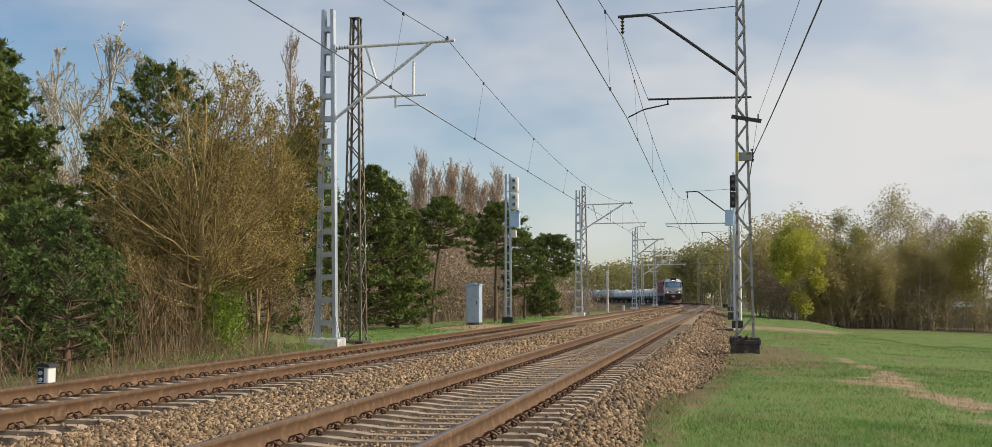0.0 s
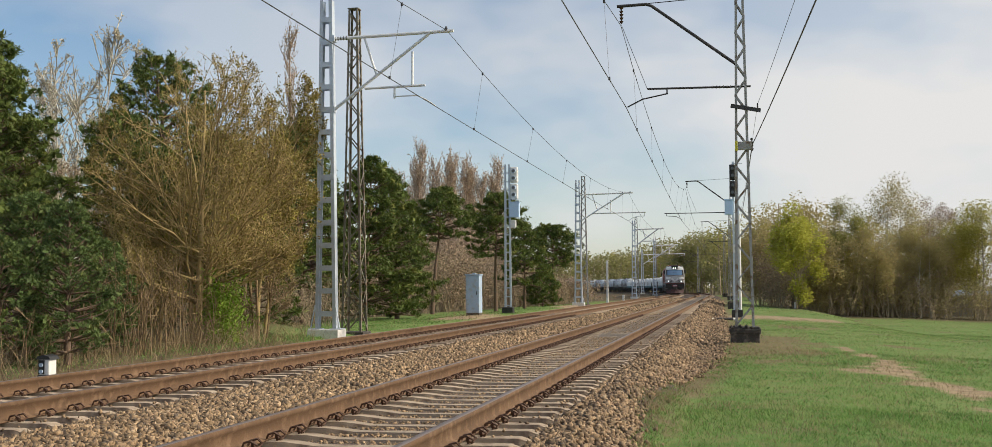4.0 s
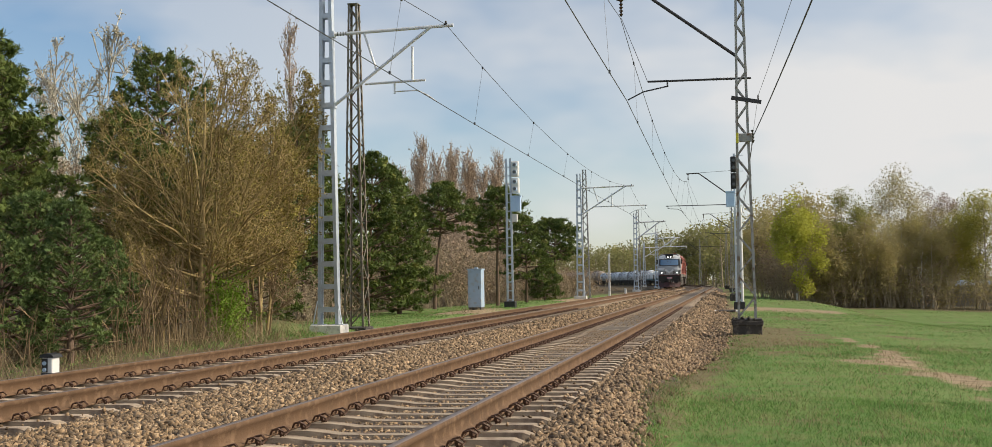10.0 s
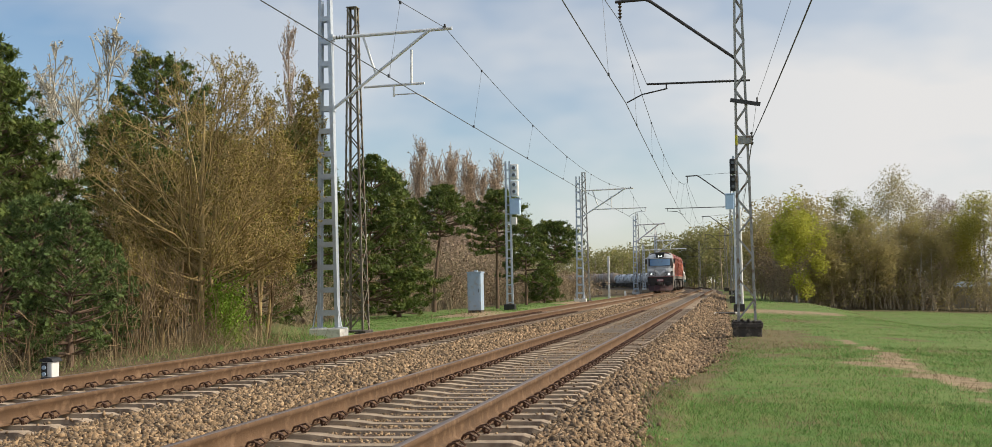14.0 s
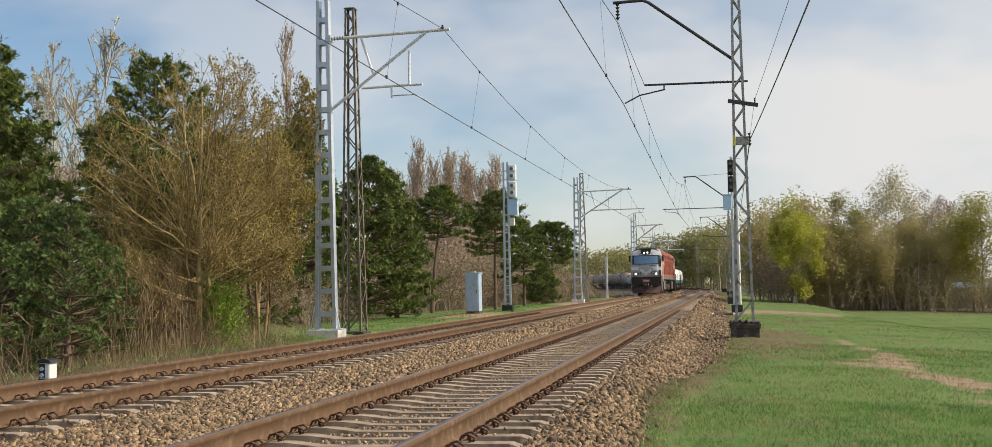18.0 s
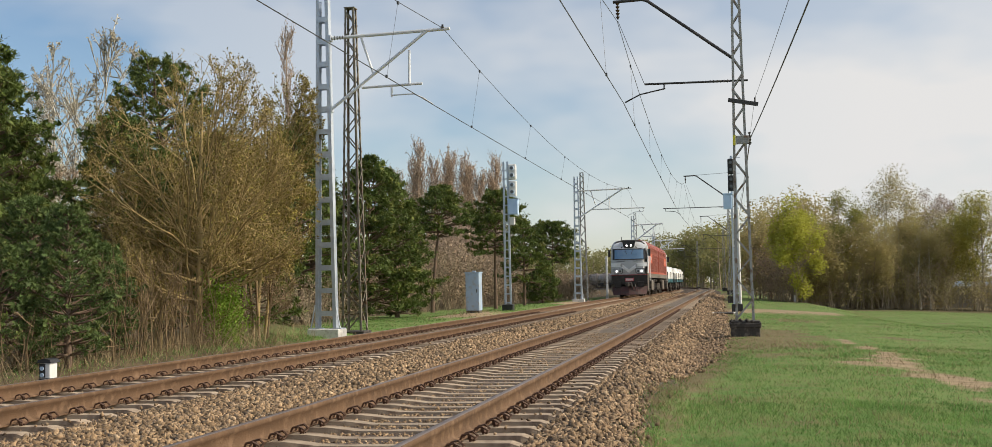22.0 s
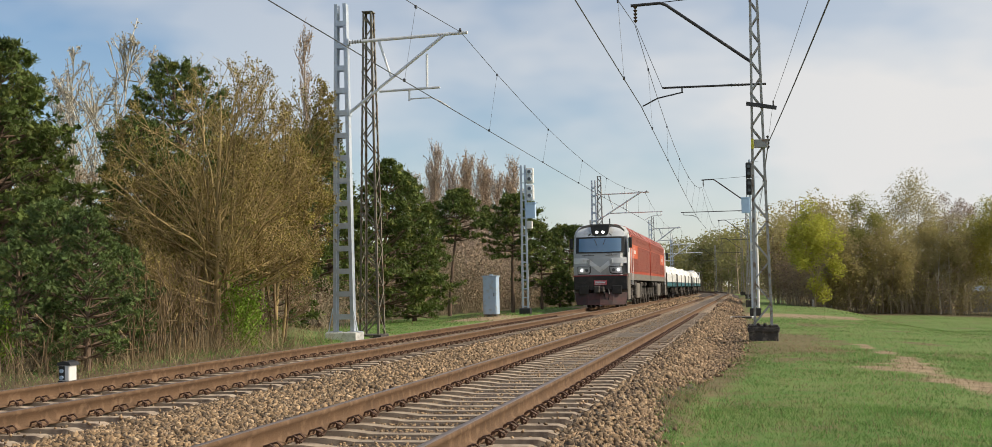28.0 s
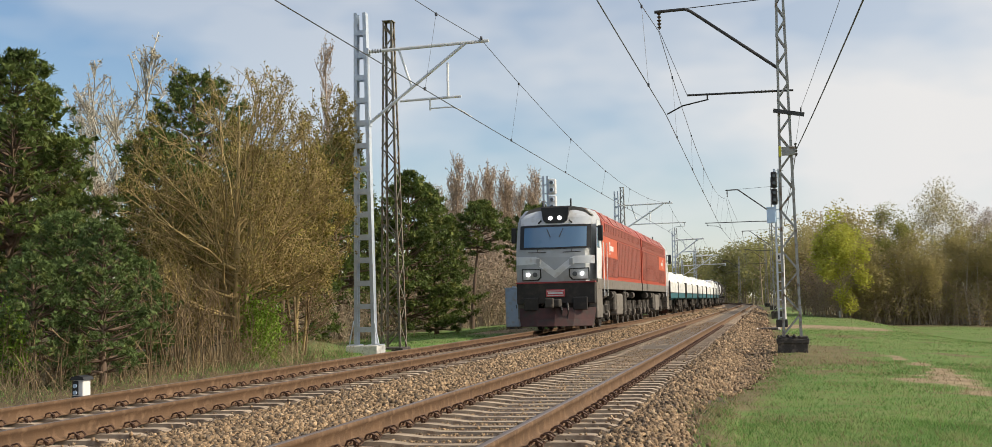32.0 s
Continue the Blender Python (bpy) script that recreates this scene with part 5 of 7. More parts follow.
        for y, z, dy, dz in ((f + 4.15, 3.25, 0.30, 0.10), (f + 4.05, 3.05, 0.10, 0.32), (f + 4.75, 3.05, 1.0, 0.20), (f + 4.15, 2.84, 0.22, 0.07)):
            bm = bmesh.new()
            box(bm, sgn * (W + 0.012), sgn * (W + 0.02), y - dy / 2, y + dy / 2, z - dz / 2, z + dz / 2)
            part("emblem", bm, M_LOCOLIGHT, lo)
        for k in range(8):
            y = f + 2.5 + k * 1.72
            bm = bmesh.new()
            beam(bm, (sgn * (W + 0.01), y, side_z + 0.02), (sgn * (W - 0.30), y, side_z + 0.45), 0.09, 0.035, (sgn, 0, 0.7))
            part("roof_rib", bm, M_ROOFRIB, lo, "pale dusty roof rib")
        for y0, y1 in ((f + 3.2, f + 5.1), (f + 5.6, f + 7.4), (f + 8.0, f + 9.6), (f + 10.3, f + 12.2)):
            bm = bmesh.new()
            beam(bm, (sgn * (W - 0.14), y0, side_z + 0.225), (sgn * (W - 0.14), y1, side_z + 0.225), 0.40, 0.03, (sgn * 0.83, 0, 0.56))
            part("roof_hatch", bm, M_ROOFRED, lo)
        # sill and steps
        bm = bmesh.new()
        box(bm, sgn * (W - 0.25), sgn * (W + 0.02), f + 0.6, L - 0.1, 1.46, 1.82, 0.01)
        part("sill", bm, M_SILL, lo, "dusty grey-brown sill")
        bm = bmesh.new()
        box(bm, sgn * (W - 0.3), sgn * (W + 0.01), f + 0.35, f + 1.75, 0.42, 1.70, 0.02)
        part("corner_skirt", bm, M_SILL, lo, "dusty grey corner skirt with steps")
        for z in (0.5, 0.85, 1.2):
            bm = bmesh.new()
            box(bm, sgn * (W - 0.12), sgn * (W + 0.06), f + 1.9, f + 2.75, z, z + 0.05)
            part("step", bm, M_UNDER, lo)
        # tank and boxes between the bogies
        for y0, y1, z0, z1, mt in ((-1.4, 0.6, 0.42, 1.30, M_SILL), (1.3, 1.9, 0.55, 1.4, M_UNDER), (-2.2, -1.6, 0.6, 1.4, M_UNDER)):
            bm = bmesh.new()
            box(bm, sgn * (W - 0.55), sgn * (W - 0.05), y0, y1, z0, z1, 0.08)
            part("underfloor_box", bm, mt, lo)
        for y in (f + 3.2, f + 5.6, L - 5.4, L - 3.0):
            bm = bmesh.new()
            pipe(bm, [(sgn * (W - 0.2), y - 0.4, 1.25), (sgn * (W - 0.2), y + 0.4, 1.25)], 0.15, 10)
            part("air_reservoir", bm, M_UNDER, lo)
    # headlight pod on the roof front
    bm = bmesh.new()
    pod = [(-0.50, 4.34), (-0.44, 3.96), (-0.33, 3.86), (0.33, 3.86), (0.44, 3.96), (0.50, 4.34), (0.5, 4.42), (-0.5, 4.42)]
    prism(bm, pod, f + 0.32, f + 1.0)
    pd = part("headlight_pod", bm, M_BLACK, lo, "black roof headlight pod")
    for sgn in (-1, 1):
        bm = bmesh.new()
        pipe(bm, [(sgn * 0.165, f + 0.29, 4.04), (sgn * 0.165, f + 0.335, 4.04)], 0.075, 16)
        part("lit_lamp", bm, M_LAMP if lead else M_LENS, pd)
    bm = bmesh.new()
    prism(bm, [(-1.25, 4.16), (1.25, 4.16), (1.0, 4.40), (0.5, 4.50), (-0.5, 4.50), (-1.0, 4.40)], f + 0.72, f + 1.5)
    part("roof_visor", bm, M_SILL, lo)
    for x, y in ((0.45, f + 1.2), (-0.7, f + 1.8)):
        bm = bmesh.new()
        pipe(bm, [(x, y, 4.42), (x, y, 4.80)], 0.03, 6)
        part("aerial", bm, M_DARK, lo)
    # buffer beam, coupler, plough
    bm = bmesh.new()
    box(bm, -W + 0.02, W - 0.02, f + 0.06, f + 0.55, 0.95, 1.70, 0.03)
    part("buffer_beam", bm, M_FRONT, lo, "grimy black buffer beam")
    bm = bmesh.new()
    box(bm, -W, W, f + 0.03, f + 0.30, 1.685, 1.74)
    part("red_trim", bm, M_REDLINE, lo, "dark red trim line")
    bm = bmesh.new()
    box(bm, -0.34, 0.34, f - 0.005, f + 0.06, 1.20, 1.46, 0.01)
    nb = part("number_board", bm, M_PLATE, lo, "red number board with pale bars")
    for z in (1.405, 1.25):
        bm = bmesh.new()
        box(bm, -0.30, 0.30, f - 0.012, f - 0.004, z - 0.012, z + 0.012)
        part("pale_bar", bm, M_LOCOLIGHT, nb)
    bm = bmesh.new()
    box(bm, -0.27, 0.27, f - 0.012, f - 0.004, 1.30, 1.36)
    part("pale_bar", bm, M_LOCOLIGHT, nb)
    bm = bmesh.new()
    box(bm, -0.22, 0.22, f - 0.45, f + 0.1, 0.84, 1.12, 0.05)
    box(bm, -0.28, 0.02, f - 0.62, f - 0.40, 0.80, 1.16, 0.05)
    part("coupler", bm, M_UNDER, lo)
    for sgn in (-1, 1):
        bm = bmesh.new()
        box(bm, sgn * 0.62, sgn * 1.15, f - 0.02, f + 0.1, 0.72, 1.18, 0.03)
        part("step_plate", bm, M_FRONT, lo)
        bm = bmesh.new()
        pipe(bm, [(0.30 + 0.12 * sgn, f + 0.0, 1.0), (0.36 + 0.12 * sgn, f - 0.16, 0.72), (0.34 + 0.1 * sgn, f - 0.14, 0.42), (0.30 + 0.12 * sgn, f + 0.0, 0.38)], 0.035, 7)
        part("brake_hose", bm, M_BLACK, lo)
    bm = bmesh.new()
    prof = [(-1.40, 0.62, 0.25), (-0.7, 0.62, -0.08), (0, 0.62, -0.20), (0.7, 0.62, -0.08), (1.40, 0.62, 0.25)]
    lo_ring = [bm.verts.new((x * 0.92, f + dy - 0.18, 0.16)) for x, _, dy in prof]
    mid = [bm.verts.new((x * 0.97, f + dy - 0.05, 0.40)) for x, _, dy in prof]
    up = [bm.verts.new((x, f + dy + 0.10, 0.80)) for x, _, dy in prof]
    back = [bm.verts.new((x, f + 0.5, 0.80)) for x, _, dy in prof]
    for a, b in ((lo_ring, mid), (mid, up), (up, back)):
        for i in range(4):
            bm.faces.new((a[i], a[i + 1], b[i + 1], b[i]))
    r = bmesh.ops.extrude_face_region(bm, geom=bm.faces[:])
    bmesh.ops.translate(bm, vec=(0, 0.04, -0.01), verts=[v for v in r["geom"] if isinstance(v, bmesh.types.BMVert)])
    bmesh.ops.recalc_face_normals(bm, faces=bm.faces[:])
    part("plough", bm, M_PLOW, lo, "dusty red-brown snow plough")
    # gangway at the inner end
    bm = bmesh.new()
    box(bm, -0.62, 0.62, L - 0.14, L + 0.12, 1.4, 3.9, 0.04)
    part("gangway", bm, M_BLACK, lo)
    for y in (-4.75, 4.75):
        bogie(lo, y, 3, 1.95)
    return lo


def flat_wagon(seed, end_wall=False):
    """Low-sided wagon loaded with big white bags."""
    rng = random.Random(seed)
    wg = base("flat_wagon", pose(0, 0, 0), "teal low-sided wagon with white sides, loaded with white bags", "wagon", "bag wagons")
    L, W = 7.0, 1.40
    bm = bmesh.new()
    box(bm, -W, W, -L, L, 1.08, 1.42, 0.02)
    box(bm, -0.4, 0.4, -L - 0.35, L + 0.35, 0.9, 1.15)
    part("underframe", bm, M_TEAL, wg)
    for sgn in (-1, 1):
        n = 6
        for k in range(n):
            y0, y1 = -L + 2 * L * k / n, -L + 2 * L * (k + 1) / n
            bm = bmesh.new()
            box(bm, sgn * (W - 0.05), sgn * (W + 0.01), y0 + 0.06, y1 - 0.06, 1.46, 2.12, 0.01)
            part("side_flap", bm, M_WAGON, wg)
        for k in (0, 3, 6):
            y = -L + 2 * L * k / n
            bm = bmesh.new()
            box(bm, sgn * (W - 0.04), sgn * (W + 0.05), y - 0.06, y + 0.06, 1.1, 2.2)
            part("post", bm, M_UNDER, wg)
    for y in (-L, L):
        bm = bmesh.new()
        box(bm, -W + 0.05, W - 0.05, y - 0.03, y + 0.03, 1.44, 2.12)
        part("end_flap", bm, M_WAGON, wg)
    if end_wall:
        for x in (-1.3, -0.45, 0.45, 1.3):
            bm = bmesh.new()
            box(bm, x - 0.05, x + 0.05, L - 0.05, L + 0.05, 1.4, 3.0)
            part("end_post", bm, M_WAGON, wg)
        bm = bmesh.new()
        box(bm, -1.35, 1.35, L - 0.05, L + 0.05, 2.92, 3.02)
        part("end_rail", bm, M_WAGON, wg)
    # the load: lumpy bags
    for k in range(11):
        for sgn in (-1, 1):
            bm = bmesh.new()
            bmesh.ops.create_icosphere(bm, subdivisions=2, radius=1.0)
            sx, sy, sz = 0.60, rng.uniform(0.50, 0.60), rng.uniform(0.55, 0.80)
            for v in bm.verts:
                c = v.co
                lump = 1 + 0.16 * math.sin(c.x * 6 + k) * math.sin(c.y * 5 + sgn) + 0.12 * math.sin(c.z * 8 + k * 2 + c.x * 3)
                q = [math.copysign(abs(a) ** 0.62, a) for a in c]
                v.co = Vector((q[0] * sx * lump + sgn * 0.68, q[1] * sy * lump - L + 0.68 + k * (2 * L - 1.36) / 10 + rng.uniform(-0.05, 0.05), q[2] * sz * lump + 1.42 + sz))
            part("big_bag", bm, M_BAG, wg, smooth=True)
    for y in (-4.7, 4.7):
        bogie(wg, y, 2, 1.75, keyed=False)
    return wg


def tank_wagon(mat, label, R=1.38, zc=2.55):
    tw = base("tank_wagon", pose(0, 0, 0), label, "wagon", "tank wagons")
    L = 5.1
    bm = bmesh.new()
    ends = [(-L, 0.0), (-L + 0.03, 0.45), (-L + 0.14, 0.8), (-L + 0.34, 0.96), (-L + 0.6, 1.0), (L - 0.6, 1.0), (L - 0.34, 0.96), (L - 0.14, 0.8), (L - 0.03, 0.45), (L, 0.0)]
    rings = []
    for y, k in ends:
        rings.append([bm.verts.new((R * max(k, 0.01) * math.cos(a * math.pi / 10), y, zc + R * max(k, 0.01) * math.sin(a * math.pi / 10))) for a in range(20)])
    for a, b in zip(rings, rings[1:]):
        for i in range(20):
            bm.faces.new((a[i], b[i], b[(i + 1) % 20], a[(i + 1) % 20]))
    bm.faces.new(rings[0])
    bm.faces.new(rings[-1][::-1])
    bmesh.ops.recalc_face_normals(bm, faces=bm.faces[:])
    part("tank", bm, mat, tw, smooth=True)
    bm = bmesh.new()
    pipe(bm, [(0, 0, zc + R - 0.1), (0, 0, zc + R + (0.28 if R > 1.3 else 0.08))], 0.4, 14)
    part("dome", bm, mat, tw)
    for y in (-3.2, -1.1, 1.1, 3.2):
        bm = bmesh.new()
        pipe(bm, [((R + 0.03) * math.cos(a * math.pi / 12), y, zc + (R + 0.03) * math.sin(a * math.pi / 12)) for a in range(-3, 16)], 0.035, 5)
        part("strap", bm, M_UNDER, tw)
    bm = bmesh.new()
    box(bm, -0.6, 0.6, -L - 0.6, L + 0.6, 0.9, 1.25, 0.02)
    box(bm, -1.3, 1.3, -L - 0.4, -L - 0.2, 0.95, 1.25)
    box(bm, -1.3, 1.3, L + 0.2, L + 0.4, 0.95, 1.25)
    part("underframe", bm, M_UNDER, tw)
    for sgn in (-1, 1):
        bm = bmesh.new()
        for x in (0.45, 0.8):
            pipe(bm, [(sgn * 1.5, x, 1.0), (sgn * 1.45, x, 2.6), (sgn * 0.5, x, zc + R + 0.06)], 0.025, 5)
        for k in range(7):
            pipe(bm, [(sgn * 1.5, 0.45, 1.1 + k * 0.22), (sgn * 1.5, 0.8, 1.1 + k * 0.22)], 0.015, 4)
        part("ladder", bm, M_UNDER, tw)
    for y in (-3.6, 3.6):
        bogie(tw, y, 2, 1.75, keyed=False)
    return tw


def build_train():
    TRAIN.append((loco_section(True), LOCO_LEN / 2, 4.75))
    rear = loco_section(False)
    TRAIN.append((rear, LOCO_LEN * 1.5 + 0.25, -4.75))
    s = LOCO_LEN * 2 + 1.0
    first = flat_wagon(1)
    TRAIN.append((first, s + 7.4, 4.7))
    for k in range(1, 5):
        s += 15.3
        w = flat_wagon(9, True) if k == 4 else copy_thing(first, pose(0, 0, 0))
        TRAIN.append((w, s + 7.4, 4.7))
    s += 15.3
    brown = tank_wagon(M_TANKBROWN, "dirty brown tank wagon")
    grey = tank_wagon(M_TANKGREY, "low pale grey tank wagon with dark straps", 1.16, 2.20)
    for k in range(6):
        TRAIN.append((grey if k == 0 else copy_thing(grey, pose(0, 0, 0)), s + 5.9, 3.6))
        s += 12.5
    for k in range(8):
        TRAIN.append((brown if k == 0 else copy_thing(brown, pose(0, 0, 0)), s + 5.9, 3.6))
        s += 12.0


build_train()

# ---- vegetation ----
class Wood:
    """Collects tapered branches as tubes and small leaves as faces."""

    def __init__(self):
        self.v, self.f, self.n = [], [], 0
        self.tips = []

    def limb(self, pts, r0, r1, sides=4):
        pts = np.asarray(pts, dtype=float)
        k = len(pts)
        t = np.gradient(pts, axis=0)
        t /= np.linalg.norm(t, axis=1)[:, None] + 1e-9
        ref = np.where(np.abs(t[:, 2:3]) > 0.9, np.array([[1.0, 0, 0]]), np.array([[0, 0, 1.0]]))
        x = np.cross(t, ref)
        x /= np.linalg.norm(x, axis=1)[:, None] + 1e-9
        y = np.cross(t, x)
        r = np.linspace(r0, r1, k)[:, None, None]
        a = np.arange(sides) * 2 * np.pi / sides
        ring = pts[:, None] + r * (np.cos(a)[None, :, None] * x[:, None] + np.sin(a)[None, :, None] * y[:, None])
        i = np.arange(k - 1)[:, None] * sides
        j = np.arange(sides)[None]
        jn = (j + 1) % sides
        f = np.stack([i + j, i + jn, i + sides + jn, i + sides + j], -1).reshape(-1, 4) + self.n
        self.v.append(ring.reshape(-1, 3))
        self.f.append(f)
        self.n += k * sides

    def mesh(self, name, material, parent, smooth=True):
        return raw(name, np.concatenate(self.v), np.concatenate(self.f), material, parent, smooth)


def bent(rng, p, d, length, steps, wander, lift=0.0):
    """A wandering line from p along d."""
    pts, d = [np.array(p, dtype=float)], np.array(d, dtype=float)
    for _ in range(steps):
        d = d + rng.normal(0, wander, 3) + np.array([0, 0, lift])
        d /= np.linalg.norm(d)
        pts.append(pts[-1] + d * length / steps)
    return np.array(pts)


def leaves(rng, centres, size, spread, per, flat=0.0, wide=0.45):
    """Small four-cornered leaves scattered round centres."""
    c = np.repeat(np.asarray(centres), per, axis=0)
    n = len(c)
    o = rng.normal(0, 1, (n, 3))
    o /= np.linalg.norm(o, axis=1)[:, None] + 1e-9
    c = c + o * (rng.random((n, 1)) ** 0.4) * spread * 1.75
    a = rng.normal(0, 1, (n, 3))
    a[:, 2] *= 1 - flat
    a /= np.linalg.norm(a, axis=1)[:, None]
    b = rng.normal(0, 1, (n, 3))
    b[:, 2] *= 1 - flat
    b -= a * np.sum(a * b, 1)[:, None]
    b /= np.linalg.norm(b, axis=1)[:, None]
    s = size * rng.uniform(0.6, 1.4, (n, 1))
    v = np.stack([c - a * s, c + b * s * wide, c + a * s, c - b * s * wide], 1)
    return v.reshape(-1, 3), np.arange(n * 4).reshape(-1, 4)


def puffs(rng, centres, radius, size, per, wide=0.10):
    """Rounded pads of needle sprays standing outwards round the ends of boughs, dense towards their middle."""
    c = np.repeat(np.asarray(centres), per, axis=0)
    n = len(c)
    o = rng.normal(0, 1, (n, 3)) + np.array([0, 0, 0.35])
    o /= np.linalg.norm(o, axis=1)[:, None] + 1e-9
    rad = radius * np.repeat(rng.uniform(0.7, 1.3, (len(centres), 1)), per, axis=0)
    c = c + o * rad * rng.uniform(0.35, 1.0, (n, 1)) * np.array([1, 1, 0.62])
    d = o + rng.normal(0, 0.38, (n, 3)) + np.array([0, 0, 0.25])
    d /= np.linalg.norm(d, axis=1)[:, None]
    w = np.cross(d, rng.normal(0, 1, (n, 3)))
    w /= np.linalg.norm(w, axis=1)[:, None] + 1e-9
    s = size * rng.uniform(0.6, 1.3, (n, 1))
    v = np.stack([c - d * s * 0.35, c + d * s * 0.2 + w * s * wide, c + d * s * 0.75, c + d * s * 0.2 - w * s * wide], 1)
    return v.reshape(-1, 3), np.arange(n * 4).reshape(-1, 4)


def tree_base(name, x, y, label, group):
    return base(name, pose(x, y, float(ground_z(x, y)) - 0.05), label, "tree", group)


def pine(name, x, y, height, spread, bare, seed, label, mat=None, group="pines", whorls=15, shape=0.65, pad=0.25, blade=0.16, per=22, wide=0.10, pads=4.4, droop=0.0):
    """Scots pine: a straight trunk, whorls of limbs, and boughs that end in rounded pads of needles."""
    rng = np.random.default_rng(seed)
    tr = tree_base(name, x, y, label, group)
    wood = Wood()
    trunk = bent(rng, (0, 0, 0), (0, 0, 1), height * 0.96, 10, 0.035, 0.05)
    wood.limb(trunk, 0.014 * height + 0.03, 0.02, 7)
    cen = []
    for i in range(whorls):
        f = bare + (1 - bare) * (i / (whorls - 1)) ** 0.9
        p = np.array([np.interp(f * 10, np.arange(11), trunk[:, k]) for k in range(3)])
        g = (f - bare) / (1 - bare)
        reach = spread * (1 - g ** (1.0 / shape)) ** 0.75 * (0.6 + 0.4 * min(1, g * 4 + 0.35)) * rng.uniform(0.8, 1.15) + 0.2
        turn = rng.uniform(0, 2 * np.pi)
        limbs = 7 + int(2 * rng.random())
        for k in range(limbs):
            a = turn + 2 * np.pi * k / limbs + rng.normal(0, 0.22)
            up = -0.12 - droop + 0.8 * g + rng.normal(0, 0.12)
            ln = reach * rng.uniform(0.62, 1.15)
            d = np.array([np.cos(a), np.sin(a), up])
            limb = bent(rng, p, d / np.linalg.norm(d), ln, 5, 0.09, 0.07)
            wood.limb(limb, 0.012 * height * (1 - 0.75 * g) * 0.5 + 0.008, 0.006, 4)
            cen.append(limb[-1])
            for j in range(max(2, int(ln * pads))):
                q = 0.38 + 0.62 * rng.random() ** 0.7
                o = np.array([np.interp(q * 5, np.arange(6), limb[:, c]) for c in range(3)])
                b = a + rng.choice((-1, 1)) * rng.uniform(0.3, 1.1)
                td = np.array([np.cos(b), np.sin(b), 0.22 + rng.normal(0, 0.15)])
                e = o + td * rng.uniform(0.25, 0.6) * (1.15 - 0.5 * q) * ln * 0.55
                wood.limb([o, e], 0.008, 0.004, 3)
                cen.append(e)
    wood.mesh("trunk", M_PINEBARK, tr)
    k = pad * (0.55 + 0.16 * spread)
    v, f = puffs(rng, cen, k, blade, per, wide)
    v2, f2 = leaves(rng, cen, k * 0.5, k * 0.3, 4, 0, 0.6)
    raw("crown", np.concatenate([v, v2]), np.concatenate([f, f2 + len(v)]), mat or M_NEEDLE, tr)
    return tr


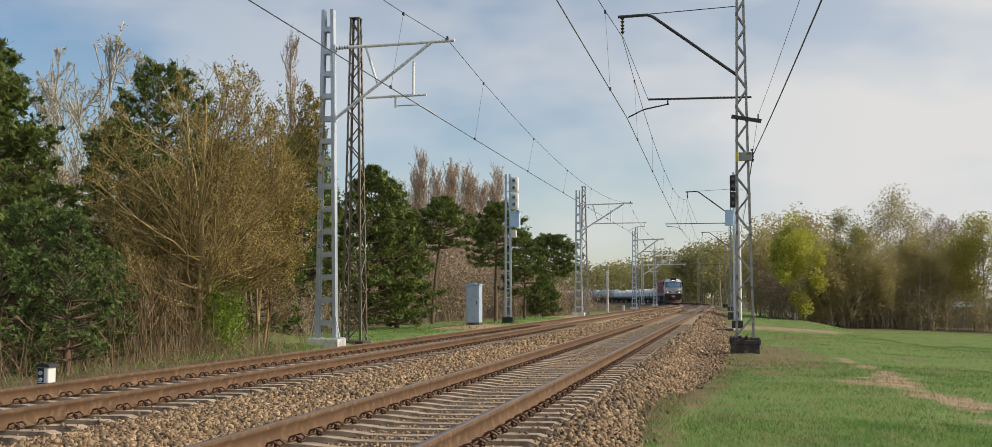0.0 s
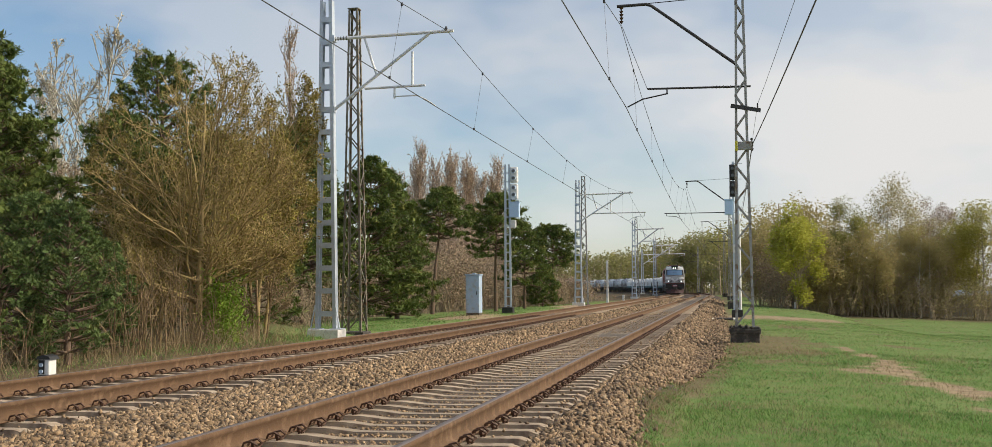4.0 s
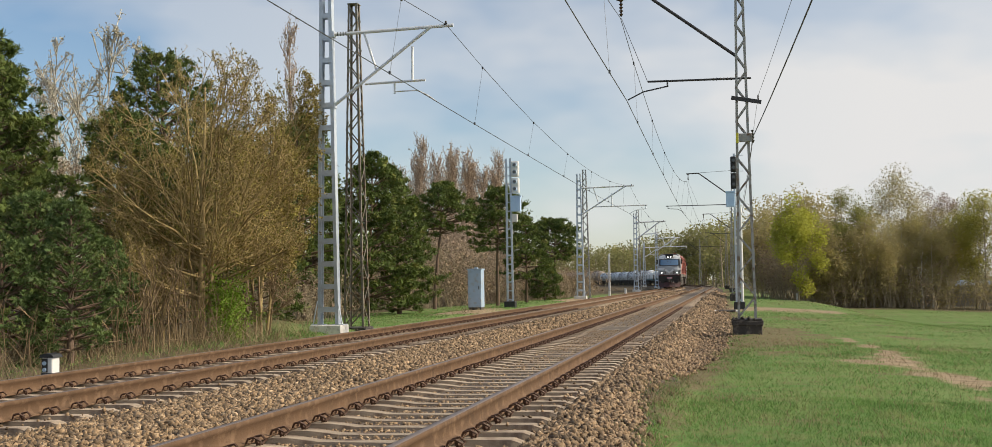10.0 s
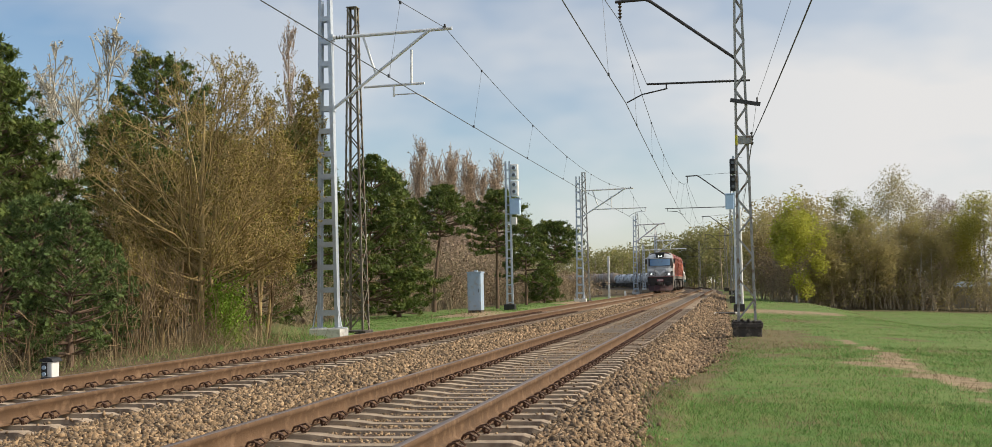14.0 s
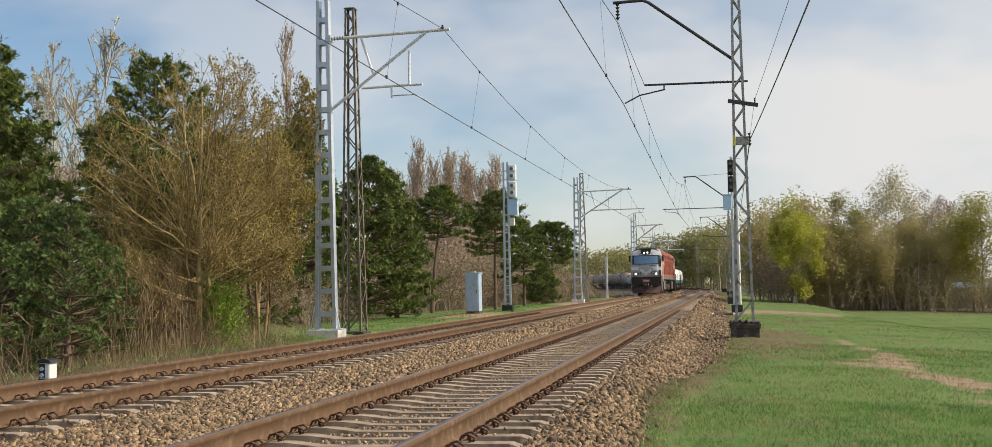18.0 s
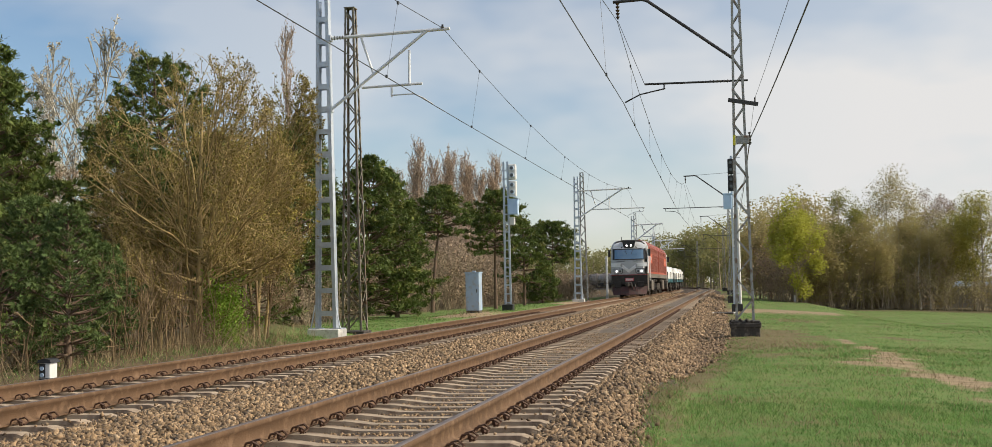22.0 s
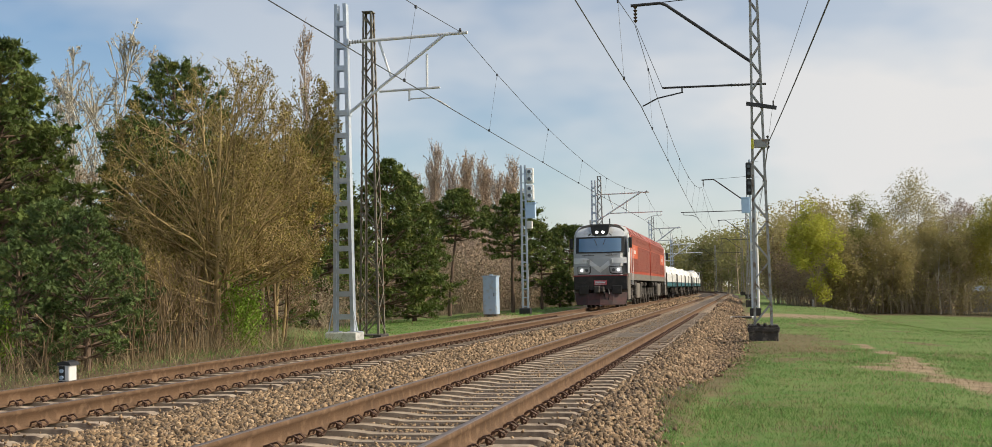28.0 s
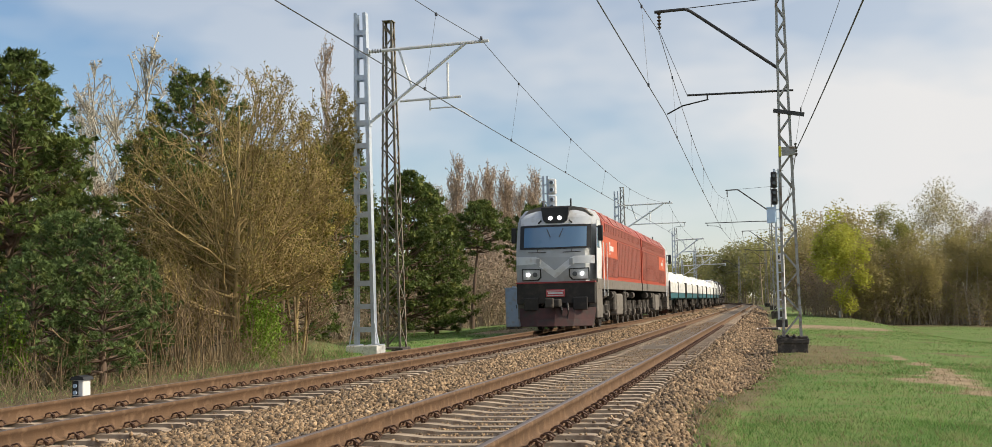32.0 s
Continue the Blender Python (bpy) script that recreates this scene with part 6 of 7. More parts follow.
def fan_tree(name, x, y, height, width, low, fork, seed, label, bark, leaf, mains=44, seconds=13, twigs=7, bud=0.03, per=3, rad=0.10, twig=0.006, reach=0.6, group="broadleaved trees"):
    """Broad tree in bud: limbs leave a short trunk low down and fan out, the lowest almost level, into one full rounded crown of fine twigs."""
    rng = np.random.default_rng(seed)
    tr = tree_base(name, x, y, label, group)
    wood, tips = Wood(), []
    zc, rz = (low + height) / 2, (height - low) / 2

    def depth(p):
        """Below 1 inside the crown, whose outline is lumpy."""
        a = math.atan2(p[1], p[0])
        lump = 1.0 + 0.07 * math.sin(3 * a + seed + p[2]) + 0.06 * math.sin(5 * a - 1.7 * p[2])
        wz = width * (1.06 - 0.16 * (p[2] - zc) / rz)
        return ((math.hypot(p[0], p[1]) / (wz * lump)) ** 2.3 + (abs(p[2] - zc) / (rz * lump)) ** 2.3) ** (1 / 2.3)

    def reached(o, d, most, least=0.5):
        """How far along d from o the crown's edge lies."""
        t = 0.08
        while t < most and (depth(o + d * t) < 1.0 or t < least):
            t += 0.08
        return t

    def curve(a, c, b, n):
        t = np.linspace(0, 1, n)[:, None]
        return (1 - t) ** 2 * a + 2 * t * (1 - t) * c + t * t * b

    stems = [bent(rng, (dx, dy, 0), (lx, ly, 1), height * hh, 8, 0.035, 0.06) for dx, dy, lx, ly, hh in ((0, 0, 0.02, 0, 0.86), (0.16, 0.1, 0.14, 0.05, 0.7), (-0.14, 0.05, -0.12, 0.08, 0.62))]
    for k, st in enumerate(stems):
        wood.limb(st, rad * (1.0, 0.75, 0.65)[k], 0.02, 7)
    for k in range(mains):
        st = stems[(0, 0, 1, 2)[k % 4]]
        top = st[-1][2]
        z0 = fork + (top * reach - fork) * rng.random() ** 1.25
        o = np.array([np.interp(z0, st[:, 2], st[:, c]) for c in range(3)])
        h = (z0 - fork) / (top * reach - fork)
        a = 2.399963 * k + rng.normal(0, 0.25)
        el = 0.12 + 0.75 * h + abs(rng.normal(0, 0.30))
        d = np.array([math.cos(a) * math.cos(el), math.sin(a) * math.cos(el), math.sin(el)])
        ln = reached(o, d, height) * rng.uniform(0.9, 1.0)
        e = o + d * ln
        limb = curve(o, o + (e - o) * 0.5 + np.array([0, 0, -0.05 * ln]), e, 8) + rng.normal(0, 0.016, (8, 3)) * ln * 0.5
        r = rad * 0.42 * (1 - 0.5 * h) * rng.uniform(0.7, 1.1)
        wood.limb(limb, r, twig * 1.4, 5)
        for j in range(seconds):
            q = 0.2 + 0.8 * rng.random() ** 0.65
            p = np.array([np.interp(q * 7, np.arange(8), limb[:, c]) for c in range(3)])
            dd = d * 0.75 + rng.normal(0, 0.55, 3) + np.array([0, 0, 0.35])
            dd /= np.linalg.norm(dd)
            l2 = min(reached(p, dd, 3.0, 0.15), ln * rng.uniform(0.25, 0.55))
            e2 = p + dd * l2
            br = curve(p, p + (e2 - p) * 0.5 + rng.normal(0, 0.05, 3) * l2, e2, 5)
            wood.limb(br, max(twig * 1.7, r * 0.48 * (1.15 - q)), twig, 3)
            tips.append(e2)
            for m in range(twigs):
                p3 = br[1] + (e2 - br[1]) * rng.random()
                d3 = dd * 0.55 + rng.normal(0, 0.6, 3) + np.array([0, 0, 0.25])
                d3 /= np.linalg.norm(d3)
                l3 = min(reached(p3, d3, 0.7, 0.1), rng.uniform(0.2, 0.55))
                e3 = p3 + d3 * l3
                wood.limb(np.stack([p3, (p3 + e3) / 2 + rng.normal(0, 0.05, 3) * l3, e3]), twig, twig * 0.55, 3)
                tips.extend([p3 + d3 * l3 * 0.4, (p3 + e3) / 2, e3])
    wood.mesh("trunk", bark, tr)
    v, f = leaves(rng, tips, bud, 0.05, per, 0, 0.55)
    raw("crown", v, f, leaf, tr)
    return tr


def soft_tree(name, x, y, height, width, low, seed, label, bark, leaf, n=5200, size=0.085, lobes=26, stems=1, rad=0.010, twig=0.018, top=0.62, group="broadleaved trees", ragged=0.20):
    """Distant tree in bud or thin young leaf: slender stems and rising limbs in a fine, even haze of small leaves."""
    rng = np.random.default_rng(seed)
    tr = tree_base(name, x, y, label, group)
    wood = Wood()
    zc = low + (height - low) * top
    cen, weight = [], []
    for k in range(stems):
        a = 2 * np.pi * (k + rng.random()) / stems
        foot = np.array([math.cos(a), math.sin(a), 0]) * (0.25 * width if stems > 1 else 0)
        st = bent(rng, foot, (foot[0] * 0.08, foot[1] * 0.08, 1), height * rng.uniform(0.82, 0.95), 7, 0.03, 0.06)
        wood.limb(st, rad * height, 0.02, 6)
        for j in range(int(34 / stems)):
            q = rng.uniform(low / height * 0.8, 0.92)
            o = np.array([np.interp(q * 7, np.arange(8), st[:, c]) for c in range(3)])
            b = rng.uniform(0, 2 * np.pi)
            g = math.sin(math.pi * min(1.0, 0.22 + 0.75 * q))
            d = np.array([math.cos(b) * 0.75, math.sin(b) * 0.75, rng.uniform(0.5, 1.1)])
            limb = bent(rng, o, d / np.linalg.norm(d), width * g * rng.uniform(0.6, 1.05), 4, 0.09, 0.06)
            wood.limb(limb, rad * height * 0.3 * (1.1 - q), twig * 0.6, 4)
            for m in range(6):
                e = rng.normal(0, 0.55, 3) + np.array([0, 0, 0.75])
                tw = bent(rng, limb[rng.integers(1, 5)], e / np.linalg.norm(e), width * rng.uniform(0.2, 0.4), 2, 0.12, 0.04)
                wood.limb(tw, twig * 0.6, twig * 0.35, 3)
    for k in range(lobes):
        o = rng.normal(0, 1, 3)
        o /= np.linalg.norm(o)
        r = 0.95 * rng.random() ** 0.40
        hz = (height - zc) if o[2] > 0 else (zc - low)
        c = np.array([o[0] * width * r, o[1] * width * r, zc + o[2] * hz * r])
        cen.append(c)
        weight.append(width * ragged * rng.uniform(1.5, 2.6))
    cen, weight = np.array(cen), np.array(weight)
    pick = rng.integers(0, lobes, n)
    o = rng.normal(0, 1, (n, 3))
    o *= (rng.random((n, 1)) ** 0.45 * (1 + 0.06 * rng.normal(0, 1, (n, 1)))) / np.linalg.norm(o, axis=1)[:, None]
    p = cen[pick] + o * weight[pick][:, None] * np.array([1, 1, 1.1])
    p = p[p[:, 2] > 0.15]
    v, f = leaves(rng, p, size, 0.02, 1, 0.55, 0.6)
    wood.mesh("trunk", bark, tr)
    raw("crown", v, f, leaf, tr)
    return tr


def poplar(name, x, y, height, seed, width=1.3, bark=None, leaf=None):
    """Narrow upright poplar, still bare, with pale brown twigs."""
    rng = np.random.default_rng(seed)
    tr = tree_base(name, x, y, "tall narrow bare poplar with pale brown upright twigs", "poplars")
    wood, tips = Wood(), []
    trunk = bent(rng, (0, 0, 0), (0, 0, 1), height, 8, 0.02, 0.05)
    wood.limb(trunk, 0.011 * height, 0.02, 6)
    for k in range(130):
        q = 0.12 + 0.86 * rng.random()
        o = np.array([np.interp(q * 8, np.arange(9), trunk[:, c]) for c in range(3)])
        a = rng.uniform(0, 2 * np.pi)
        d = np.array([np.cos(a) * 0.5, np.sin(a) * 0.5, 1.0])
        ln = width * (2.6 - 1.9 * q) * rng.uniform(0.6, 1.1)
        limb = bent(rng, o, d / np.linalg.norm(d), ln, 4, 0.08, 0.12)
        wood.limb(limb, 0.05 * (1.2 - q), 0.018, 3)
        for j in range(5):
            p = limb[rng.integers(1, 5)]
            e = np.array([rng.normal(0, 0.35), rng.normal(0, 0.35), 1.0])
            tw = bent(rng, p, e / np.linalg.norm(e), rng.uniform(0.4, 0.9), 2, 0.1, 0.1)
            wood.limb(tw, 0.024, 0.012, 3)
            tips.extend(tw[1:])
    wood.mesh("trunk", bark or M_POPLAR, tr)
    v, f = leaves(rng, tips, 0.075, 0.08, 2)
    raw("crown", v, f, leaf or M_POPLAR, tr)
    return tr


def bush(name, x, y, w, h, seed, leaf, label, size=0.05, n=70, per=60, bark=None):
    rng = np.random.default_rng(seed)
    tr = base(name, pose(x, y, float(ground_z(x, y)) - 0.03), label, "bush", "bushes")
    wood, cen = Wood(), []
    for k in range(n):
        a, e = rng.uniform(0, 2 * np.pi), rng.uniform(0.25, 1.0)
        d = np.array([np.cos(a) * (1 - e), np.sin(a) * (1 - e), e])
        limb = bent(rng, (rng.normal(0, w * 0.15), rng.normal(0, w * 0.15), 0), d / np.linalg.norm(d), h * rng.uniform(0.5, 1.05), 4, 0.2, 0.0)
        limb[:, :2] *= w / h
        wood.limb(limb, 0.012, 0.004, 3)
        cen.extend(limb[1:])
    wood.mesh("woody_base", bark or M_BARK, tr)
    if per:
        v, f = leaves(rng, cen, size, 0.12 * w, max(1, per // 4))
        raw("foliage", v, f, leaf, tr)
    return tr


# the wood on the far side of the tracks, front row first
fan_tree("budding_tree", -11.95, 25.4, 7.05, 2.25, 0.9, 1.0, 11, "wide spreading tree in golden brown bud", M_BARK, M_BUD, 48, 13, 8, 0.026, 2, twig=0.007, rad=0.105)
fan_tree("budding_tree", -12.4, 30.0, 7.4, 1.85, 2.3, 1.6, 12, "tree in yellowish bud behind the wide one", M_BARK, M_BUD, 30, 12, 7, 0.034, 4, twig=0.007, rad=0.06)
fan_tree("budding_tree", -13.5, 26.6, 4.6, 1.5, 0.8, 0.7, 13, "lower budding tree with thin level branches", M_BARK, M_BUD, 20, 10, 6, 0.026, 3, rad=0.06)
fan_tree("bare_sapling", -11.5, 27.9, 3.0, 0.9, 0.6, 0.5, 14, "thin bare sapling at the edge of the grass", M_STEM, M_SCRUB, 12, 7, 4, 0.02, 1, rad=0.035)
pine("pine", -16.0, 22.6, 7.35, 2.1, 0.24, 21, "dark green full pine at the edge of the wood", whorls=26, pad=0.17, blade=0.10, per=24, wide=0.08, pads=7.5, shape=0.8)
pine("pine", -17.6, 25.2, 6.3, 2.3, 0.10, 22, "dark green pine standing deeper in the wood", whorls=18, blade=0.14, per=16, pads=5.0)
pine("young_pine", -10.97, 18.3, 2.75, 0.72, 0.10, 23, "young blue-green pine with open level branches", M_NEEDLE2, whorls=17, pad=0.125, blade=0.065, per=26, wide=0.075, pads=9.0)
pine("young_pine", -11.95, 17.8, 2.2, 0.9, 0.05, 24, "bushy bright green young pine", M_NEEDLE2, whorls=13, pad=0.14, blade=0.065, per=28, wide=0.075, pads=8.0)
pine("young_pine", -13.2, 20.6, 3.3, 1.1, 0.15, 25, "young pine in the shade of the wood", M_NEEDLE2, whorls=13, pad=0.17, blade=0.09, per=26, pads=6.0)
pine("young_pine", -12.3, 21.6, 2.3, 0.8, 0.10, 203, "young pine among the coppice stems", M_NEEDLE2, whorls=13, pad=0.15, blade=0.075, per=26, pads=7.0)
pine("pine", -18.1, 33.2, 7.2, 2.1, 0.22, 26, "dark rounded pine behind the budding trees", shape=0.55, whorls=18, pad=0.2, blade=0.12, per=24, pads=6.5)
pine("pine", -20.9, 42.0, 11.2, 2.6, 0.35, 27, "tall pine above the budding trees", shape=0.42, pad=0.2, blade=0.14, per=24, pads=5.5)
pine("pine", -18.9, 51.0, 9.2, 2.3, 0.20, 28, "dark pine behind the masts", shape=0.6, per=18, blade=0.18)
pine("pine", -20.0, 55.5, 10.4, 2.5, 0.22, 29, "tall dark pine behind the lattice mast", per=18, blade=0.18)
pine("pine", -17.7, 56.5, 8.4, 2.6, 0.06, 30, "dense pine with boughs to the ground", whorls=20, per=18, blade=0.18, pads=5.0)
pine("pine", -17.0, 60.0, 8.1, 2.4, 0.04, 31, "dense pine at the edge of the grass", whorls=20, per=18, blade=0.18, pads=5.0, shape=0.8)
pine("pine", -17.6, 70.0, 7.9, 1.7, 0.62, 32, "rounded pine in front of bare poplars", shape=0.5, per=18, blade=0.18)
pine("pine", -15.0, 76.8, 8.0, 2.2, 0.50, 33, "spreading dark pine beside the signal", shape=0.45, per=18, blade=0.18)
pine("pine", -13.8, 81.2, 6.1, 1.7, 0.30, 34, "green pine behind the signal", per=18, blade=0.18)
pine("pine", -14.1, 97.4, 6.8, 2.1, 0.52, 35, "rounded dark pine crown", shape=0.4, per=34, pads=4.0)
pine("young_pine", -13.6, 88.0, 3.2, 1.2, 0.10, 204, "small green pine on the brown bank", per=18, blade=0.18)
pine("pine", -21.8, 50.0, 8.6, 2.6, 0.2, 36, "pine in the second row of the wood", per=14, blade=0.2)
pine("pine", -18.2, 40.0, 7.4, 2.2, 0.2, 37, "pine in the second row of the wood", per=14, blade=0.2)
pine("pine", -22.5, 30.0, 6.6, 2.4, 0.2, 38, "pine deep in the wood", per=14, blade=0.2)
pine("pine", -15.6, 30.5, 5.6, 2.0, 0.12, 201, "dark pine behind the budding trees", per=14, blade=0.2)
pine("pine", -14.8, 34.6, 5.9, 1.9, 0.10, 202, "dark pine behind the budding trees", per=14, blade=0.2)
for bx, by, bh, bw, bs in ((-32.2, 57.2, 16.6, 3.4, 41), (-34.8, 56.4, 15.0, 3.0, 45)):
    fan_tree("bare_birch", bx, by, bh, bw, 4.6, 3.2, bs, "pale bare birch with fine upright branches", M_PALEBARK, M_CATKIN, 42, 11, 6, 0.06, 1, rad=0.14, twig=0.023, reach=0.8)
for bx, by, bh, bw, bs in ((-38.5, 55.0, 12.2, 3.0, 42), (-33.5, 49.0, 8.6, 2.6, 43), (-29.5, 47.0, 8.0, 2.4, 46)):
    fan_tree("bare_tree", bx, by, bh, bw, 2.6, 2.0, bs, "bare brown tree behind the pines", M_GREYBARK, M_SCRUB, 28, 9, 6, 0.05, 1, rad=0.11, twig=0.014, reach=0.75)
poplar("poplar", -32.6, 85.5, 21.8, 51, 1.9)
for i, (px, py, ph) in enumerate(((-26.8, 102.0, 13.8), (-25.9, 104.5, 12.4), (-25.2, 107.4, 13.6), (-24.2, 109.6, 12.4), (-23.3, 111.5, 11.6), (-22.2, 113.1, 13.6), (-29.5, 106.0, 11.5), (-24.8, 105.6, 12.6), (-23.9, 108.2, 13.0), (-27.8, 104.2, 12.2), (-21.3, 110.6, 11.2))):
    poplar("poplar", px, py, ph, 52 + i, 2.0)
bush("leafy_bush", -11.2, 25.1, 0.85, 1.75, 61, M_BRIGHT, "bright green leafing bush below the budding tree", 0.035, 70, 90)
bush("leafy_bush", -12.1, 17.5, 0.6, 1.7, 62, M_BRIGHT, "green leafing bush at the edge of the wood", 0.035, 60, 60)


def thicket(name, places, h, w, seed, bark, label, leaf=None, stems=9, per=0, side=5, lean=0.22):
    """Bare coppice stems and scrub too many to count, as one body."""
    rng = np.random.default_rng(seed)
    wood, cen = Wood(), []
    for (x, y) in places:
        z = float(ground_z(x, y)) - 0.03
        for k in range(stems):
            a = rng.uniform(0, 2 * np.pi)
            d = np.array([np.cos(a) * lean, np.sin(a) * lean, 1.0])
            limb = bent(rng, (x + rng.normal(0, w), y + rng.normal(0, w), z), d / np.linalg.norm(d), h * rng.uniform(0.45, 1.1), 4, 0.09, 0.02)
            wood.limb(limb, (0.010 + 0.004 * h) * rng.uniform(0.6, 1.2), 0.005, 3)
            for j in range(side):
                q = rng.integers(1, 4)
                e = rng.normal(0, 0.6, 3) + np.array([0, 0, 0.8])
                tw = bent(rng, limb[q], e / np.linalg.norm(e), h * rng.uniform(0.2, 0.45), 3, 0.12, 0.02)
                wood.limb(tw, 0.007 + 0.001 * h, 0.004, 3)
                cen.extend(tw[1:])
    ob = wood.mesh(name, bark, None)
    tagged(ob, label, "scrub", kind="stuff")
    if per:
        v, f = leaves(rng, cen, 0.04 + 0.012 * h, 0.05 * h, per)
        tagged(raw(name + "_buds", v, f, leaf, None), label, "scrub", kind="stuff")


rs = random.Random(8)
thicket("coppice_stems", [(-11.2 - rs.random() * 1.3, 20.2 + rs.random() * 4.2) for _ in range(12)], 2.0, 0.30, 71, M_STEM, "thin bare brown stems along the wood's edge", stems=7, side=2, lean=0.12)
thicket("coppice_stems", [(-11.0 - rs.random() * 2.5, 13.5 + rs.random() * 6.0) for _ in range(13)], 1.2, 0.35, 72, M_STEM, "thin bare brown stems along the wood's edge", stems=7, side=2, lean=0.12)
thicket("bare_scrub", [(-17.0 - rs.random() * 6 - (k % 3), 66 + rs.random() * 42) for k in range(90)], 4.7, 0.8, 73, M_GREYBARK, "brown leafless scrub below the poplars", M_SCRUB, 6, 3)
thicket("bare_scrub", [(-19.5 + rs.random() * 6.4, 95 + rs.random() * 20) for k in range(46)], 2.7, 0.8, 77, M_GREYBARK, "dense brown leafless scrub on the bank beside the line", M_SCRUB, 6, 5)
thicket("poplar_suckers", [(-29 + rs.random() * 8.5, 98 + rs.random() * 14) for k in range(64)], 7.5, 0.7, 76, M_POPLAR, "pale upright suckers round the poplars", M_POPLAR, 5, 2)
thicket("bare_scrub", [(-16.5 - rs.random() * 7, 38 + rs.random() * 26) for k in range(40)], 2.2, 0.7, 74, M_GREYBARK, "bare undergrowth between the pines", M_SCRUB, 6, 1)
thicket("bare_scrub", [(-16.5 - rs.random() * 9, 112 + rs.random() * 60) for k in range(60)], 0.55, 1.2, 75, M_GREYBARK, "brown scrub beside the line further on", M_SCRUB, 6, 3)


def far_wood(name, rows, seed, mat, label, bark=None, leaf=0.12, lobes=16):
    """Distant woods: many rounded crowns of small leaf clumps over trunks, as one body."""
    rng = np.random.default_rng(seed)
    wood, ps = Wood(), []
    for x, y, h, w, per in rows:
        z = -0.9
        wood.limb(bent(rng, (x, y, z), (0, 0, 1), h * 0.9, 4, 0.03, 0.05), 0.012 * h, 0.05, 5)
        o = rng.normal(0, 1, (lobes, 3))
        o /= np.linalg.norm(o, axis=1)[:, None]
        o *= rng.random((lobes, 1)) ** 0.4
        zc = z + h * 0.60
        cen = np.array([x, y, zc]) + o * np.array([w, w, 0]) + np.stack([np.zeros(lobes), np.zeros(lobes), np.where(o[:, 2] > 0, o[:, 2] * h * 0.36, o[:, 2] * h * 0.58)], -1)
        for c in cen[:8]:
            wood.limb([np.array([x, y, z + (c[2] - z) * 0.7]), c], 0.004 * h, 0.02, 3)
        n = per * lobes
        pick = rng.integers(0, lobes, n)
        d = rng.normal(0, 1, (n, 3))
        d *= rng.random((n, 1)) ** 0.45 / np.linalg.norm(d, axis=1)[:, None]
        ps.append(cen[pick] + d * w * 0.36 * rng.uniform(0.8, 1.4, (lobes, 1))[pick])
    p = np.concatenate(ps)
    p[:, 2] = np.maximum(p[:, 2], -0.8)
    v, f = leaves(rng, p, leaf, leaf * 0.2, 1, 0.55, 0.62)
    wood.mesh(name + "_trunks", bark or M_GREYBARK, None)
    scene.objects[-1]["kind"] = "stuff"
    tagged(raw(name, v, f, mat), label, "woods", kind="stuff")


def wood_rows(seed, count, x0, x1, y0, y1, h0, h1, w, per):
    r = random.Random(seed)
    rows = [(r.uniform(x0, x1), r.uniform(y0, y1), r.uniform(h0, h1), w * r.uniform(0.8, 1.25), per) for _ in range(count)]
    return [q for q in rows if q[1] < 200 or q[0] < -50 and q[1] < 270 or 9 < float(lateral(q[0], q[1])) < 60]   # none on the curve


far_wood("far_woods", wood_rows(1, 150, -110, -2, 380, 520, 14.0, 17.5, 5.5, 34), 81, M_FARLEAF, "far olive-green spring woods behind the curve", leaf=0.40)
far_wood("far_woods", wood_rows(2, 110, -30, 16, 268, 365, 15.0, 18.0, 5.0, 44), 82, M_FARLEAF, "spring woods on the outside of the curve", leaf=0.31)
far_wood("far_woods", wood_rows(3, 34, 3.0, 14, 140, 250, 11.2, 13.4, 3.8, 110), 83, M_HAZE, "olive-brown woods beside the line", leaf=0.14)
far_wood("far_woods", wood_rows(4, 40, 14, 55, 128, 175, 8.4, 10.4, 3.6, 60), 84, M_HAZE, "olive-brown woods behind the field", leaf=0.15)
far_wood("far_woods", wood_rows(5, 24, -95, -56, 125, 260, 9, 12, 4.4, 40), 85, M_HAZE, "woods behind the poplars", leaf=0.26)
far_wood("far_woods", wood_rows(6, 34, -70, -26, 50, 112, 5, 7.5, 3.0, 34), 86, M_NEEDLE, "dark pines deep in the wood", leaf=0.20)

# trees along the far side of the field
soft_tree("yellow_green_tree", 5.4, 95.6, 8.2, 2.1, 0.5, 91, "rounded yellow-green tree in fresh leaf", M_GREYBARK, M_YOUNG, 13195, 0.092, 44, top=0.52, ragged=0.17)
soft_tree("budding_tree", 9.3, 102.0, 10.4, 2.3, 1.0, 92, "tall pale green tree in early leaf", M_GREYBARK, M_PALEGREEN, 16493, 0.070, 30, stems=2)
soft_tree("birch", 13.9, 104.8, 11.9, 2.7, 1.6, 93, "tall birch with pale trunk and fine budding twigs", M_PALEBARK, M_HAZE, 17762, 0.062, 34, stems=3, rad=0.0075)
soft_tree("birch", 16.0, 101.5, 8.2, 2.2, 0.8, 94, "birch with a pale slender trunk", M_PALEBARK, M_HAZE, 12687, 0.066, 28, stems=2, rad=0.008)
soft_tree("budding_tree", 20.2, 103.0, 9.7, 2.6, 0.8, 95, "tree in yellow-green bud beside the fence", M_GREYBARK, M_GOLDEN, 16493, 0.074, 30, stems=2)
soft_tree("budding_tree", 24.2, 101.0, 9.6, 2.8, 0.8, 96, "tree in yellow-green bud beside the fence", M_GREYBARK, M_GOLDEN, 16493, 0.074, 30, stems=2)
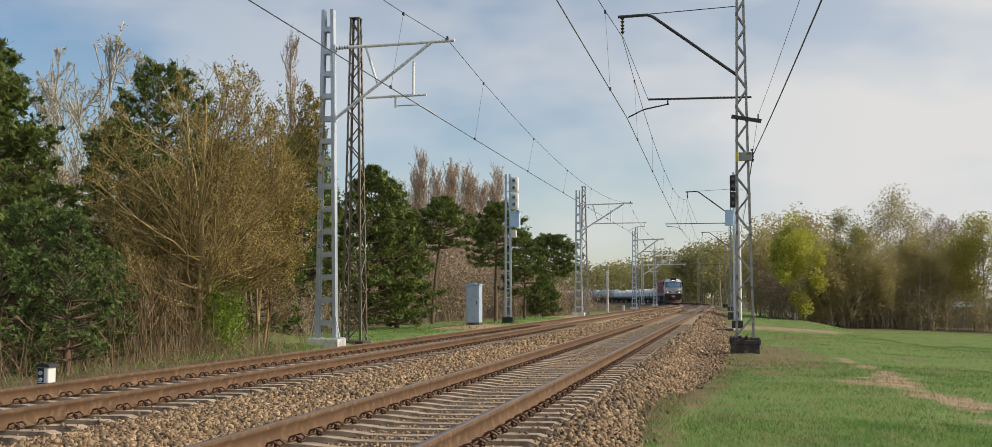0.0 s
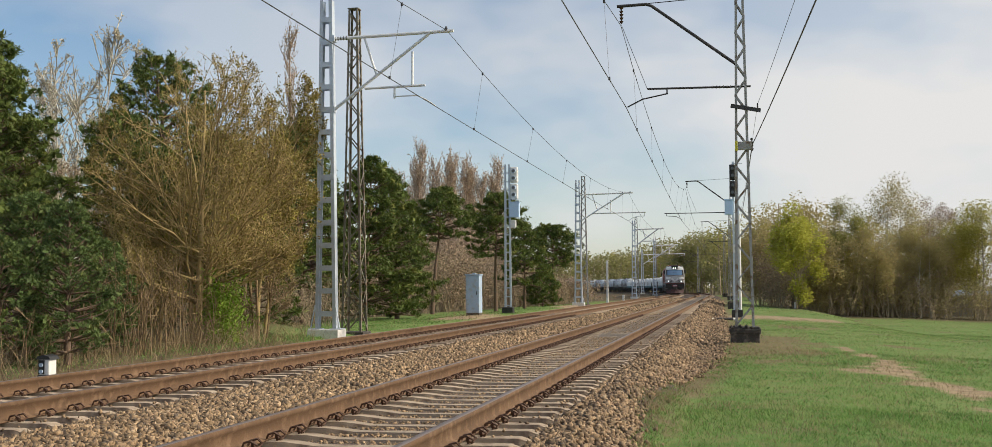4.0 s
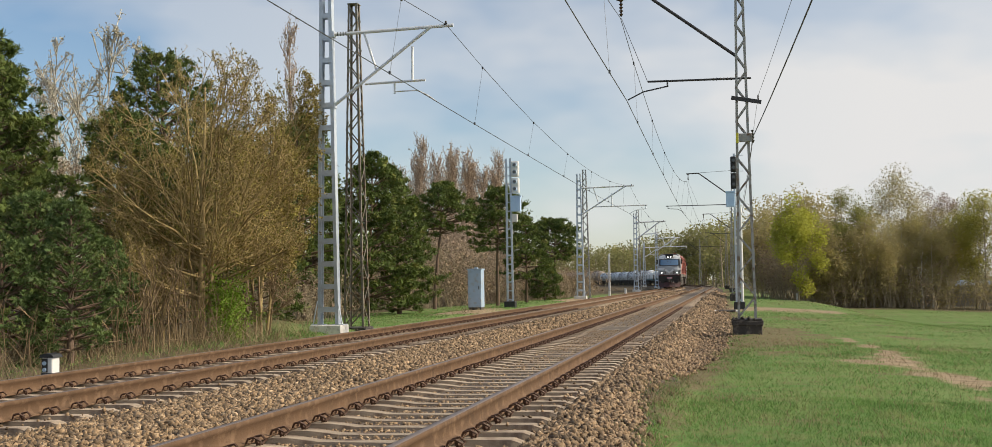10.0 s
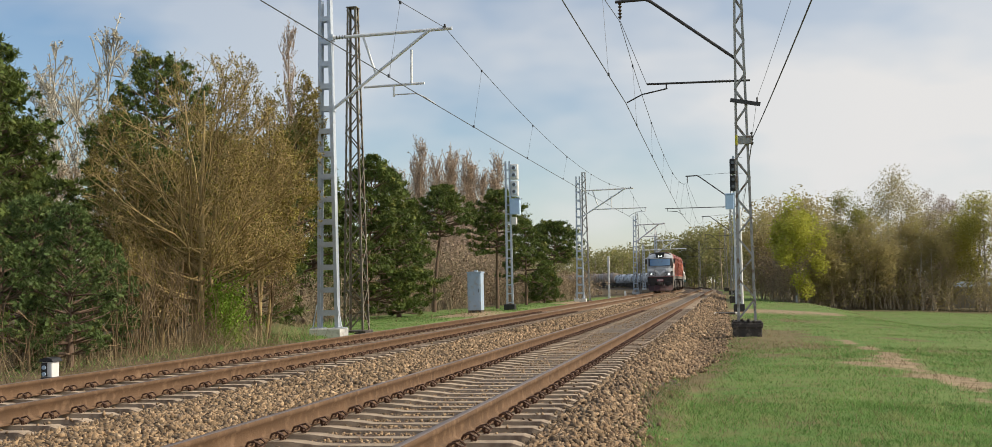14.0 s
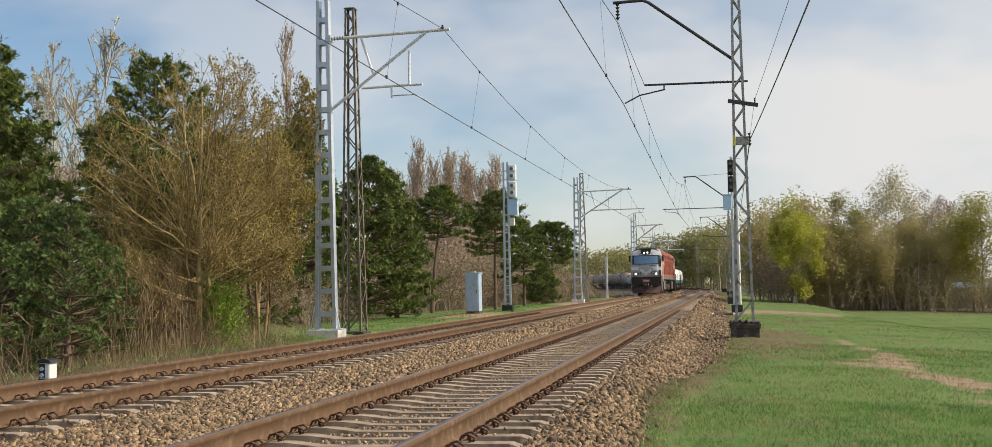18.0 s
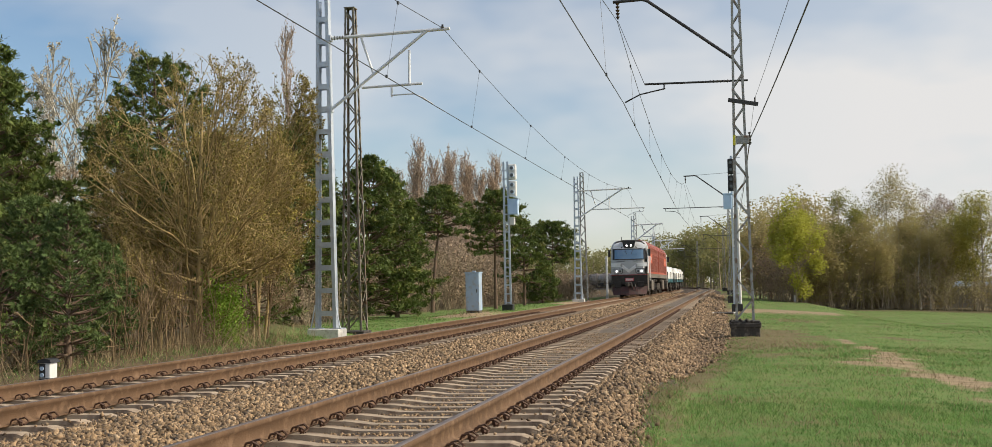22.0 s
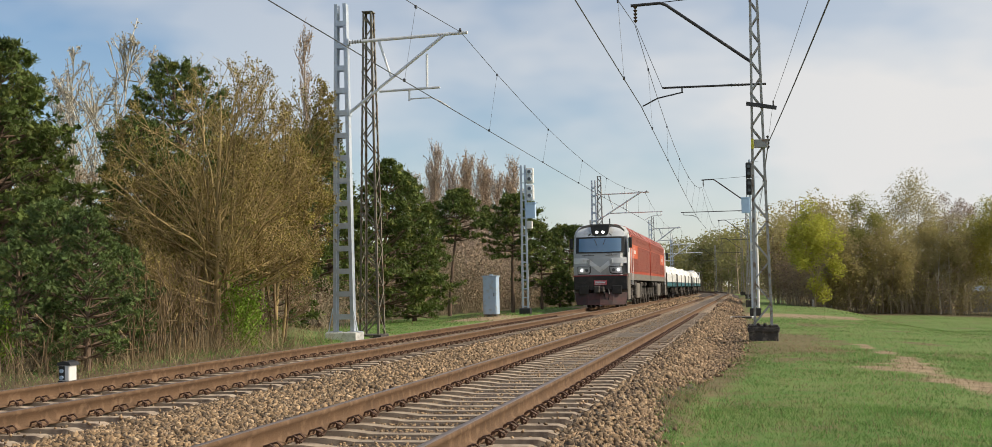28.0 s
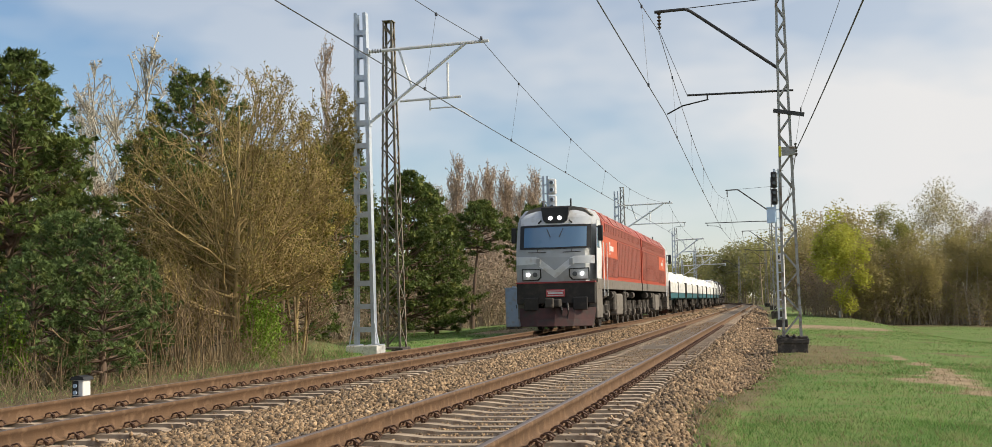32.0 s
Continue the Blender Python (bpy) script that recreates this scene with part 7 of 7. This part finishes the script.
soft_tree("bare_tree", 18.6, 113.0, 10.9, 2.0, 1.5, 97, "grey bare tree behind the birches", M_GREYBARK, M_SCRUB, 12687, 0.055, 22, stems=2)
soft_tree("budding_tree", 11.4, 99.5, 7.4, 2.3, 0.2, 99, "rounded olive-brown tree in bud", M_GREYBARK, M_HAZE, 16493, 0.074, 30, stems=3, top=0.5)
soft_tree("budding_tree", 7.6, 98.5, 6.6, 2.1, 0.2, 100, "low olive-brown tree in bud", M_GREYBARK, M_HAZE, 16493, 0.074, 30, stems=3, top=0.5)
soft_tree("budding_tree", 17.6, 105.0, 6.8, 2.4, 0.4, 101, "low olive-brown budding tree before the fence", M_GREYBARK, M_HAZE, 13956, 0.074, 30, stems=3, top=0.5)
soft_tree("budding_tree", 3.4, 108.0, 8.2, 2.2, 0.2, 102, "olive-brown budding tree near the line", M_GREYBARK, M_HAZE, 16493, 0.074, 30, stems=3, top=0.5)
thicket("field_edge_scrub", [(6.6 + rs.random() * 8, 97.5 + rs.random() * 10) for k in range(64)], 4.6, 1.0, 98, M_GREYBARK, "dense olive-brown scrub along the field", M_HAZE, 6, 4)
thicket("field_edge_scrub", [(3.6 + rs.random() * 12, 99 + rs.random() * 12) for k in range(44)], 5.2, 1.0, 111, M_GREYBARK, "brown leafless scrub behind the yellow-green tree", M_SCRUB, 5, 4)
thicket("fence_scrub", [(14.5 + rs.random() * 12, 98 + rs.random() * 6) for k in range(34)], 3.6, 0.8, 110, M_GREYBARK, "thin bare scrub before the fence", M_HAZE, 4, 2)


def post(name, x, y, h, w, mat, label, category):
    bm = bmesh.new()
    z = float(ground_z(x, y))
    box(bm, -w, w, -w, w, -0.1, h, w * 0.25)
    ob = part(name, bm, mat)
    ob.matrix_basis = pose(x, y, z)
    return tagged(ob, label, category)


post("concrete_post", -18.7, 189.0, 5.9, 0.16, M_CONCRETE, "tall pale concrete post beside the curve", "post")
post("marker_post", -10.4, 105.0, 0.5, 0.10, M_WHITE, "short white marker post beside the far track", "post")
post("marker_post", -10.6, 124.0, 0.5, 0.10, M_WHITE, "short white marker post beside the far track", "post")
post("stake", 5.3, 96.0, 0.55, 0.10, M_CONCRETE, "short pale stake on the edge of the field", "post")


def drain():
    dr = base("drain_cover", pose(-0.15, 57.5, float(ground_z(-0.15, 57.5))), "dark drain opening between ballast and grass", "drain")
    bm = bmesh.new()
    box(bm, -0.55, 0.55, -0.9, 0.9, -0.1, 0.07, 0.02)
    part("rim", bm, M_CONCRETE, dr)
    bm = bmesh.new()
    box(bm, -0.45, 0.45, -0.95, 0.7, -0.05, 0.085)
    part("grating", bm, M_TARRED, dr)


drain()


# fence and shed beyond the field
def fence():
    fn = base("concrete_fence", pose(14.5, 107, -1.7), "grey concrete panel fence behind the trees", "fence")
    for k in range(9):
        bm = bmesh.new()
        box(bm, k * 2.4 + 0.06, k * 2.4 + 2.34, -0.05, 0.05, 0.1, 1.9, 0.01)
        part("panel", bm, M_FENCE, fn)
    for k in range(10):
        bm = bmesh.new()
        box(bm, k * 2.4 - 0.08, k * 2.4 + 0.08, -0.09, 0.09, 0, 2.0)
        part("post", bm, M_FENCE, fn)


fence()


def shed():
    sh = base("shed", pose(26.5, 122, -3.3), "low shed with a pale blue-grey sheet roof", "shed")
    bm = bmesh.new()
    box(bm, -6, 6, -3, 3, 0, 2.4)
    part("wall", bm, M_FENCE, sh)
    bm = bmesh.new()
    vs = [bm.verts.new(p) for p in ((-6.3, -3.4, 2.3), (6.3, -3.4, 2.3), (6.3, 0, 3.8), (-6.3, 0, 3.8), (6.3, 3.4, 2.3), (-6.3, 3.4, 2.3))]
    bm.faces.new((vs[0], vs[1], vs[2], vs[3]))
    bm.faces.new((vs[3], vs[2], vs[4], vs[5]))
    r = bmesh.ops.extrude_face_region(bm, geom=bm.faces[:])
    bmesh.ops.translate(bm, vec=(0, 0, 0.1), verts=[v for v in r["geom"] if isinstance(v, bmesh.types.BMVert)])
    bmesh.ops.recalc_face_normals(bm, faces=bm.faces[:])
    part("roof", bm, M_ROOF, sh)


shed()


def build_grass():
    """Grass blades of the field and the far verge, thick near the camera and thinner further on."""
    rng = np.random.default_rng(17)
    for mat, share, hgt, label in ((M_BLADE, 1.0, 0.048, "short green spring grass"), (M_DRY, 0.30, 0.085, "scattered dry straw-coloured grass")):
        p = []
        for y0, y1, x0, x1, dens in ((9, 24, -1.2, -0.5, 1100), (9, 16, -0.5, 5.5, 1500), (16, 30, -0.5, 8, 520), (30, 60, -0.2, 14, 100), (60, 100, 0.5, 22, 16), (28, 62, -20, -10.0, 130), (62, 100, -17, -10.0, 30), (12, 30, -12.6, -9.7, 420)):
            n = int((y1 - y0) * (x1 - x0) * dens * share)
            p.append(np.stack([rng.uniform(x0, x1, n), rng.uniform(y0, y1, n)], -1))
        for k in range(46 if mat is M_BLADE else 14):
            ty = 11 + 30 * rng.random() ** 1.4
            p.append(rng.normal(0, 0.07 + 0.002 * ty, (90, 2)) * (1, 1.6) + (toe(ty) + rng.uniform(-0.15, 0.45), ty))
        weeds = len(p[-1]) * (46 if mat is M_BLADE else 14)
        p = np.concatenate(p)
        sand, litter, earth = cover(p[:, 0], p[:, 1])
        if mat is M_BLADE:
            keep = rng.random(len(p)) > np.clip(sand * 1.35 + litter * np.where(p[:, 1] < 30, 0.7, 1.1) + earth * 0.85 + 9.0 * ((p[:, 0] < toe(p[:, 1]) - 0.03) & (p[:, 0] > -3)), 0, 0.99)
        else:
            keep = rng.random(len(p)) < np.clip(np.where(p[:, 0] < -8, 0.02, 0.10) + litter * np.where(p[:, 1] < 30, 0.45, 0.9) + earth * 0.6 + sand * 0.3, 0, 1) * ((p[:, 0] > toe(p[:, 1])) | (p[:, 0] < -3))
        keep[-weeds:] = True
        p = p[keep]
        n = len(p)
        z = ground_z(p[:, 0], p[:, 1])
        z = np.where((p[:, 0] > -1.2) & (p[:, 0] < -0.4), np.maximum(z, ballast_z(p[:, 0])), z)
        far = 1 + np.maximum(p[:, 1] - 14, 0) / 22
        patch = 0.85 + 0.6 * wobble(p[:, 0], p[:, 1], 2.2)
        h = hgt * rng.uniform(0.5, 1.5, n) * np.clip(patch, 0.4, 1.6) * np.where((p[:, 0] < -8) & (p[:, 1] < 30), 2.2, 1.0)
        if mat is M_DRY:
            h = h * np.where(p[:, 0] < -8, np.where(p[:, 1] < 30, 3.0, 2.0), 1.0)
        w = 0.0042 * far
        a = rng.uniform(0, 2 * np.pi, n)
        lean = rng.normal(0, 0.7, (n, 2)) * h[:, None]
        c = np.stack([p[:, 0], p[:, 1], z - 0.01], -1)
        side = np.stack([np.cos(a) * w, np.sin(a) * w, np.zeros(n)], -1)
        tip = c + np.stack([lean[:, 0], lean[:, 1], h], -1)
        v = np.stack([c - side, c + side, tip], 1).reshape(-1, 3)
        tagged(raw("grass", v, np.arange(n * 3).reshape(-1, 3), mat), label, "grass", kind="stuff")


build_grass()

# ---- pieces of the bed, last ----
build_sleepers()
build_stones()


# ---- motion ----
def front_at(t):
    """How far along the line the train's front is, in metres."""
    return 205.99 - 5.1251 * t + 0.002272 * t * t - 0.0000688 * t ** 3


def vehicle_pose(mid, half):
    x0, y0, a0 = line(FAR, mid - half)
    x1, y1, a1 = line(FAR, mid + half)
    return pose((x0 + x1) / 2, (y0 + y1) / 2, 0, 0, 0, math.degrees(math.atan2(-(x1 - x0), y1 - y0)))


def motions():
    for thing, behind, half in TRAIN:
        walk(thing, [(t * 0.5, vehicle_pose(front_at(t * 0.5) + behind, half)) for t in range(65)])
    for wheelset, radius in AXLES:
        home = wheelset.matrix_basis.translation.copy()
        rows = []
        for k in range(0, 321):
            t = k * 0.1
            turn = math.degrees((front_at(0) - front_at(t)) / radius)
            rows.append((t, pose(*home, turn, 0, 0)))
        walk(wheelset, rows)


motions()
